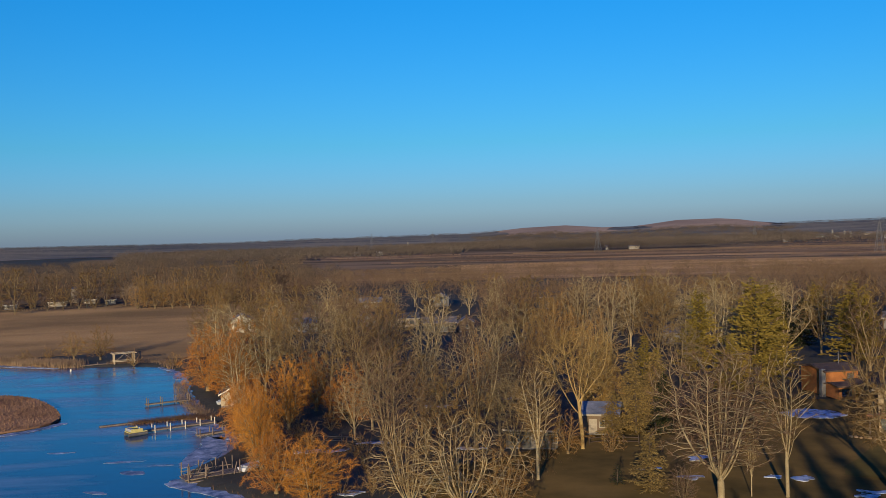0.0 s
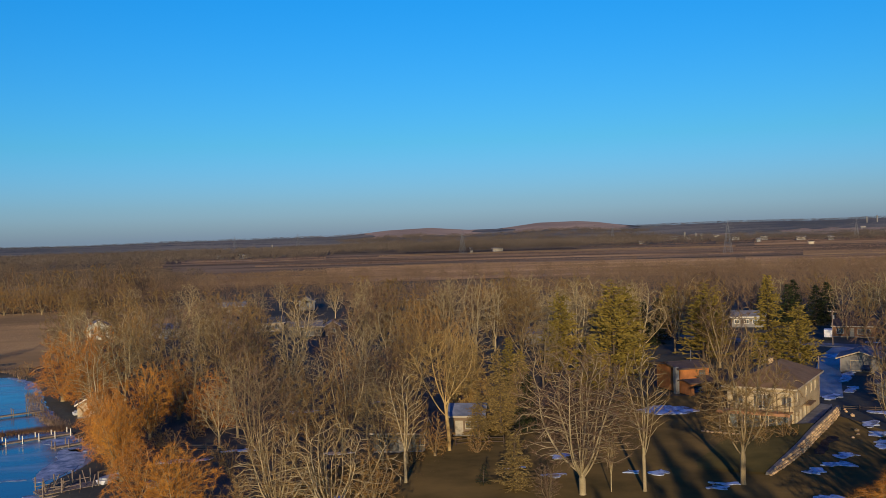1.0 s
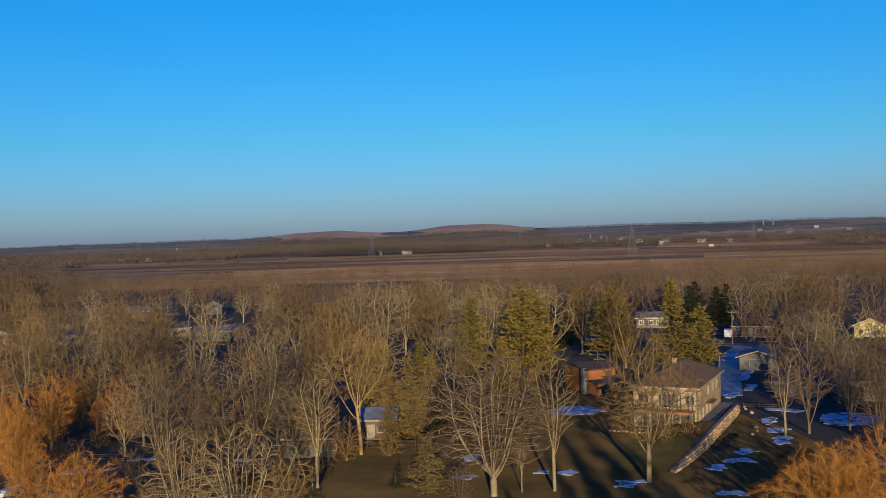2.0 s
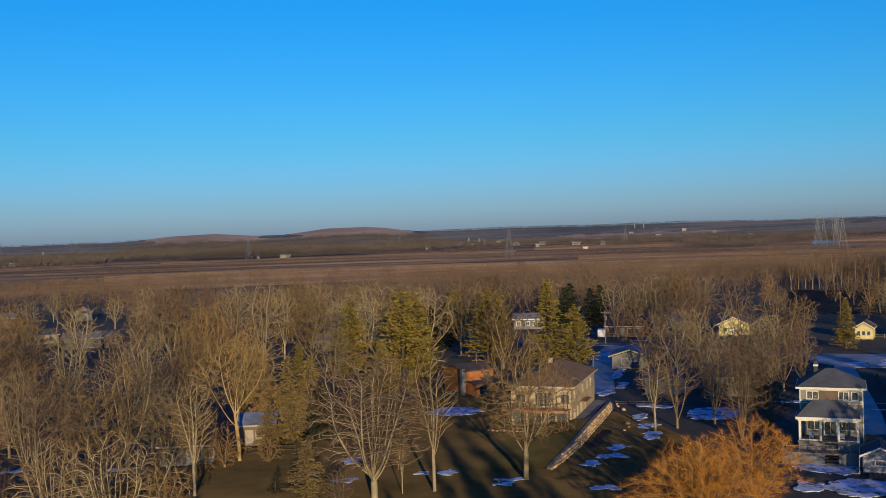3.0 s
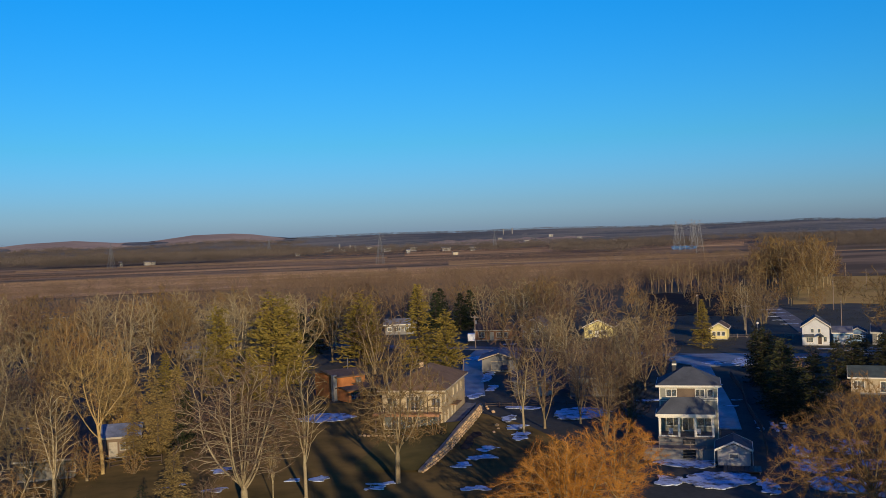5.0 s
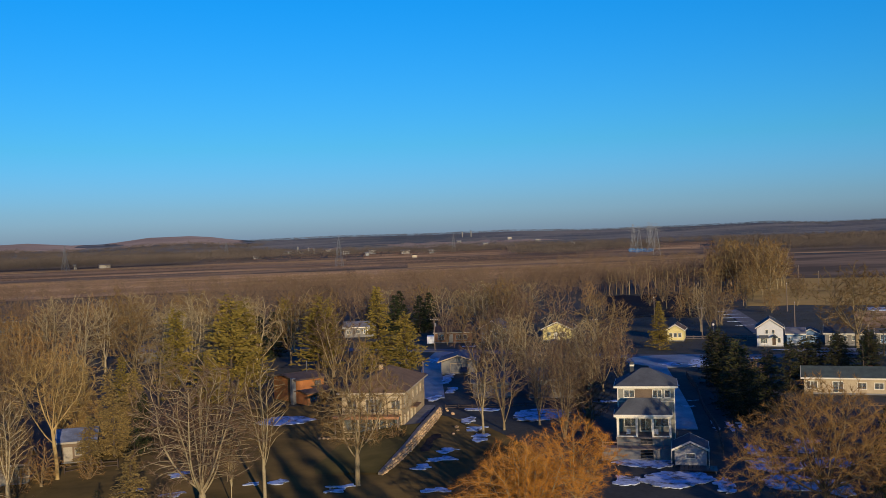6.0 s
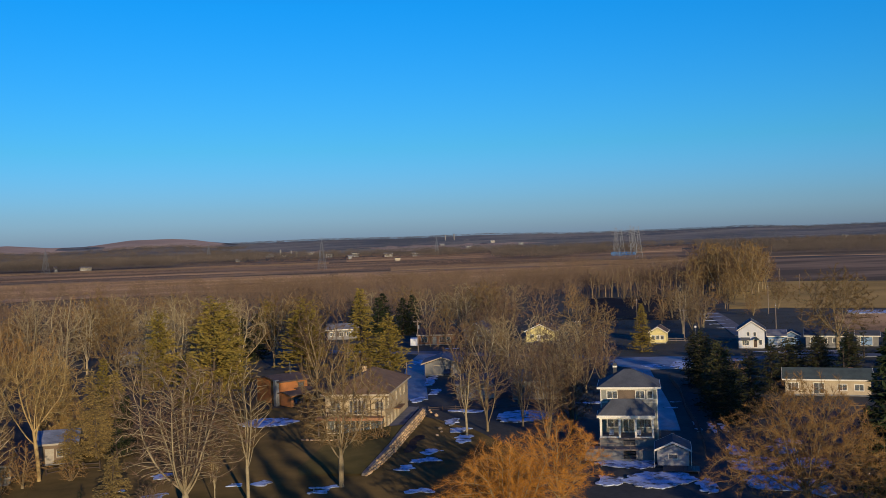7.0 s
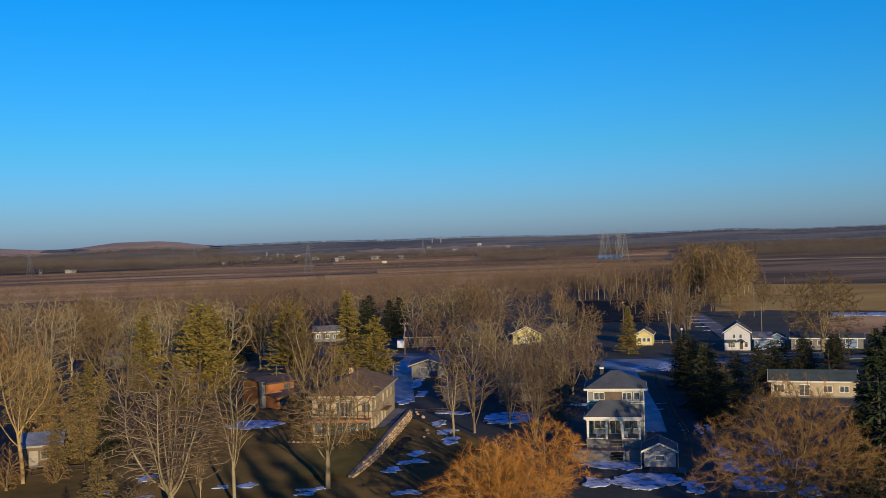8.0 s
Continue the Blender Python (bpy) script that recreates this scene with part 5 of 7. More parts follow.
def grown(key):
    """Builds a kind of tree once, and notes its true height and width."""
    rec = BUILT[key]
    ob = rec[3] = rec[2]()
    me = [c.data for c in ob.children if c.name.startswith("crown")][0]
    co = np.empty(len(me.vertices) * 3, dtype=np.float32)
    me.vertices.foreach_get("co", co)
    co = co.reshape(-1, 3)
    rec[0] = float(np.percentile(co[:, 2], 99.7))
    rec[1] = float(np.percentile(np.hypot(co[:, 0], co[:, 1]), 97) * 2)
    return rec


recipe("grey", lambda: bare_tree("tree", 11, "tall bare grey-brown tree with spreading limbs", BARK, TWIG, 18, 12, 0.25, 4.0, 7, (8, 48), "round", 1200, 0.65, 0.85, 0.3, 6))
recipe("grey2", lambda: bare_tree("tree", 12, "bare vase-shaped tree with grey upright limbs", BARK, TWIG_RED, 15, 10, 0.2, 1.5, 8, (6, 36), "vase", 1200, 0.65, 0.8, 0.27, 6, lift=0.2))
recipe("fork", lambda: bare_tree("tree", 41, "stout forked bare tree with a broad rounded crown", BARK, TWIG, 19, 15, 0.26, 4.6, 9, (12, 66), "round", 2600, 0.6, 0.75, 0.44, 9, 1.05, 0.0125, 0.12, wild=0.12, thin=0.026))
recipe("greatfork", lambda: bare_tree("tree", 44, "great lone bare tree with a wide forked crown", BARK, TWIG, 19, 19, 0.2, 4.0, 9, (14, 72), "round", 1700, 0.65, 0.85, 0.5, 8, 1.0, 0.022, 0.1, wild=0.14, thin=0.026))
recipe("slim", lambda: bare_tree("tree", 13, "slender bare tree with a clear pale trunk", BARK_PALE, TWIG, 17, 8, 0.28, 5.0, 7, (4, 34), "vase", 1000, 0.65, 0.8, 0.27, 7, 0.95, 0.013, lift=0.2, thin=0.028))
recipe("multi", lambda: bare_tree("tree", 14, "many-stemmed bare tree with pale crooked limbs", BARK_PALE, TWIG, 12, 15, 0.12, 0, 15, (8, 66), "dome", 2200, 0.6, 0.75, 0.28, 6, 0.8, 0.012, 0.14, wild=0.16, reach=0.75, stems=True, thin=0.028))
recipe("broadfan", lambda: bare_tree("tree", 43, "broad bare tree with many limbs fanning from a low crotch", BARK_PALE, TWIG_RED, 19, 18, 0.18, 1.6, 15, (6, 62), "dome", 3000, 0.65, 0.8, 0.46, 6, 0.9, 0.0125, 0.16, wild=0.09, reach=0.8, thin=0.03))
recipe("fan", lambda: bare_tree("tree", 42, "sunlit bare tree fanning out from a short trunk", BARK_PALE, TWIG_RED, 18, 14, 0.18, 2.4, 15, (5, 60), "round", 3000, 0.55, 0.7, 0.42, 6, 1.05, 0.014, 0.18, wild=0.07, reach=0.8, thin=0.031))
recipe("red", lambda: bare_tree("tree", 15, "bare tree with a dense reddish twig crown", BARK, TWIG_RED, 14, 9, 0.1, 0, 12, (3, 26), "column", 1600, 0.6, 0.72, 0.2, 8, 0.9, 0.013, 0.3, reach=0.8, stems=True))
recipe("dark", lambda: bare_tree("tree", 16, "grey bare tree with a wide open crown", BARK, TWIG_PALE, 15, 12, 0.18, 2.5, 8, (12, 56), "round", 1200, 0.65, 0.85, 0.28, 6, wild=0.13))
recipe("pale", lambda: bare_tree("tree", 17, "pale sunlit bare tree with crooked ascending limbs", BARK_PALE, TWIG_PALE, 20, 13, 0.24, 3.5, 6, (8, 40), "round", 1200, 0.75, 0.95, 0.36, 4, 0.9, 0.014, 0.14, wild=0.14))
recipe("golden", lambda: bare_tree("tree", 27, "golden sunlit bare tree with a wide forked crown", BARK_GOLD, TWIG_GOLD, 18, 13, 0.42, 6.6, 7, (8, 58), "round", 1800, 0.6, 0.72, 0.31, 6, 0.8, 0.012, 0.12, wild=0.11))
recipe("willow", lambda: bare_tree("willow_tree", 18, "leafless willow with bright orange twigs", BARK, TWIG_ORANGE, 12, 12, 0.06, 0.8, 11, (6, 64), "dome", 1700, 0.6, 0.72, 0.26, 14, 0.75, 0.014, 0.14, 0.0, stems=True, splay=(20, 85)))
recipe("willow2", lambda: bare_tree("willow_tree", 29, "broad leafless willow with a dense crown of amber twigs", BARK, TWIG_AMBER, 12, 18, 0.06, 1.0, 18, (5, 74), "dome", 3200, 0.55, 0.65, 0.36, 18, 0.9, 0.0075, 0.24, 0.0, 0.7, 0.13, stems=True, thin=0.018, splay=(15, 75)))
recipe("gold", lambda: bare_tree("willow_tree", 19, "leafless willow with golden brown upright twigs", BARK, TWIG_AMBER, 12, 10, 0.06, 0.6, 14, (4, 50), "vase", 1900, 0.55, 0.65, 0.22, 14, 0.75, 0.0115, 0.26, stems=True, thin=0.018, splay=(15, 75)))
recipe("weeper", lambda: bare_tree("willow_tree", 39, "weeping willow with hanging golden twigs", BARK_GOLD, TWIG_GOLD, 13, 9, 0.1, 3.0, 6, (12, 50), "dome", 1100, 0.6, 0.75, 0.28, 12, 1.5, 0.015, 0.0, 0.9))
recipe("oak", lambda: bare_tree("oak_tree", 20, "broad bare oak with rust-brown twigs and crooked limbs", BARK, TWIG_RUST, 14, 22, 0.14, 2.2, 14, (16, 84), "dome", 5200, 0.6, 0.72, 0.48, 12, 0.75, 0.0135, 0.10, 0.0, 0.6, 0.2, splay=(15, 80)))
recipe("bush", lambda: bare_tree("shrub", 21, "bare twiggy shrub with rust stems", BARK, TWIG_RUST, 5, 6, 0.03, 0, 10, (8, 64), "dome", 200, 0.5, 0.6, 0.07, 5, 0.7, 0.014, stems=True))
recipe("light", lambda: bare_tree("tree", 22, "bare brown tree in the village woods", BARK, TWIG, 16, 12, 0.22, 3.0, 7, (10, 56), "round", 520, 0.85, 1.1, 0.28, 7, 1.2, 0.027, 0.12, wild=0.14, thin=0.022))
recipe("light2", lambda: bare_tree("tree", 23, "bare reddish tree in the village woods", BARK, TWIG_RED, 15, 11, 0.18, 1.5, 8, (8, 48), "vase", 520, 0.85, 1.1, 0.26, 7, 1.2, 0.027, 0.16, wild=0.12, thin=0.022))
recipe("light3", lambda: bare_tree("tree", 24, "bare pale tree in the village woods", BARK_PALE, TWIG_PALE, 17, 13, 0.24, 3.5, 6, (12, 58), "round", 480, 0.85, 1.2, 0.34, 6, 1.2, 0.025, 0.1, wild=0.17, thin=0.025))
recipe("far1", lambda: bare_tree("tree", 51, "bare brown tree at the edge of the fields", BARK, TWIG, 16, 12, 0.2, 3.0, 6, (12, 58), "round", 260, 1.0, 1.4, 0.26, 7, 1.6, 0.042, 0.12, wild=0.16, thin=0.04))
recipe("far2", lambda: bare_tree("tree", 52, "bare reddish tree at the edge of the fields", BARK, TWIG_RED, 15, 12, 0.15, 1.5, 7, (10, 54), "dome", 260, 1.0, 1.4, 0.24, 7, 1.6, 0.042, 0.14, wild=0.14, thin=0.04))
recipe("lightrust", lambda: bare_tree("tree", 25, "bare tree with rust-orange twigs", BARK, TWIG_RUST, 12, 11, 0.1, 0.8, 11, (6, 62), "dome", 560, 0.75, 0.95, 0.22, 9, 0.85, 0.019, 0.14, wild=0.12, stems=True, thin=0.022, splay=(15, 75)))
recipe("pine", lambda: conifer("pine_tree", 31, "tall yellow-green pine with ragged boughs", NEEDLE, 19, 5.0, 28, 8, 17, 0.16, 0.5, 0.55, 0.85, 0.0, 2.2))
recipe("pine2", lambda: conifer("pine_tree", 32, "sunlit olive pine with upswept boughs", NEEDLE, 19, 4.2, 28, 8, 16, 0.16, 0.4, 0.7, 0.75, 0.02, 2.0))
recipe("spruce", lambda: conifer("spruce_tree", 33, "tall pointed green spruce", NEEDLE, 18, 4.0, 30, 9, 14, 0.08, 0.3, 0.85, 0.7, 0.1, 1.6))
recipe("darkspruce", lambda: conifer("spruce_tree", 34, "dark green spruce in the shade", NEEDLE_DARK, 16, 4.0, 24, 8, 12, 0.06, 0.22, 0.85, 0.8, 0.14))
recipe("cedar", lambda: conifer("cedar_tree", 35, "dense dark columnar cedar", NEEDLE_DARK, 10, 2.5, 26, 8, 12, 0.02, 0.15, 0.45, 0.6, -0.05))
recipe("drooper", lambda: conifer("pine_tree", 37, "olive-brown drooping evergreen beside the cottage", NEEDLE_BROWN, 13, 3.6, 30, 8, 11, 0.04, 0.5, 0.6, 0.65, 0.3, 1.8))
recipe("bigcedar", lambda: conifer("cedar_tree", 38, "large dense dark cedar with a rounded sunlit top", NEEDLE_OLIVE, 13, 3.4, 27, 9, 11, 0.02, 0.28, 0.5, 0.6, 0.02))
recipe("rowtree", lambda: bare_tree("tree", 28, "slender grey-trunked tree in a row at the field edge", BARK, TWIG, 15, 6, 0.4, 6.0, 3, (5, 30), "column", 130, 1.0, 1.3, 0.25, 4, 1.2, 0.03, 0.08, thin=0.03))
recipe("thinspruce", lambda: conifer("spruce_tree", 36, "thin dark spruce with open boughs", NEEDLE_DARK, 12, 3.6, 13, 5, 9, 0.1, 0.3, 0.8, 0.7, 0.05))

TREE_SPOTS = []


def plant(key, x, y, h, width, turn=None, group="bare trees"):
    first = BUILT[key][3] is None
    rec = grown(key) if first else BUILT[key]
    s = Matrix.Diagonal((width / rec[1], width / rec[1], h / rec[0], 1))
    turn = (x * 37.7 + y * 91.3) % 360 if turn is None else turn
    m = pose(x, y, 0, 0, 0, turn) @ s
    TREE_SPOTS.append((x, y))
    if first:
        rec[3].matrix_basis = m
        tagged(rec[3], "", "", group)
        return rec[3]
    base = rec[3].scale.copy()
    rec[3].scale = (1, 1, 1)
    ob = copy_thing(rec[3], m)
    rec[3].scale = base
    return ob


# trees that stand out singly: kind, x, y, height, crown width
for spot in [
        ("fan", 32.7, 120.2, 18.9, 16.0), ("slim", 40.6, 119.8, 18.4, 7.6), ("fork", 53.6, 119.9, 19.7, 14.0), ("golden", 20.1, 149.6, 18.7, 13.5), ("slim", 11.7, 131.8, 15.7, 7.0),
        ("broadfan", 4.2, 152.0, 19.0, 17.5), ("multi", 1.5, 119.5, 11.5, 17.0), ("multi", -5.0, 122.0, 11.0, 12.0), ("grey2", -7.0, 137.0, 15.0, 11.0), ("dark", 9.5, 144.0, 13.0, 10.0), ("lightrust", 6.5, 117.2, 8.5, 8.0), ("red", 27.5, 117.0, 5.0, 4.0), ("grey2", -9.5, 150.0, 17.5, 12.0),
        ("pale", 43.5, 262.4, 21.7, 15.0), ("pale", 50.0, 270.0, 20, 12.0), ("pale", 37.0, 272.0, 21, 12.0), ("pale", 58.0, 233.2, 20.5, 11.0), ("pale", 65.0, 240.0, 20.0, 11.0),
        ("weeper", 26.6, 170.5, 14.5, 9.5), ("lightrust", 26.5, 186.0, 15.0, 9.0), ("lightrust", 28.4, 250.4, 15.6, 13.0), ("willow", -52.5, 219.0, 14.6, 14.0), ("willow", -46.0, 212.0, 13.0, 12.0), ("grey", -40.2, 214.4, 17.1, 12.0), ("grey2", -28.3, 206.1, 20.2, 14.0),
        ("gold", -16.6, 119.5, 9.3, 10.5), ("willow", -22.5, 129.0, 8.5, 9.0), ("willow", -30.0, 153.0, 11.5, 9.5), ("willow", -33.5, 164.0, 10.5, 8.5), ("gold", -27.0, 143.0, 11.5, 8.0), ("willow", -36.5, 178.0, 10.5, 9.0), ("willow", -46.0, 226.0, 15.0, 14.0), ("lightrust", -98.0, 283.0, 10.0, 10.0), ("lightrust", -107.0, 287.0, 8.0, 9.0), ("gold", -27.5, 172.0, 12.5, 10.0), ("willow", -17.0, 176.0, 10.5, 10.0), ("willow", -25.0, 190.0, 11.0, 11.0),
        ("willow2", 60.8, 91.0, 9.9, 18.0), ("gold", 71.6, 95.4, 10.6, 12.5), ("gold", 66.0, 96.0, 7.0, 8.0),
        ("red", 98.0, 127.0, 16.2, 9.5), ("red", 93.5, 127.5, 13.5, 7.5), ("grey2", 89.8, 139.6, 14.6, 9.5), ("slim", 84.8, 138.2, 13.5, 6.5), ("grey", 145.4, 184.2, 19.0, 16.0), ("grey", 215.8, 219.5, 17.0, 12.0), ("red", 137.0, 184.0, 13.5, 9.0),
        ("oak", 93.3, 76.6, 15.2, 22.5), ("greatfork", 220.5, 171.5, 22.0, 23.0), ("grey2", 215.8, 216.3, 15.3, 9.0), ("pale", 224.0, 232.0, 16.0, 9.0), ("grey", -20.0, 226.0, 18.0, 13.0), ("dark", 48.0, 205.0, 15.0, 11.0),
        ("slim", 99.0, 131.0, 14.0, 8.0), ("dark", 105.0, 139.0, 13.0, 9.5), ("grey2", 97.0, 139.5, 14.0, 8.0), ("slim", -35.0, 168.0, 17.0, 8.0), ("grey", -30.0, 192.0, 20.0, 12.0), ("grey", -18.0, 191.0, 19.0, 12.0), ("slim", 36.5, 120.6, 9.0, 2.2), ("grey2", 109, 158, 12.5, 8.0), ("red", 116, 160, 12.0, 8.0)]:
    plant(*spot)
for spot in [
        # cedar at (34.4, 159) is made up, shaped like a dark streak of shadow
        ("drooper", 30.2, 160.4, 10.5, 6.2), ("drooper", 25.5, 155.2, 7.8, 4.6), ("drooper", 30.8, 166.0, 13.0, 6.5), ("thinspruce", 32.6, 156.9, 6.4, 2.6), ("cedar", 34.4, 159.0, 9.5, 3.4), ("drooper", 25.1, 124.6, 7.8, 5.2), ("thinspruce", 21.5, 127.9, 2.8, 2.2), ("spruce", 41.3, 196.7, 9.0, 6.0), ("spruce", 37.2, 187.0, 12.5, 7.0), ("drooper", 34.5, 167.0, 12.0, 7.0), ("pine", 61.7, 198.7, 21.4, 13.5), ("pine2", 68.0, 208.0, 20.0, 10.0), ("pine", 53.5, 211.0, 19.0, 10.0),
        ("pine2", 93.8, 230.5, 18.5, 12.0), ("pine2", 99.0, 235.5, 17.5, 9.0), ("spruce", 101.9, 212.2, 21.1, 10.5), ("pine", 105.5, 206.0, 15.0, 9.5), ("pine", 107.9, 290.3, 15.0, 10.0), ("pine", 99.0, 300.0, 14.0, 9.0), ("pine2", 84.0, 262.0, 16.0, 9.0),
        # spruces near (157, 306) and (94, 270) are added to fill dark gaps
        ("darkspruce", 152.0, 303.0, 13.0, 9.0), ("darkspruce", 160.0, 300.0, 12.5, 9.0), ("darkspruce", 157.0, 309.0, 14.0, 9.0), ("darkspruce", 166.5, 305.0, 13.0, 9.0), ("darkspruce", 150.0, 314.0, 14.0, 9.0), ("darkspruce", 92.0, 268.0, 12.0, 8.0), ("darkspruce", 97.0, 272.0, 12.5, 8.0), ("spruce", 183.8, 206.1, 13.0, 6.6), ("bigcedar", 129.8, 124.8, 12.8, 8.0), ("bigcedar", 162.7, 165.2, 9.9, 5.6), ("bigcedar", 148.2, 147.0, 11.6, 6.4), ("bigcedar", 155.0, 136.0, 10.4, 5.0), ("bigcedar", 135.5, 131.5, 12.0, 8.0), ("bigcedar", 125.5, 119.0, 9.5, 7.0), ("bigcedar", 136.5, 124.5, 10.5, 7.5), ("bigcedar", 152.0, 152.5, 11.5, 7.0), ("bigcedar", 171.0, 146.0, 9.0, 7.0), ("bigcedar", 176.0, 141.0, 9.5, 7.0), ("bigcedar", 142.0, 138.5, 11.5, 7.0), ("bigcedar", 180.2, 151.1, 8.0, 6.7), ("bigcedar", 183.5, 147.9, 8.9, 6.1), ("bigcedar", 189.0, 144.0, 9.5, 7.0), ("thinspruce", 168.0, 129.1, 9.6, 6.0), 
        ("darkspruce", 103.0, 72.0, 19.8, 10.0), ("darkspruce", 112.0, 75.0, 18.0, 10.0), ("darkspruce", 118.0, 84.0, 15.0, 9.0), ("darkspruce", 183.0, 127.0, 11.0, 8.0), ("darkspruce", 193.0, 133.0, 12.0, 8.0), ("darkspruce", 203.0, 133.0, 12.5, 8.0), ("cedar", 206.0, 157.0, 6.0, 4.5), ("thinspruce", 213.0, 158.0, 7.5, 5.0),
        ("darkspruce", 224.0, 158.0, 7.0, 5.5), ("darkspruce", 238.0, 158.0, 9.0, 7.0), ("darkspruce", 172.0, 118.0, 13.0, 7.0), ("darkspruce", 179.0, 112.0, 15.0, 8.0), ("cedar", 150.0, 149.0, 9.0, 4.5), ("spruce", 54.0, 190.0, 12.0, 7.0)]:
    plant(*spot, group="evergreens")
# unseen near-bank evergreens, added to throw broad bands of shade over the lawn
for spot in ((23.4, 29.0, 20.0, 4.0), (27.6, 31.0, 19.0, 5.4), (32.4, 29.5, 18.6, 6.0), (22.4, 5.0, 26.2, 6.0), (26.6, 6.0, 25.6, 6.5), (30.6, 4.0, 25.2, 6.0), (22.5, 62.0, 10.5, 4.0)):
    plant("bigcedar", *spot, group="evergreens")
# more unseen cedars, added to shade the snow before the grey house
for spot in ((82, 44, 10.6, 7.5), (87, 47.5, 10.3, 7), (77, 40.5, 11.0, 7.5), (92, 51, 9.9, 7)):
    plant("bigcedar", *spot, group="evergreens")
# unseen low thicket along the near shore, added for more shade inland
for spot in ((12, 77, 7.0, 8), (27, 70, 8.0, 8), (42, 63, 6.0, 7), (51, 59, 5.5, 7), (78, 42, 9.5, 9), (86, 46, 9, 9), (94, 54, 9, 9)):
    plant("lightrust", *spot, group="shore thicket")
for k in range(22):
    az, r = radians(-39.0 - k * 0.36), 508 + (k * 37 % 11)
    plant("rowtree", -math.sin(az) * r, math.cos(az) * r, 13.5 + k * 29 % 7 * 0.6, 5.0 + k * 13 % 5 * 0.5, group="field edge trees")
for k in range(9):
    az, r = radians(-46.3 - (k * 7 % 5) * 0.25), 425 + k * 24
    plant("far1", -math.sin(az) * r, math.cos(az) * r, 11 + k * 5 % 7, 8 + k * 3 % 4, group="field edge trees")
for k in range(26):
    az, r = radians(-44.6 - (k * 0.618 % 1) * 3.9), 500 + k * 41 % 90
    plant(("far1", "far2", "far1", "far1")[k % 4], -math.sin(az) * r, math.cos(az) * r, 19 + k * 17 % 9, 13 + k * 7 % 6, group="field edge trees")
for k in range(30):
    az, r = radians(8.5 + k * 0.56 + (k * 7 % 5) * 0.12), 548 + k * 23 % 46
    plant(("far2", "far2", "far1")[k % 3], -math.sin(az) * r, math.cos(az) * r, 16.5 + k * 11 % 7, 10 + k * 5 % 6, group="marsh edge trees")
for k in range(9):
    az, r = radians(13.4 + k * 0.46), 500 + k * 17 % 30
    plant(("lightrust", "far1")[k % 2], -math.sin(az) * r, math.cos(az) * r, 12 + k * 7 % 5, 11 + k * 3 % 4, group="marsh edge trees")
for k in range(7):
    az, r = radians(19.3 + k * 0.8), 514 + k * 19 % 22
    plant(("far1", "far2")[k % 2], -math.sin(az) * r, math.cos(az) * r, 8 + k * 7 % 5, 7 + k * 3 % 4, group="marsh edge trees")
for spot in (("light", 13.0, 142.5, 11.0, 8.0), ("lightrust", 17.5, 146.5, 6.5, 6.5), ("light2", 147.5, 259.5, 11.5, 8.0), ("light", 153.5, 261.0, 12.5, 8.5), ("light2", 158.0, 252.0, 12.0, 8.0)):
    plant(*spot, group="village trees")
# tall unseen evergreens on the near shore, added to lay shade over the yards
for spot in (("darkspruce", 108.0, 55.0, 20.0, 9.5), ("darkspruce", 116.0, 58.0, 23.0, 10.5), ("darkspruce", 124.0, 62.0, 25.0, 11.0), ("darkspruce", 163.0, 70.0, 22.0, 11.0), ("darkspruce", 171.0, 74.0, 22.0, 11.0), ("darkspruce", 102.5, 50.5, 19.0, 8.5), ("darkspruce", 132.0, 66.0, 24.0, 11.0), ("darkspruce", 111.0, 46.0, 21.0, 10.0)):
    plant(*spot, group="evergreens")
for x, y in ((80, 104), (72, 106), (44, 176), (50, 180), (80, 180), (-20, 136), (-28, 146), (-24, 139), (-17, 132), (-14, 127), (-26, 151), (-20, 147), (-16, 141), (-10, 128), (-6, 131), (-30, 160), (-25, 164), (-31, 169), (-22, 157), (-14, 150), (-8, 145), (-3, 128), (0, 134), (-34, 184), (-28, 178), (-20, 170), (-33, 176), (-39, 190), (-30, 183), (-12, 141), (14, 143), (24, 147), (109, 131), (112, 128), (-84, 268), (-72, 265), (-112, 281), (-120, 284), (70, 140.5), (67, 144), (188, 172), (196, 170), (178, 150), (168, 158)):
    plant("bush", x, y, 2.5 + (x * 7 + y * 3) % 20 * 0.12, 3.5 + (x * 3 + y * 11) % 17 * 0.15, group="shrubs")

# village woods between the houses
CLEAR = [(78, 159, 18), (101, 113, 15), (97, 100, 8), (209, 192, 16), (214, 180, 14), (180, 247, 12), (176, 236, 11), (160, 130, 17), (228, 180, 12), (220, 171, 10), (240, 175, 10), (150, 268, 14), (142, 252, 14), (120, 206, 10), (107, 171, 8), (117, 163, 8), (76, 193, 14), (139, 303, 9),
         (13, 153, 8), (24, 163, 9), (24, 152, 7), (-42, 199, 7), (-72, 354, 9), (-70, 340, 9), (-34, 440, 12), (-33, 425, 12), (-28, 357, 9), (-27, 345, 9), (-15, 358, 9), (-14, 345, 8), (2, 338, 10), (2, 326, 9), (11, 334, 6), (45, 425, 10), (61, 251, 6), (59, 244, 6), (66, 283, 7), (222, 227, 9), (105, 236, 9), (102, 222, 8),
         (75, 180, 13), (94, 170, 12), (108, 195, 9), (140, 240, 9), (160, 205, 9), (164, 258, 8)]
LINES = [((126, 262), (141, 245), 7), ((141, 245), (168, 200), 7), ((168, 200), (205, 168), 9), ((205, 168), (290, 118), 8), ((137, 243), (96, 176), 7), ((170, 193), (113, 121), 8), ((232, 214), (290, 285), 8)]
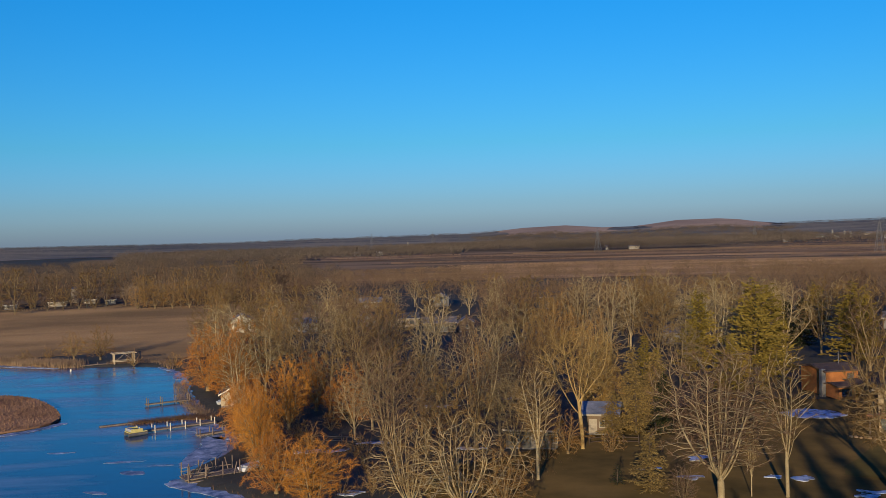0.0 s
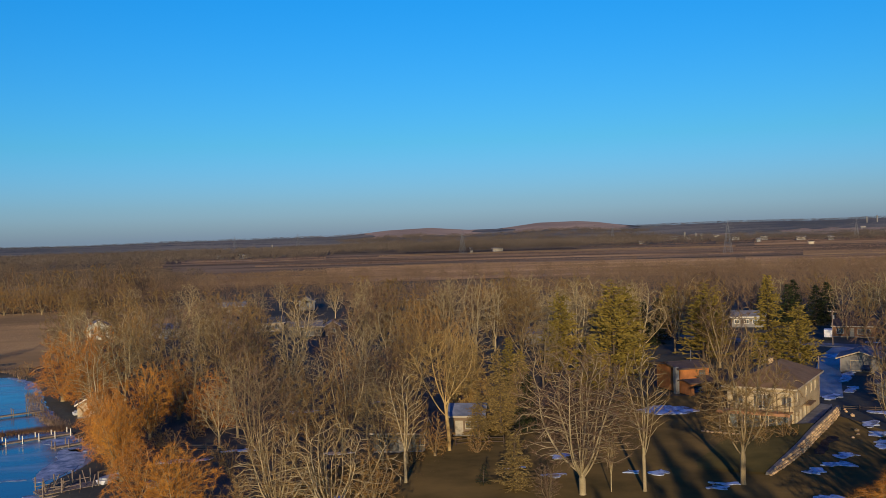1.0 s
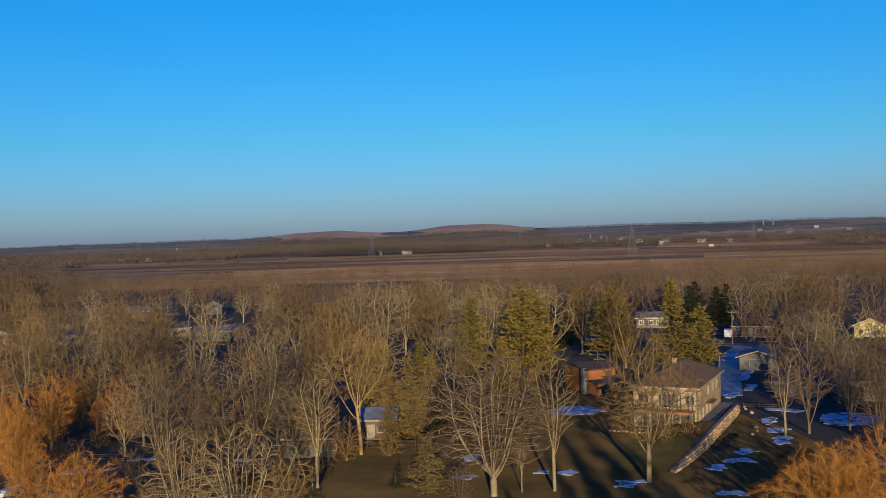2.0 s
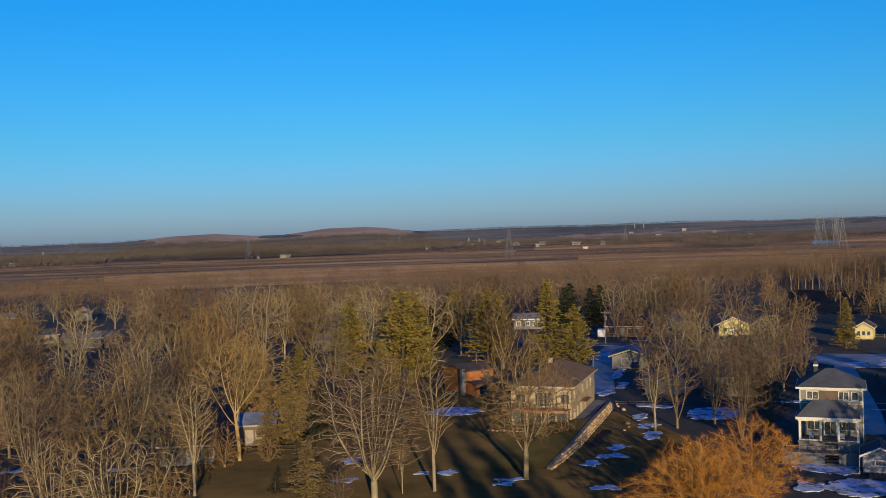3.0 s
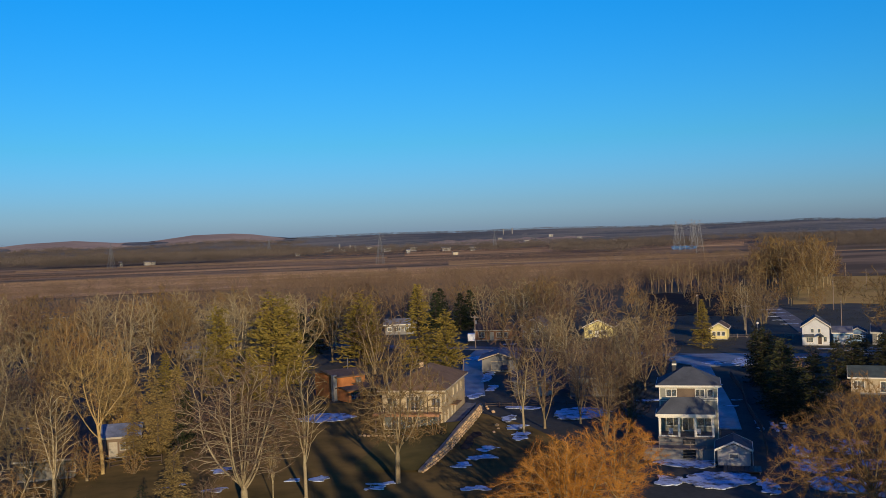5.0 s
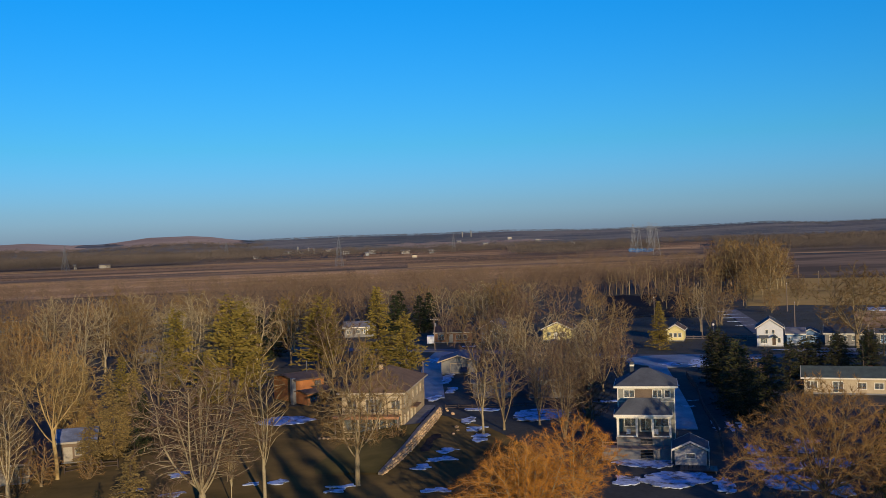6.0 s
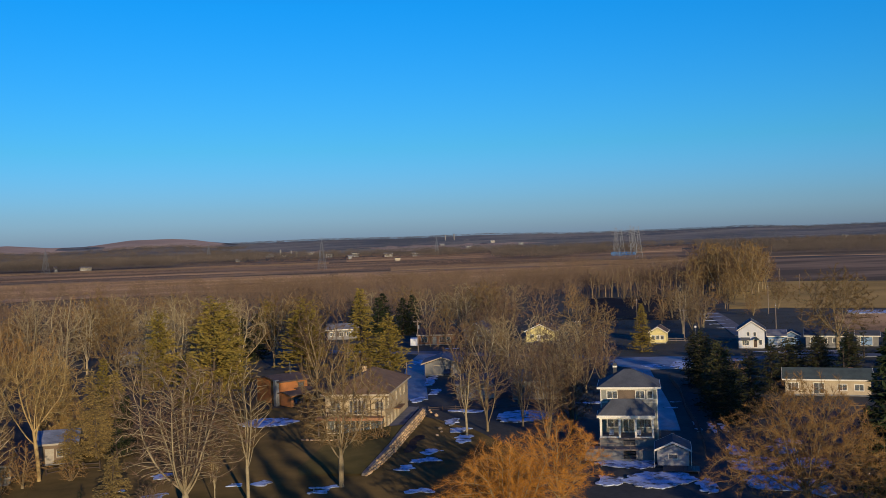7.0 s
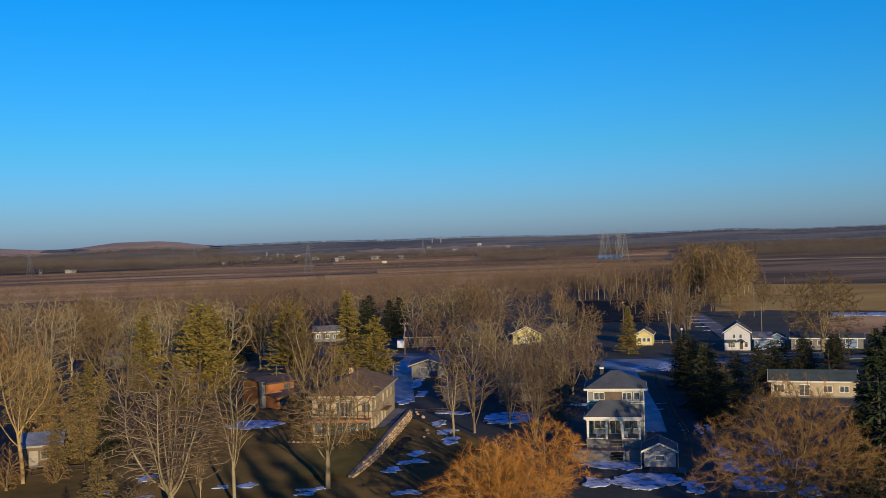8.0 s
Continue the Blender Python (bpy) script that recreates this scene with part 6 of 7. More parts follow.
LAWN_KEEP = [(16, 104), (62, 80), (96, 96), (108, 116), (112, 150), (92, 172), (66, 188), (44, 178), (30, 150), (20, 146), (10, 124)]


LINES.append(((180, 247), (172, 212), 5.5))
for hx, hy in ((180, 247), (-72, 354), (-50, 350), (-28, 357), (-15, 358), (-9, 352), (2, 338), (11, 334), (-1, 455), (45, 425), (57, 244), (62, 199), (94, 230), (102, 212), (48, 265), (58, 233), (105, 236), (209, 192), (228, 180), (215, 222)):
    LINES.append(((hx, hy), (hx * 0.66, hy * 0.66), 3.8) if 325 < hy < 400 else ((hx, hy), (hx * 0.74, hy * 0.74), 2.8) if hy > 325 else ((hx, hy), (hx * 0.86, hy * 0.86), 2.5))
LINES.append(((180, 247), (148, 203), 5.0))


def free(x, y, gap):
    if any((x - a) ** 2 + (y - b) ** 2 < r * r for a, b, r in CLEAR) or inside(x, y, LAWN_KEEP) or inside(x, y, LAKE):
        return False
    for (ax, ay), (bx, by), w in LINES:
        t = max(0, min(1, ((x - ax) * (bx - ax) + (y - ay) * (by - ay)) / ((bx - ax) ** 2 + (by - ay) ** 2)))
        if math.hypot(x - ax - t * (bx - ax), y - ay - t * (by - ay)) < w:
            return False
    return all((x - a) ** 2 + (y - b) ** 2 > gap * gap for a, b in TREE_SPOTS)


rv = random.Random(77)


def wood_lot(poly, count, gap, keys, heights, group="village trees"):
    xs, ys = [p[0] for p in poly], [p[1] for p in poly]
    made = tries = 0
    while made < count and tries < 6000:
        tries += 1
        x, y = rv.uniform(min(xs), max(xs)), rv.uniform(min(ys), max(ys))
        if inside(x, y, poly) and free(x, y, gap):
            h = rv.uniform(*heights)
            plant(rv.choice(keys), x, y, h, h * rv.uniform(0.62, 0.88), group=group)
            made += 1


wood_lot([(-30, 148), (-10, 136), (14, 150), (22, 190), (-30, 200), (-38, 175)], 20, 7.0, ["light", "light2", "light", "lightrust", "light3", "light3"], (10, 15))
wood_lot([(-56, 214), (-30, 196), (40, 190), (60, 320), (-80, 335), (-62, 250)], 60, 7.5, ["light", "light3", "light2", "light3", "light", "light3", "light2", "lightrust"], (12, 19))
wood_lot([(44, 190), (92, 200), (130, 330), (60, 330)], 30, 8.5, ["light", "light2", "light3", "light3", "light"], (14, 20.5))
wood_lot([(100, 160), (140, 160), (175, 205), (140, 230), (112, 190)], 18, 6.0, ["light2", "light", "light3"], (10, 14))
wood_lot([(150, 212), (188, 215), (196, 300), (150, 330)], 18, 8.0, ["light", "light2", "light3", "light"], (13, 18))
wood_lot([(-80, 340), (60, 330), (80, 460), (-110, 460)], 30, 8.0, ["far1", "far2", "light3", "far1"], (11, 16))
wood_lot([(230, 215), (330, 280), (330, 380), (240, 330)], 20, 9.0, ["light", "light2", "lightrust"], (8, 14))
# far woods, each belt one object of many small trees
def small_tree(seed, limbs, r, thick, length=0.22):
    """A little bare tree as arrays: a stem and a rounded crown of fine sprays."""
    rs = random.Random(seed)
    s = Sticks()
    s.twig(Vector((0, 0, -0.03)), Vector((rs.uniform(-.03, .03), rs.uniform(-.03, .03), 0.8)), 0.007)
    k = 0
    while k < limbs:
        q = Vector((rs.uniform(-1, 1), rs.uniform(-1, 1), rs.uniform(-1, 1)))
        if q.length > 1:
            continue
        k += 1
        p = Vector((q.x * r, q.y * r, 0.58 + q.z * 0.37))
        d = (Vector((q.x, q.y, 0.45 + rs.uniform(-0.5, 0.7))) + Vector((rs.uniform(-.6, .6), rs.uniform(-.6, .6), 0))).normalized()
        side = side_way(rs, d, 89, 91) * thick * rs.uniform(0.6, 1.3)
        at = len(s.v)
        s.v += [p - d * length * 0.5 + side, p - d * length * 0.5 - side, p + d * length * rs.uniform(0.4, 0.7)]
        s.f.append((at, at + 1, at + 2))
    return np.array([tuple(c) for c in s.v]), np.array(s.f)


def woods(name, spots, heights, templates, material, label, zs=None, seed=1):
    rg = np.random.default_rng(seed)
    co, tr, base = [], [], 0
    for k, (x, y) in enumerate(spots):
        v, f = templates[rg.integers(len(templates))]
        h = rg.uniform(*heights)
        a = rg.uniform(0, 6.28)
        c, s = math.cos(a) * h, math.sin(a) * h
        z = zs[k] if zs is not None else 0
        co.append(np.stack([x + v[:, 0] * c - v[:, 1] * s, y + v[:, 0] * s + v[:, 1] * c, z + v[:, 2] * h], -1))
        tr.append(f + base)
        base += len(v)
    ob = new(name, tri_mesh(name, np.concatenate(co), np.concatenate(tr), material))
    return tagged(ob, label, "woods", "", "stuff")


def scatter(a0, a1, r0, r1, count, seed, keep=None):
    rg = np.random.default_rng(seed)
    out = []
    while len(out) < count:
        a = math.radians(rg.uniform(a0, a1))
        r = math.sqrt(rg.uniform(r0 * r0, r1 * r1))
        x, y = -math.sin(a) * r, math.cos(a) * r
        n = noise.noise((x * 0.006, y * 0.006, seed))
        if n > -0.28 and (keep is None or keep(x, y)):
            out.append((x, y))
    return out


NEARW = [small_tree(100 + k, 64, 0.4, 0.0066, 0.16) for k in range(5)]
MIDW = [small_tree(200 + k, 56, 0.5, 0.013, 0.13) for k in range(4)]
FARW = [small_tree(300 + k, 15, 0.85, 0.05, 0.24) for k in range(4)]
woods("woods", scatter(-38, -2, 380, 680, 1500, 3), (10, 15), NEARW, WOODS, "brown leafless woods behind the village", seed=3)
woods("woods", scatter(-2, 13, 470, 690, 420, 4), (10, 15), NEARW, WOODS, "brown leafless woods behind the village", seed=4)
woods("woods", scatter(-47, -38, 505, 640, 260, 5), (12, 18), NEARW, WOODS, "brown leafless woods behind the ploughed field", seed=5)
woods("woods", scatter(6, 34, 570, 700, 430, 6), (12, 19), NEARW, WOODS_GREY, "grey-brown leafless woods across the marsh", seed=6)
# lighter woods tone puts sunlight into this thicket's colour
woods("woods", scatter(11.5, 17.5, 520, 560, 70, 16), (11, 16), NEARW, WOODS_LIT, "sunlit tan thicket at the marsh edge", seed=16)
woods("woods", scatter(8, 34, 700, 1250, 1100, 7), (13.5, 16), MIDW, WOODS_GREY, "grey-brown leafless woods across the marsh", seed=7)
woods("woods", scatter(-1, 18, 1340, 2300, 1500, 8), (13.5, 15.5), FARW, WOODS_DIST, "distant grey leafless woods", seed=8)
woods("woods", scatter(-20, 2, 1650, 2300, 1700, 9), (13.5, 15.5), FARW, WOODS_DIST, "distant grey leafless woods", seed=9)
woods("woods", scatter(-15.5, -5.2, 1500, 1640, 420, 19), (14, 20), MIDW, WOODS_DIST, "row of bare trees behind the far fields", seed=19)
woods("woods", scatter(-46, -20, 1950, 2700, 900, 10), (8, 14), FARW, WOODS_DIST, "scattered distant woods", seed=10)
woods("woods", scatter(-66, -45, 1200, 1520, 900, 11), (11, 15), MIDW, WOODS_DIST, "distant grey leafless woods", seed=11)
woods("woods", scatter(-66, -45, 1520, 2350, 1900, 28), (11, 15), FARW, WOODS_DIST, "distant grey leafless woods", seed=28)
woods("woods", scatter(-46, -36, 640, 1050, 420, 12), (5, 12), NEARW, WOODS, "bare thickets between the fields", seed=12)
woods("shrubs", scatter(-44, -16, 720, 1600, 900, 13, lambda x, y: noise.noise((x * 0.004, y * 0.012, 5)) > 0.08), (1.5, 5.0), MIDW, WOODS, "rows of brown scrub in the fields", seed=13)
woods("woods", scatter(-41.8, -33.5, 1350, 1980, 800, 25, lambda x, y: noise.noise((x * 0.004, y * 0.008, 7)) > -0.1), (8, 14), FARW, WOODS_DIST, "grey thickets beyond the fields", seed=25)
woods("woods", scatter(-33, -17.5, 1660, 2300, 700, 26, lambda x, y: noise.noise((x * 0.003, y * 0.01, 2)) > 0.05), (7, 13), FARW, WOODS_DIST, "hedges and copses between far fields", seed=26)


def ridge_spots(a0, a1, r0, r1, count, seed):
    def ragged(x, y):
        az = math.degrees(math.atan2(-x, y)) + 2.2 * noise.noise((x * 0.003, y * 0.003, 9))
        return a0 + 1.2 < az < a1 - 1.2
    sp = scatter(a0, a1, r0, r1, count, seed, ragged)
    x, y = np.array([p[0] for p in sp]), np.array([p[1] for p in sp])
    return sp, land_height(x, y) - 0.5


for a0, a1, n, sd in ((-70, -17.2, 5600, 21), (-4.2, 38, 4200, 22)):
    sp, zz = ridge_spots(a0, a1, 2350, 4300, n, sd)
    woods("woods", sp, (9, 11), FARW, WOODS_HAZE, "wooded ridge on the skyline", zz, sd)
sp, zz = ridge_spots(-21, -0.5, 2320, 3250, 2700, 24)
woods("woods", sp, (10, 15), FARW, WOODS_DIST, "scattered trees below a bare tan hill", zz, 24)


# reeds along the lake
def reed_bed(spots, heights, material, label, seed, lean=0.18, r=0.09):
    rg = random.Random(seed)
    s = Sticks()
    for x, y in spots:
        p = Vector((x, y, -0.45))
        s.twig(p, p + Vector((rg.uniform(-lean, lean), rg.uniform(-lean, lean), 1)) * rg.uniform(*heights), r)
    ob = new("reeds", s.mesh("reeds", material))
    return tagged(ob, label, "reeds", "", "stuff")


rr = random.Random(9)
def along(poly, width, count):
    out = []
    for _ in range(count):
        k = rr.randrange(len(poly) - 1)
        (x1, y1), (x2, y2) = poly[k], poly[k + 1]
        t = rr.random()
        out.append((x1 + (x2 - x1) * t + rr.uniform(-1, 1) * width, y1 + (y2 - y1) * t + rr.uniform(-1, 1) * width))
    return out


REEDPALE = soft_mat("pale_reeds", (0.30, 0.20, 0.11), (0.46, 0.32, 0.18), (0, 0.2, 0.2), (0, -0.5, 0.5), 0.5, 0.15)
reed_bed(along([(-150, 296), (-126, 284), (-112, 277), (-101, 272)], 3.2, 4200), (1.3, 2.3), REEDPALE, "tan cattail reeds along the far shore", 1)
reed_bed(along([(-92, 275), (-78, 276), (-70, 262)], 2.5, 1200), (0.8, 1.7), REED, "tan cattail reeds along the far shore", 2)
reed_bed(along([(-63, 236), (-56, 212), (-49, 196), (-44, 188)], 1.6, 1500), (0.4, 1.0), REED, "dry reeds along the near shore", 3, 0.3, 0.04)
reed_bed(along([(-58, 183.5), (-50, 188), (-45, 187)], 1.5, 1800), (0.4, 1.0), LITTER, "brown reeds beside the docks", 7, 0.3, 0.04)
ISLE = soft_mat("island_growth", (0.22, 0.125, 0.075), (0.34, 0.20, 0.12), (0, 0.1, 0.1), (0, -0.4, 0.8), 0.3, 0.12)
slab("island_grass", ISLAND, 0.0, ISLE, "rust-brown growth over the low island", 0.3, "grass")


def tufts(name, spots, heights, width, material, label, seed, rolling=False):
    """Clumps of standing dry grass, one blade-shaped spray each."""
    rg = np.random.default_rng(seed)
    xy = np.array(spots)
    n = len(xy)
    a, h = rg.uniform(0, 6.28, n), rg.uniform(*heights, n)
    w, lean = width * rg.uniform(0.5, 1.3, n), rg.uniform(-0.5, 0.5, (n, 2))
    z = land_height(xy[:, 0], xy[:, 1]) + 1.0 if rolling else np.full(n, 0.05)
    p = np.stack([xy[:, 0] + np.cos(a) * w, xy[:, 1] + np.sin(a) * w, z], -1)
    q = np.stack([xy[:, 0] - np.cos(a) * w, xy[:, 1] - np.sin(a) * w, z], -1)
    t = np.stack([xy[:, 0] + lean[:, 0] * h, xy[:, 1] + lean[:, 1] * h, z + h], -1)
    ob = new(name, tri_mesh(name, np.stack([p, q, t], 1).reshape(-1, 3), np.arange(3 * n).reshape(-1, 3), material))
    return tagged(ob, label, "dry grass", "", "stuff")


GRASS = soft_mat("standing_dry_grass", (0.17, 0.108, 0.065), (0.44, 0.29, 0.165), (12, 0.0022, 0.022), (0, -0.42, 0.9), 0.15, 0.08, 0.13)
GRASS_MARSH = soft_mat("marsh_dry_grass", (0.21, 0.145, 0.09), (0.41, 0.27, 0.155), (-12, 0.008, 0.018), (0, -0.42, 0.9), 0.15, 0.08, 0.16)
GRASS_RUST = soft_mat("rusty_dry_grass", (0.10, 0.068, 0.054), (0.29, 0.19, 0.135), (14, 0.0018, 0.016), (0, -0.42, 0.9), 0.15, 0.08, 0.1)


def plain(a0, a1, r0, r1, count, seed, patch=0.004, keep=-0.15):
    """Spots spread over a stretch of land, thicker in long patches and thinning out at the edges."""
    rg = np.random.default_rng(seed)
    out = []
    while len(out) < count:
        f, g = rg.uniform(0, 1), rg.uniform(0, 1)
        a, r = math.radians(a0 + (a1 - a0) * f), math.sqrt(r0 * r0 + (r1 * r1 - r0 * r0) * g)
        x, y = -math.sin(a) * r, math.cos(a) * r
        fade = min(1.0, 6 * min(f, 1 - f), 4 * min(g, 1 - g)) - 1
        if noise.noise((x * patch, y * patch * 4, seed)) + fade * 0.6 + rg.uniform(-0.25, 0.25) > keep:
            out.append((x, y))
    return out


tufts("dry_grass", plain(2, 36, 318, 560, 40000, 31, 0.02, -0.3), (0.2, 0.5), 0.2, GRASS_MARSH, "tan dry grass standing on the marsh", 31)
tufts("dry_grass", plain(-47, 8, 670, 1040, 42000, 32), (0.25, 0.6), 0.45, GRASS, "tan stubble standing on the fields", 32)
tufts("dry_grass", plain(-47, 6, 1000, 1520, 34000, 33), (0.3, 0.7), 0.7, GRASS_RUST, "rust-brown dry growth on the tilled fields", 33)
tufts("dry_grass", plain(-47, -16, 1480, 2350, 14000, 34), (0.6, 1.8), 0.9, GRASS_RUST, "brown dry grass on the far plain", 34)
tufts("dry_grass", plain(-67, -46, 420, 640, 12000, 35), (0.15, 0.35), 0.12, GRASS, "short tan stubble on the olive field", 35)
tufts("dry_grass", np.array([p for p in plain(15, 36, 165, 260, 30000, 36, 0.05, -0.6) if inside(p[0], p[1], ISLAND)]), (0.12, 0.3), 0.14, ISLE, "rusty brown grass on the low island", 36)
reed_bed([p for p in ((rr.uniform(-240, -90), rr.uniform(285, 480)) for _ in range(3000)) if not inside(*p, LAKE)], (0.4, 0.9), REED, "dry grass on the marsh", 5, 0.4, 0.06)
tall_grass = [p for p in ((rr.uniform(-40, 120), rr.uniform(112, 200)) for _ in range(9000)) if free(p[0], p[1], 0) and not inside(*p, LAWN_KEEP)]
reed_bed(tall_grass, (0.5, 0.95), LITTER, "brown weeds and leaf litter under the trees", 6, 0.6, 0.05)

YARD = soft_mat("rough_winter_grass", (0.050, 0.054, 0.034), (0.12, 0.102, 0.060), (30, 0.05, 0.09), (0, -0.3, 1.0), 0.2, 0.2)
yard = [p for p in ((rr.uniform(100, 300), rr.uniform(100, 330)) for _ in range(26000)) if free(p[0], p[1], 0) and p[1] > 330 - p[0] * 1.25]
tufts("dry_grass", yard, (0.12, 0.4), 0.14, YARD, "rough winter grass between the village yards", 41)
# docks and things at the shore
def pier(x0, y0, x1, y1, width, label, material=DECKWOOD, posts=4, z=0.05, post_h=1.3, planks=14, post_mat=None, name="dock"):
    L = math.hypot(x1 - x0, y1 - y0)
    ob = thing(name, x0, y0, -0.45, math.degrees(math.atan2(y1 - y0, x1 - x0)), label, "dock")
    step = L / planks
    bm = bmesh.new()
    add_box(bm, 0, step * 0.9, -width / 2, width / 2, z + 0.38, z + 0.45)
    me = bpy.data.meshes.new("plank")
    bm.to_mesh(me)
    bm.free()
    me.materials.append(material)
    for k in range(planks):
        part("plank", me, material, ob, at=pose(k * step, 0, 0))
    for s in (-1, 1):
        box("beam", (0, s * width * 0.4 - 0.06, z + 0.2), (L, s * width * 0.4 + 0.06, z + 0.375), POLEWOOD, ob)
    for k in range(posts):
        for s in (-1, 1):
            u = L * (k + 0.15) / max(1, posts - 0.7)
            bar("post", (u, s * (width / 2 + 0.09), -0.7), (u, s * (width / 2 + 0.09), z + 0.4 + post_h), 0.09, post_mat or POLEWOOD, ob)
    return ob


pier(-61.5, 203.0, -53.5, 208.0, 1.1, "narrow grey wooden dock with thin posts", posts=4, post_h=1.2)
pier(-63.5, 181.5, -55.0, 186.5, 0.9, "low brown boom dock lying on the ice", posts=2, post_h=0.05, z=-0.25)
pier(-54.5, 173.8, -42.5, 182.0, 1.5, "pale dock with white-capped posts", posts=6, post_h=0.9, post_mat=TRIM)
pier(-42.8, 169.5, -38.5, 172.5, 1.2, "low grey dock frame with thin posts", posts=3, post_h=1.0)
near = pier(-37.2, 138.6, -30.2, 142.8, 3.0, "weathered timber deck with leaning posts", posts=4, post_h=1.9, planks=16, name="deck")
for k in range(1):
    box("rail", (0.2, 1.52, 1.0 + k * 0.35), (7.6, 1.58, 1.1 + k * 0.35), DECKWOOD, near)
box("step", (0.5, -2.2, 0.1), (7.0, -1.6, 0.25), DECKWOOD, near)
bar("prop", (2.2, 0.4, 0.5), (3.4, 1.0, 2.3), 0.06, POLEWOOD, near)
bar("prop", (5.0, 0.9, 0.5), (4.1, -0.4, 2.2), 0.06, POLEWOOD, near)
rd = random.Random(12)
for k in range(9):
    u, v = rd.uniform(0.4, 7.4), rd.uniform(-1.9, 1.4)
    bar("leaning_post", (u, v, -0.2), (u + rd.uniform(-0.7, 0.7), v + rd.uniform(-0.5, 0.5), rd.uniform(1.2, 2.6)), 0.07, POLEWOOD, near)
for k in range(7):
    u, v, a = rd.uniform(0.2, 5.0), rd.uniform(-1.8, 1.0), rd.uniform(-0.6, 0.6)
    L = rd.uniform(1.6, 3.2)
    bar("loose_board", (u, v, 0.56 + 0.07 * k), (u + L, v + L * a, 0.6 + 0.07 * k + rd.uniform(0, 0.3)), 0.06, DECKWOOD, near)


def boat(x, y, rz, L, hull, label, z=-0.4, deckm=CANVAS):
    ob = thing("boat", x, y, z, rz, label, "boat")
    v, f = [], []
    rows = [(-L / 2, 0.85, 0.55), (-L / 4, 1.0, 0.55), (L / 6, 0.95, 0.6), (L / 3, 0.6, 0.68), (L / 2, 0.06, 0.8)]
    for a, w, h in rows:
        v += [(a, -w * 0.55, 0), (a, w * 0.55, 0), (a, w, h), (a, -w, h)]
    for i in range(len(rows) - 1):
        for k in range(4):
            f.append((i * 4 + k, i * 4 + (k + 1) % 4, i * 4 + 4 + (k + 1) % 4, i * 4 + 4 + k))
    f += [(3, 2, 1, 0), (16, 17, 18, 19)]
    part("hull", mesh_of("hull", v, f, hull), hull, ob)
    bm = bmesh.new()
    add_box(bm, -L * 0.42, L * 0.2, -0.78, 0.78, 0.56, 0.8)
    bmesh.ops.bevel(bm, geom=bm.edges[:], offset=0.1, segments=2, affect="EDGES")
    part("cover", bm, deckm, ob)
    return ob


pont = thing("pontoon_boat", -54.2, 173.0, -0.4, 40, "small yellow pontoon boat frozen beside the dock", "boat")
for s in (-0.9, 0.9):
    bar("float", (-1.7, s, 0.3), (1.7, s, 0.3), 0.3, STEEL, pont, sides=10)
box("platform", (-1.6, -1.15, 0.6), (1.6, 1.15, 0.75), YELLOWBOAT, pont, bevel=0.03)
for s in (-1.15, 1.11):
    box("fence_panel", (-1.4, s, 0.75), (0.8, s + 0.04, 1.25), YELLOWBOAT, pont)
box("seat", (-1.4, -0.9, 0.76), (-0.7, 0.9, 1.25), CANVAS, pont, bevel=0.06)
boat(-28.5, 143.5, 60, 4.2, CARWHITE, "white rowing boat turned over on the shore", -0.05)
boat(-21.0, 138.8, 20, 3.8, CANVAS, "pale covered rowing boat on the grass", -0.05)
boat(-44.5, 201.5, 30, 4.0, CARWHITE, "white rowing boat laid up by the boathouse", -0.05)
lift = thing("boat_lift", -88.5, 274.0, -0.3, 25, "pale timber boat lift with a flat top frame", "boat lift")
for sx in (-2.6, 2.6):
    for sy in (-1.4, 1.4):
        box("post", (sx - 0.13, sy - 0.13, -0.4), (sx + 0.13, sy + 0.13, 2.99), TANTRIM, lift)
for sy in (-1.4, 1.4):
    box("top_beam", (-3.3, sy - 0.1, 3.0), (3.3, sy + 0.1, 3.2), TANTRIM, lift)
    box("low_beam", (-3.0, sy - 0.1, 0.9), (3.0, sy + 0.1, 1.08), TANTRIM, lift)
for sx in (-3, -1.5, 0, 1.5, 3):
    box("cross_beam", (sx - 0.08, -1.6, 3.21), (sx + 0.08, 1.6, 3.32), TANTRIM, lift)
for sx, sy in ((-2.6, -1.4), (2.6, 1.4)):
    bar("brace", (sx, sy, 0.8), (0, sy, 3.0), 0.06, TANTRIM, lift)
pier(-100, 271.5, -91, 275.0, 1.4, "brown wooden walk through the reeds", posts=3, post_h=0.4)
buoy = thing("buoy", -99.0, 263.0, -0.45, 0, "small white marker buoy in the ice", "buoy")
bar("float", (0, 0, 0), (0, 0, 0.6), 0.28, TRIM, buoy, sides=10, r2=0.2)

# stone retaining wall beside the tan house
wall_line = [(58.9, 123.3, 0.4), (62.2, 126.6, 0.95), (68.7, 133.9, 1.5), (75.6, 142.6, 1.8), (84.9, 154.3, 1.7), (90.0, 161.2, 1.2)]
rw = thing("retaining_wall", 0, 0, 0, 0, "sloping retaining wall of rough tan field stones", "wall")
bm = bmesh.new()
ring = []
for i, (x, y, h) in enumerate(wall_line):
    (x1, y1, _), (x2, y2, _) = wall_line[max(0, i - 1)], wall_line[min(len(wall_line) - 1, i + 1)]
    L = math.hypot(x2 - x1, y2 - y1)
    nx_, ny_ = (y2 - y1) / L, -(x2 - x1) / L
    ring.append([bm.verts.new(c) for c in ((x + nx_ * 0.1, y + ny_ * 0.1, -0.2), (x - nx_ * 0.1, y - ny_ * 0.1, h), (x - nx_ * 0.6, y - ny_ * 0.6, h), (x - nx_ * 0.7, y - ny_ * 0.7, -0.2))])
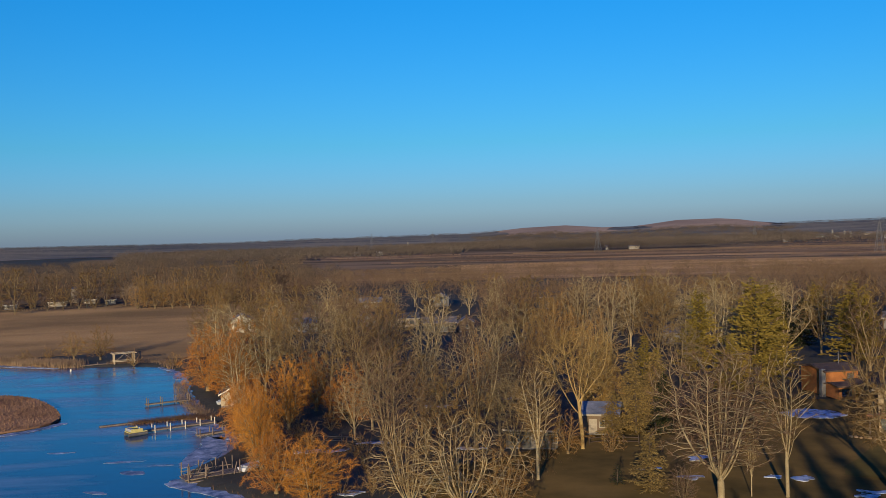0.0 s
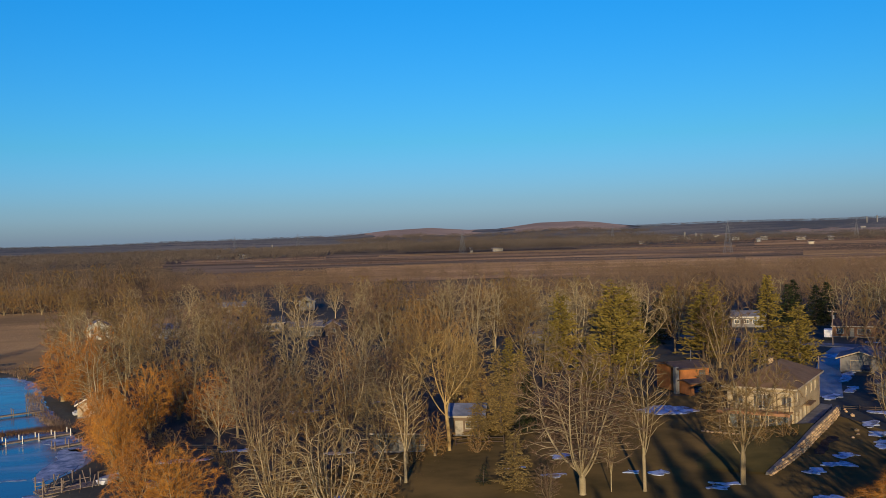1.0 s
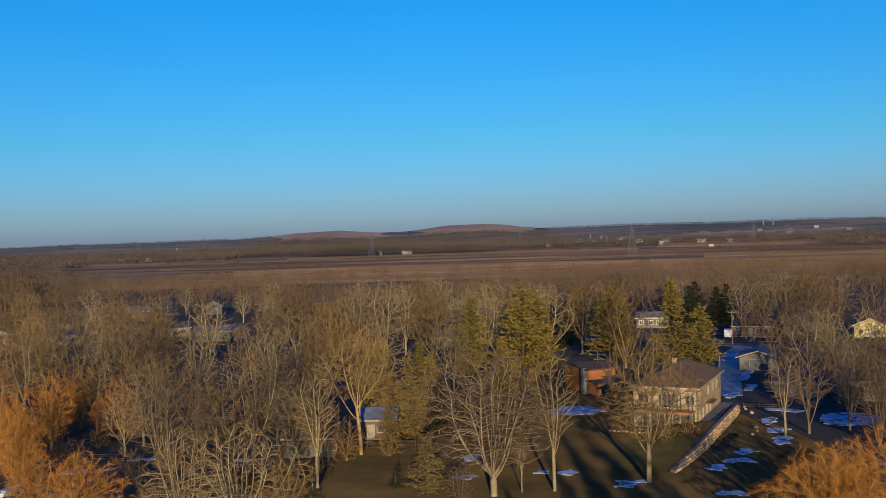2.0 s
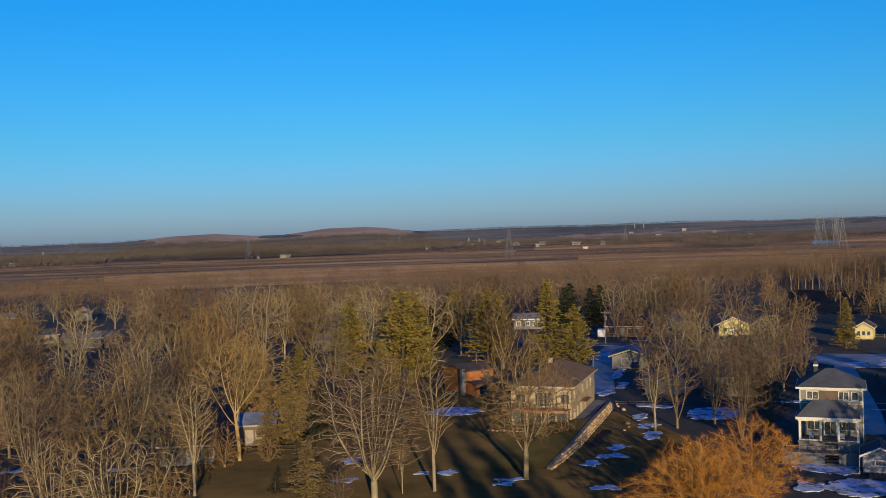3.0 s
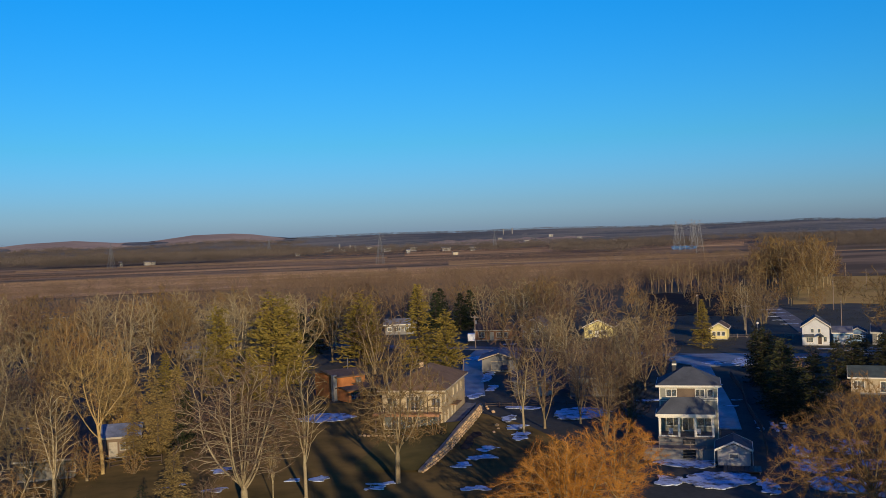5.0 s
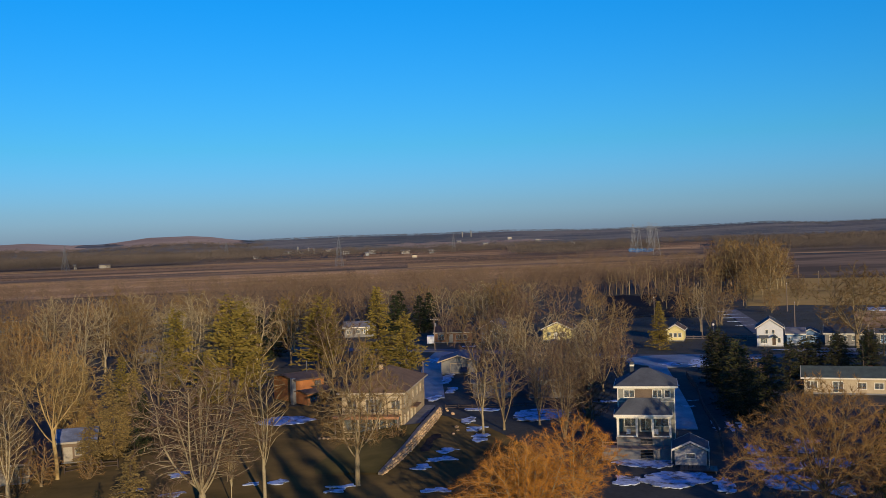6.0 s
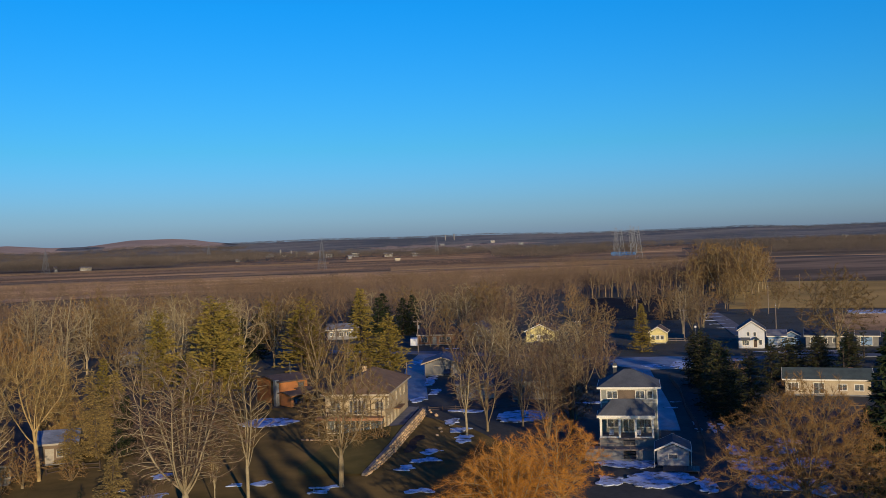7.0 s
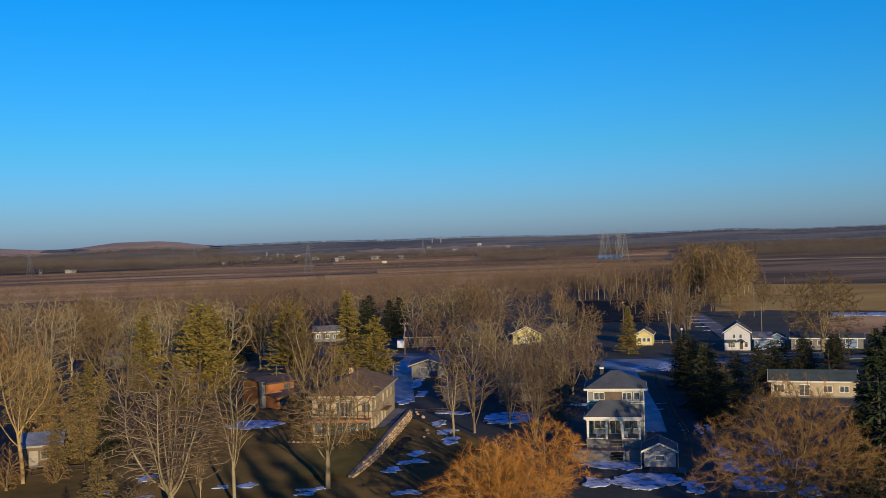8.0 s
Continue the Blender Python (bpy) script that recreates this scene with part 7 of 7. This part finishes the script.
for a, b in zip(ring, ring[1:]):
    for k in range(4):
        bm.faces.new((a[k], b[k], b[(k + 1) % 4], a[(k + 1) % 4]))
bm.faces.new(ring[0])
bm.faces.new(ring[-1][::-1])
bmesh.ops.recalc_face_normals(bm, faces=bm.faces[:])
part("core", bm, GRAVEL, rw, "grey-brown mortar between the stones")
slab("patio", [(74.2, 143.2), (84.2, 155.8), (89.2, 162.4), (88.3, 164.6), (75.3, 148.4), (71.8, 144.4)], 1.1, CONCRETE, "grey paved patio strip beside the tan house", 1.3, "patio", "structure", 0.0)
bm = bmesh.new()
bank = [[bm.verts.new(c) for c in ((x - 0.35, y + 0.3, h - 0.06), (x - 3.5, y + 2.9, h * 0.75 - 0.06), (x - 7.2, y + 5.9, h * 0.25 - 0.03), (x - 10.5, y + 8.6, -0.06))] for x, y, h in wall_line[:4] + [(78.0, 145.6, 1.76)]]
for a, b in zip(bank, bank[1:]):
    for k in range(3):
        bm.faces.new((a[k], b[k], b[k + 1], a[k + 1]))
bmesh.ops.recalc_face_normals(bm, faces=bm.faces[:])
terrace = part("terrace_lawn", bm, MOWN, None)
terrace.data.polygons.foreach_set("use_smooth", [True] * len(terrace.data.polygons))
tagged(terrace, "raised lawn held by the stone wall", "lawn", "", "structure")
slab("bare_earth", smooth_loop([(70.0, 133.0), (73.6, 138.0), (77.6, 143.2), (80.0, 144.0), (78.4, 140.6), (75.0, 138.4), (73.6, 135.2), (71.2, 132.4)], 2), 0.09, DUGEARTH, "dark dug earth at the foot of the stone wall", 0.1, "earth", "structure", 0.5)
rs = random.Random(4)
stones = []
for k in range(6):
    bm = bmesh.new()
    bmesh.ops.create_icosphere(bm, subdivisions=1, radius=0.5)
    for v in bm.verts:
        v.co *= rs.uniform(0.75, 1.15)
        v.co.z *= 0.75
    me = bpy.data.meshes.new("stone")
    bm.to_mesh(me)
    bm.free()
    me.materials.append(STONE)
    stones.append(me)
spots = []
for (x1, y1, h1), (x2, y2, h2) in zip(wall_line, wall_line[1:]):
    L = math.hypot(x2 - x1, y2 - y1)
    nx_, ny_ = (y2 - y1) / L, -(x2 - x1) / L
    for k in range(int(L / 0.72)):
        for c in range(5):
            t = (k + 0.5 * (c % 2) + rs.uniform(0, 0.3)) * 0.72 / L
            z, h = 0.12 + c * 0.43, h1 + (h2 - h1) * t
            if z < h:
                o = 0.1 - 0.2 * z / h + rs.uniform(-0.03, 0.07)
                spots.append((x1 + (x2 - x1) * t + nx_ * o, y1 + (y2 - y1) * t + ny_ * o, z, math.degrees(math.atan2(y2 - y1, x2 - x1))))
for x, y, z, a in spots:
    m = pose(x, y, z, rs.uniform(-14, 14), rs.uniform(-14, 14), a + rs.choice((0, 180)) + rs.uniform(-12, 12)) @ Matrix.Diagonal((rs.uniform(0.66, 0.9), rs.uniform(0.4, 0.52), rs.uniform(0.54, 0.7), 1))
    part("stone", rs.choice(stones), STONE, rw, at=m)
edge = thing("stone_border", 0, 0, 0, 0, "low border of stones along the terrace", "border")
for a, b in (((61.5, 152.0), (72.4, 142.6)),):
    for k in range(22):
        t = k / 21
        part("stone", rs.choice(stones), STONE, edge, at=pose(a[0] + (b[0] - a[0]) * t, a[1] + (b[1] - a[1]) * t + rs.uniform(-.15, .15), 0.12 + 0.8 * max(0, t - 0.35), 0, 0, rs.uniform(0, 360)) @ Matrix.Scale(rs.uniform(0.45, 0.8), 4))
for x, y in ((83.0, 143.5), (84.2, 146.0), (81.0, 141.5), (91.0, 161.0), (90.2, 157.6), (92.0, 163.2)):
    b = new("boulder", stones[int(x * 7) % 6])
    b.matrix_basis = pose(x, y, 0.12, 0, 0, x * 50) @ Matrix.Scale(0.6 + (x * 3 % 1) * 0.5, 4)
    tagged(b, "rough tan boulder lying on the grass", "boulder", "boulders")


# utility poles and wires
def pole(x, y, h, label="wooden utility pole with a cross arm", arm=True, box_on=False, rz=0):
    ob = thing("utility_pole", x, y, 0, rz, label, "utility pole", "utility poles")
    bar("post", (0, 0, -0.3), (0, 0, h), 0.16, POLEWOOD, ob, sides=8, r2=0.11)
    if arm:
        box("cross_arm", (-1.1, -0.07, h - 0.75), (1.1, 0.07, h - 0.6), POLEWOOD, ob)
        for s in (-1, -0.4, 0.4, 1):
            bar("insulator", (s, 0, h - 0.6), (s, 0, h - 0.4), 0.05, TRIM, ob)
    if box_on:
        bar("transformer", (0.32, 0, h - 2.6), (0.32, 0, h - 1.6), 0.25, STEEL, ob, sides=10)
    return ob


POLES = [(137.6, 249.4, 9.5, True), (163, 208, 10, False), (103, 288, 9.5, False), (211, 218, 9.5, False), (247, 149, 9.5, False)]
for x, y, h, t in POLES:
    pole(x, y, h, "wooden utility pole with a grey transformer" if t else "wooden utility pole with a cross arm", True, t, -35)
pole(116, 258, 8.5, "short wooden utility pole behind the road", False)
pole(91.2, 170.5, 8.6, "slim wooden pole behind the tan house", False)
for x, y, h in ((389, 324, 10), (297, 262, 11), (330, 214, 10), (228, 258, 10), (440, 380, 10), (246, 214, 9)):
    pole(x, y, h, "wooden utility pole at the field edge", True, False, 40)
wire = thing("power_line", 0, 0, 0, 0, "thin dark overhead wires between the road poles", "wires")
order = sorted(POLES, key=lambda p: p[0])
for p, q in zip(order, order[1:]):
    for s in (-0.9, 0.9):
        bm = bmesh.new()
        rings = []
        for k in range(9):
            t = k / 8
            c = Vector((p[0] + (q[0] - p[0]) * t + s * 0.8, p[1] + (q[1] - p[1]) * t - s * 0.5, p[2] + (q[2] - p[2]) * t - 0.4 - 2.2 * t * (1 - t)))
            along = Vector((q[0] - p[0], q[1] - p[1], 0)).normalized()
            across = along.cross(Vector((0, 0, 1)))
            rings.append([bm.verts.new(c + across * 0.012 * math.cos(u) + Vector((0, 0, 0.012 * math.sin(u)))) for u in (0.5, 2.6, 4.7)])
        for one, two in zip(rings, rings[1:]):
            for k in range(3):
                bm.faces.new((one[k], one[(k + 1) % 3], two[(k + 1) % 3], two[k]))
        part("wire", bm, BLACKMETAL, wire)


# lattice pylons
def pylon(x, y, h, rz):
    ob = thing("pylon", x, y, 0, rz, "tall grey steel lattice power pylon", "pylon", "pylons")
    b, w = h * 0.115, 0.020 * h
    th = 0.19
    lv = [0, 0.22, 0.40, 0.55, 0.67, 0.76]
    half = [b * (1 - f / 0.84) + w * f / 0.84 for f in lv]
    for sx in (-1, 1):
        for sy in (-1, 1):
            bar("leg", (sx * b, sy * b, -0.3), (sx * w, sy * w, h * 0.84), th, STEEL, ob, sides=4)
    for k in range(len(lv) - 1):
        a, c, z0, z1 = half[k], half[k + 1], h * lv[k], h * lv[k + 1]
        for s in (-1, 1):
            for p, q in (((-a, s * a, z0), (c, s * c, z1)), ((a, s * a, z0), (-c, s * c, z1)), ((s * a, -a, z0), (s * c, c, z1)), ((s * a, a, z0), (s * c, -c, z1)), ((-c, s * c, z1), (c, s * c, z1))):
                bar("brace", p, q, th * 0.5, STEEL, ob, sides=4)
    for f, reach in ((0.80, 0.20), (0.90, 0.17), (1.0, 0.06)):
        z = h * f - 1
        for s in (-1, 1):
            bar("cross_arm", (0, 0, z + 1.2), (s * h * reach, 0, z), th * 0.6, STEEL, ob, sides=4)
            bar("arm_stay", (0, 0, z - 1.0), (s * h * reach, 0, z), th * 0.6, STEEL, ob, sides=4)
    bar("mast", (0, 0, h * 0.80), (0, 0, h), th * 1.2, STEEL, ob, sides=4)
    return ob


for x, y, h in ((222, 1433, 35), (461, 1055, 37), (813, 914, 38.5), (850, 988, 36), (905, 1030, 37), (908, 1066, 38), (945, 1112, 39), (1000, 1135, 40), (1060, 1210, 42), (-20, 2050, 37), (640, 2050, 36), (-160, 2250, 36), (930, 1599, 34)):
    pylon(x, y, h, -40)


# vehicles
def wheels(ob, xs, half, r):
    for x in xs:
        for s in (-1, 1):
            t = bar("wheel", (x, s * (half - 0.2), r), (x, s * half, r), r, TYRE, ob, sides=12)
            bar("rim", (x, s * half, r), (x, s * (half + 0.015), r), r * 0.6, STEEL, t, sides=10)


def car(x, y, rz, body, label):
    ob = thing("car", x, y, 0.12, rz, label, "car", "parked cars")
    prof = [(-2.2, 0.3), (2.2, 0.3), (2.25, 0.75), (1.2, 0.95), (0.6, 1.45), (-1.3, 1.5), (-2.1, 1.0), (-2.25, 0.7)]
    bm = bmesh.new()
    rows = [[bm.verts.new((a, s * (0.85 if c < 1.1 else 0.7), c)) for a, c in prof] for s in (-1, 1)]
    n = len(prof)
    bm.faces.new(rows[0])
    bm.faces.new(rows[1][::-1])
    for i in range(n):
        bm.faces.new((rows[0][i], rows[1][i], rows[1][(i + 1) % n], rows[0][(i + 1) % n]))
    bmesh.ops.recalc_face_normals(bm, faces=bm.faces[:])
    part("body", bm, body, ob)
    for s in (-1, 1):
        box("window", (-1.2, s * 0.79 - 0.03, 1.05), (0.65, s * 0.79 + 0.03, 1.35), BLACKMETAL, ob)
        box("headlight", (2.2, s * 0.6 - 0.15, 0.6), (2.27, s * 0.6 + 0.15, 0.75), TRIM, ob)
    wheels(ob, (-1.4, 1.4), 0.86, 0.32)
    return ob


truck = thing("van", 143.5, 262.5, 0.12, 60, "white box van parked at the roadside", "van")
box("cargo_box", (-2.6, -1.05, 0.6), (1.3, 1.05, 2.7), CARWHITE, truck, bevel=0.05)
box("cab", (1.35, -0.95, 0.5), (2.9, 0.95, 2.0), CARWHITE, truck, bevel=0.2)
box("windscreen", (2.82, -0.8, 1.25), (2.93, 0.8, 1.8), BLACKMETAL, truck)
wheels(truck, (-1.6, 2.0), 1.0, 0.4)
car(170.5, 236.8, 50, CARBLUE, "dark blue car parked before the yellow cottage")
car(174.0, 234.0, 50, CARBLUE, "dark blue car parked before the yellow cottage")
car(125, 209, 60, CARWHITE, "pale car parked in the shade by the garage")
car(120, 203, 50, CARBLUE, "dark car parked in the shade by the garage")
car(106.5, 117.0, 45, BLACKMETAL, "dark car parked beside the grey house")


# fences
def fence(pts, h, label, material, gap=2.2, rails=2, solid=False):
    ob = thing("fence", 0, 0, 0, 0, label, "fence")
    for (x1, y1), (x2, y2) in zip(pts, pts[1:]):
        L = math.hypot(x2 - x1, y2 - y1)
        m = pose(x1, y1, 0.05, 0, 0, math.degrees(math.atan2(y2 - y1, x2 - x1)))
        for k in range(max(2, int(L / gap) + 1)):
            u = L * k / max(1, int(L / gap))
            box("post", (u - 0.07, -0.07, -0.2), (u + 0.07, 0.07, h + 0.08), material, ob, at=m)
        for r in range(rails):
            z = h * (r + 0.6) / rails - 0.1
            box("rail", (0.08, -0.03, z), (L - 0.08, 0.03, z + 0.12), material, ob, at=m)
        if solid:
            for k in range(int(L / 0.75)):
                box("board", (k * 0.75, 0.035, 0.1), (k * 0.75 + 0.7, 0.06, h), material, ob, at=m)


fence([(105, 104.5), (115, 115.5), (128, 132), (141, 147), (153, 163)], 1.2, "dark wooden fence beside the driveway", BLACKMETAL, solid=True)
fence([(205, 219), (214, 209.5), (222, 201)], 1.1, "brown post and rail fence by the road", DECKWOOD)
fence([(29, 152), (24.5, 153.5), (21.5, 152.5)], 1.2, "rustic rail fence below the cottage", DARKWOOD)
fence([(-14, 158), (-20, 160), (-27, 158)], 1.3, "dark rail fence among the trees", BLACKMETAL)
fence([(92, 163.5), (103, 157), (116, 149.5)], 0.7, "low dark rail fence along the snow", DARKWOOD)

# yard clutter
tank = thing("gas_tank", 243.0, 176.5, 0.9, 30, "white rounded gas tank in a yard", "tank")
bm = bmesh.new()
bmesh.ops.create_uvsphere(bm, u_segments=14, v_segments=8, radius=0.8)
bmesh.ops.translate(bm, verts=bm.verts[:], vec=(0, 0, 1.25))
part("shell", bm, FARWHITE, tank)
for s in (-0.7, 0.7):
    box("foot", (s - 0.15, -0.6, -0.1), (s + 0.15, 0.6, 0.65), CONCRETE, tank)
mill = thing("lamp_post", 203.2, 205.5, 0, 0, "slim steel yard lamp with a white globe", "lamp post")
bar("post", (0, 0, -0.2), (0, 0, 5.0), 0.07, STEEL, mill)
bm = bmesh.new()
bmesh.ops.create_uvsphere(bm, u_segments=12, v_segments=8, radius=0.36)
bmesh.ops.translate(bm, verts=bm.verts[:], vec=(0, 0, 5.35))
part("globe", bm, TRIM, mill)
for x, y in ((93.4, 111.7), (96.3, 109.0)):
    ch = thing("porch_chair", x, y, 2.9, -46, "pale cushioned porch chair", "chair", "porch chairs")
    box("seat", (-0.3, -0.3, 0.35), (0.3, 0.3, 0.48), CANVAS, ch)
    box("backrest", (-0.3, 0.24, 0.485), (0.3, 0.33, 1.0), CANVAS, ch)
    for a in (-0.27, 0.21):
        for b in (-0.27, 0.21):
            box("leg", (a, b, 0.0), (a + 0.06, b + 0.06, 0.345), POLEWOOD, ch)

# far buildings
def far_hall(az, r, w, d, h, wall_m, roof_m, label, rise=2.0, name="barn"):
    a = radians(az)
    x, y = -math.sin(a) * r, math.cos(a) * r
    z = float(land_height(np.array([x]), np.array([y]))[0])
    w, d = w * 0.6, d * 0.6
    return house(x, y, az + 8, w, d, h, wall_m, roof_m, label, "x", rise, [("front", w * 0.2, 0.1, w * 0.12, h * 0.6, 0, ROOF_GREY), ("front", w * 0.6, h * 0.3, w * 0.15, h * 0.35, 3)], 0.6, None, name, z)


for az, r, w, h, wm, rm, lab in (
        (-10.8, 1560, 36, 5, DULLCREAM, ROOF_GREY, "long cream farm hall beyond the fields"), (-9.3, 1540, 9, 7, FARWHITE, ROOF_GREY, "small white tank house beyond the fields"),
        (3.6, 1630, 27, 6, FARWHITE, ROOF_GREY, "white farm hall behind the far woods"), (4.9, 1640, 20, 4, FARWHITE, ROOF_GREY, "low white farm shed behind the far woods"),
        (-18.9, 1850, 16, 4, FARWHITE, ROOF_GREY, "white shed beside a far road"), (-24.0, 2000, 30, 7, GREYSIDE, ROOF_DARK, "grey farm hall on the plain"), (-25.5, 1950, 28, 8, FARWHITE, ROOF_DARK, "white farm house on the plain"), (-25.2, 1750, 14, 6, FARWHITE, ROOF_GREY, "white gabled farm house on the plain"),
        (-27.4, 1850, 34, 6, DULLCREAM, ROOF_GREY, "long cream hall on the plain"), (-28.9, 1800, 20, 6, FARWHITE, ROOF_GREY, "white hall on the plain"), (-27.9, 1500, 16, 4, BUFF, ROOF_BROWN, "low brown shed in the fields"),
        (-20.7, 2350, 40, 6, FARWHITE, ROOF_GREY, "pale hall near the far hills"), (-18.0, 2500, 60, 6, FARWHITE, ROOF_GREY, "long pale hall near the far hills"), (-32, 2500, 24, 7, FARWHITE, ROOF_GREY, "white houses on the far rise"), (-35, 2700, 30, 7, FARWHITE, ROOF_GREY, "white houses on the far rise"),
        (-30.5, 2800, 26, 7, FARWHITE, ROOF_GREY, "white houses on the far rise"), (-33.4, 2950, 26, 7, DULLCREAM, ROOF_GREY, "cream houses on the far rise"), (-52.5, 2600, 26, 7, FARWHITE, ROOF_GREY, "white houses below the wooded ridge"), (-54, 2500, 22, 7, DULLCREAM, ROOF_GREY, "cream houses below the wooded ridge"),
        (2.4, 2350, 14, 10, FARWHITE, ROOF_GREY, "white farm building on the far rise"), (-37, 2300, 22, 6, FARWHITE, ROOF_GREY, "white farm sheds on the plain"), (-23.0, 2450, 26, 6, DULLCREAM, ROOF_GREY, "cream farm sheds on the plain"), (-21.5, 2250, 18, 5, FARWHITE, ROOF_GREY, "white farm sheds on the plain")):
    far_hall(az, r, w * 0.75, 14, h * 0.8, wm, rm, lab)
for az, r, h in ((-21.9, 2260, 22), (-21.3, 2300, 26), (-22.2, 2280, 18), (-30.7, 3300, 30), (-31.2, 3300, 34), (2.0, 2500, 24)):
    a = radians(az)
    x, y = -math.sin(a) * r, math.cos(a) * r
    z = float(land_height(np.array([x]), np.array([y]))[0])
    s = thing("silo", x, y, z - 0.5, 0, "tall pale farm silo on the far plain", "silo", "far silos")
    bar("shell", (0, 0, -1), (0, 0, h * 0.62), 2.0, DULLGREY, s, sides=12)
    bar("dome", (0, 0, h * 0.62), (0, 0, h * 0.62 + 2.0), 2.0, STEEL, s, sides=12, r2=0.6)
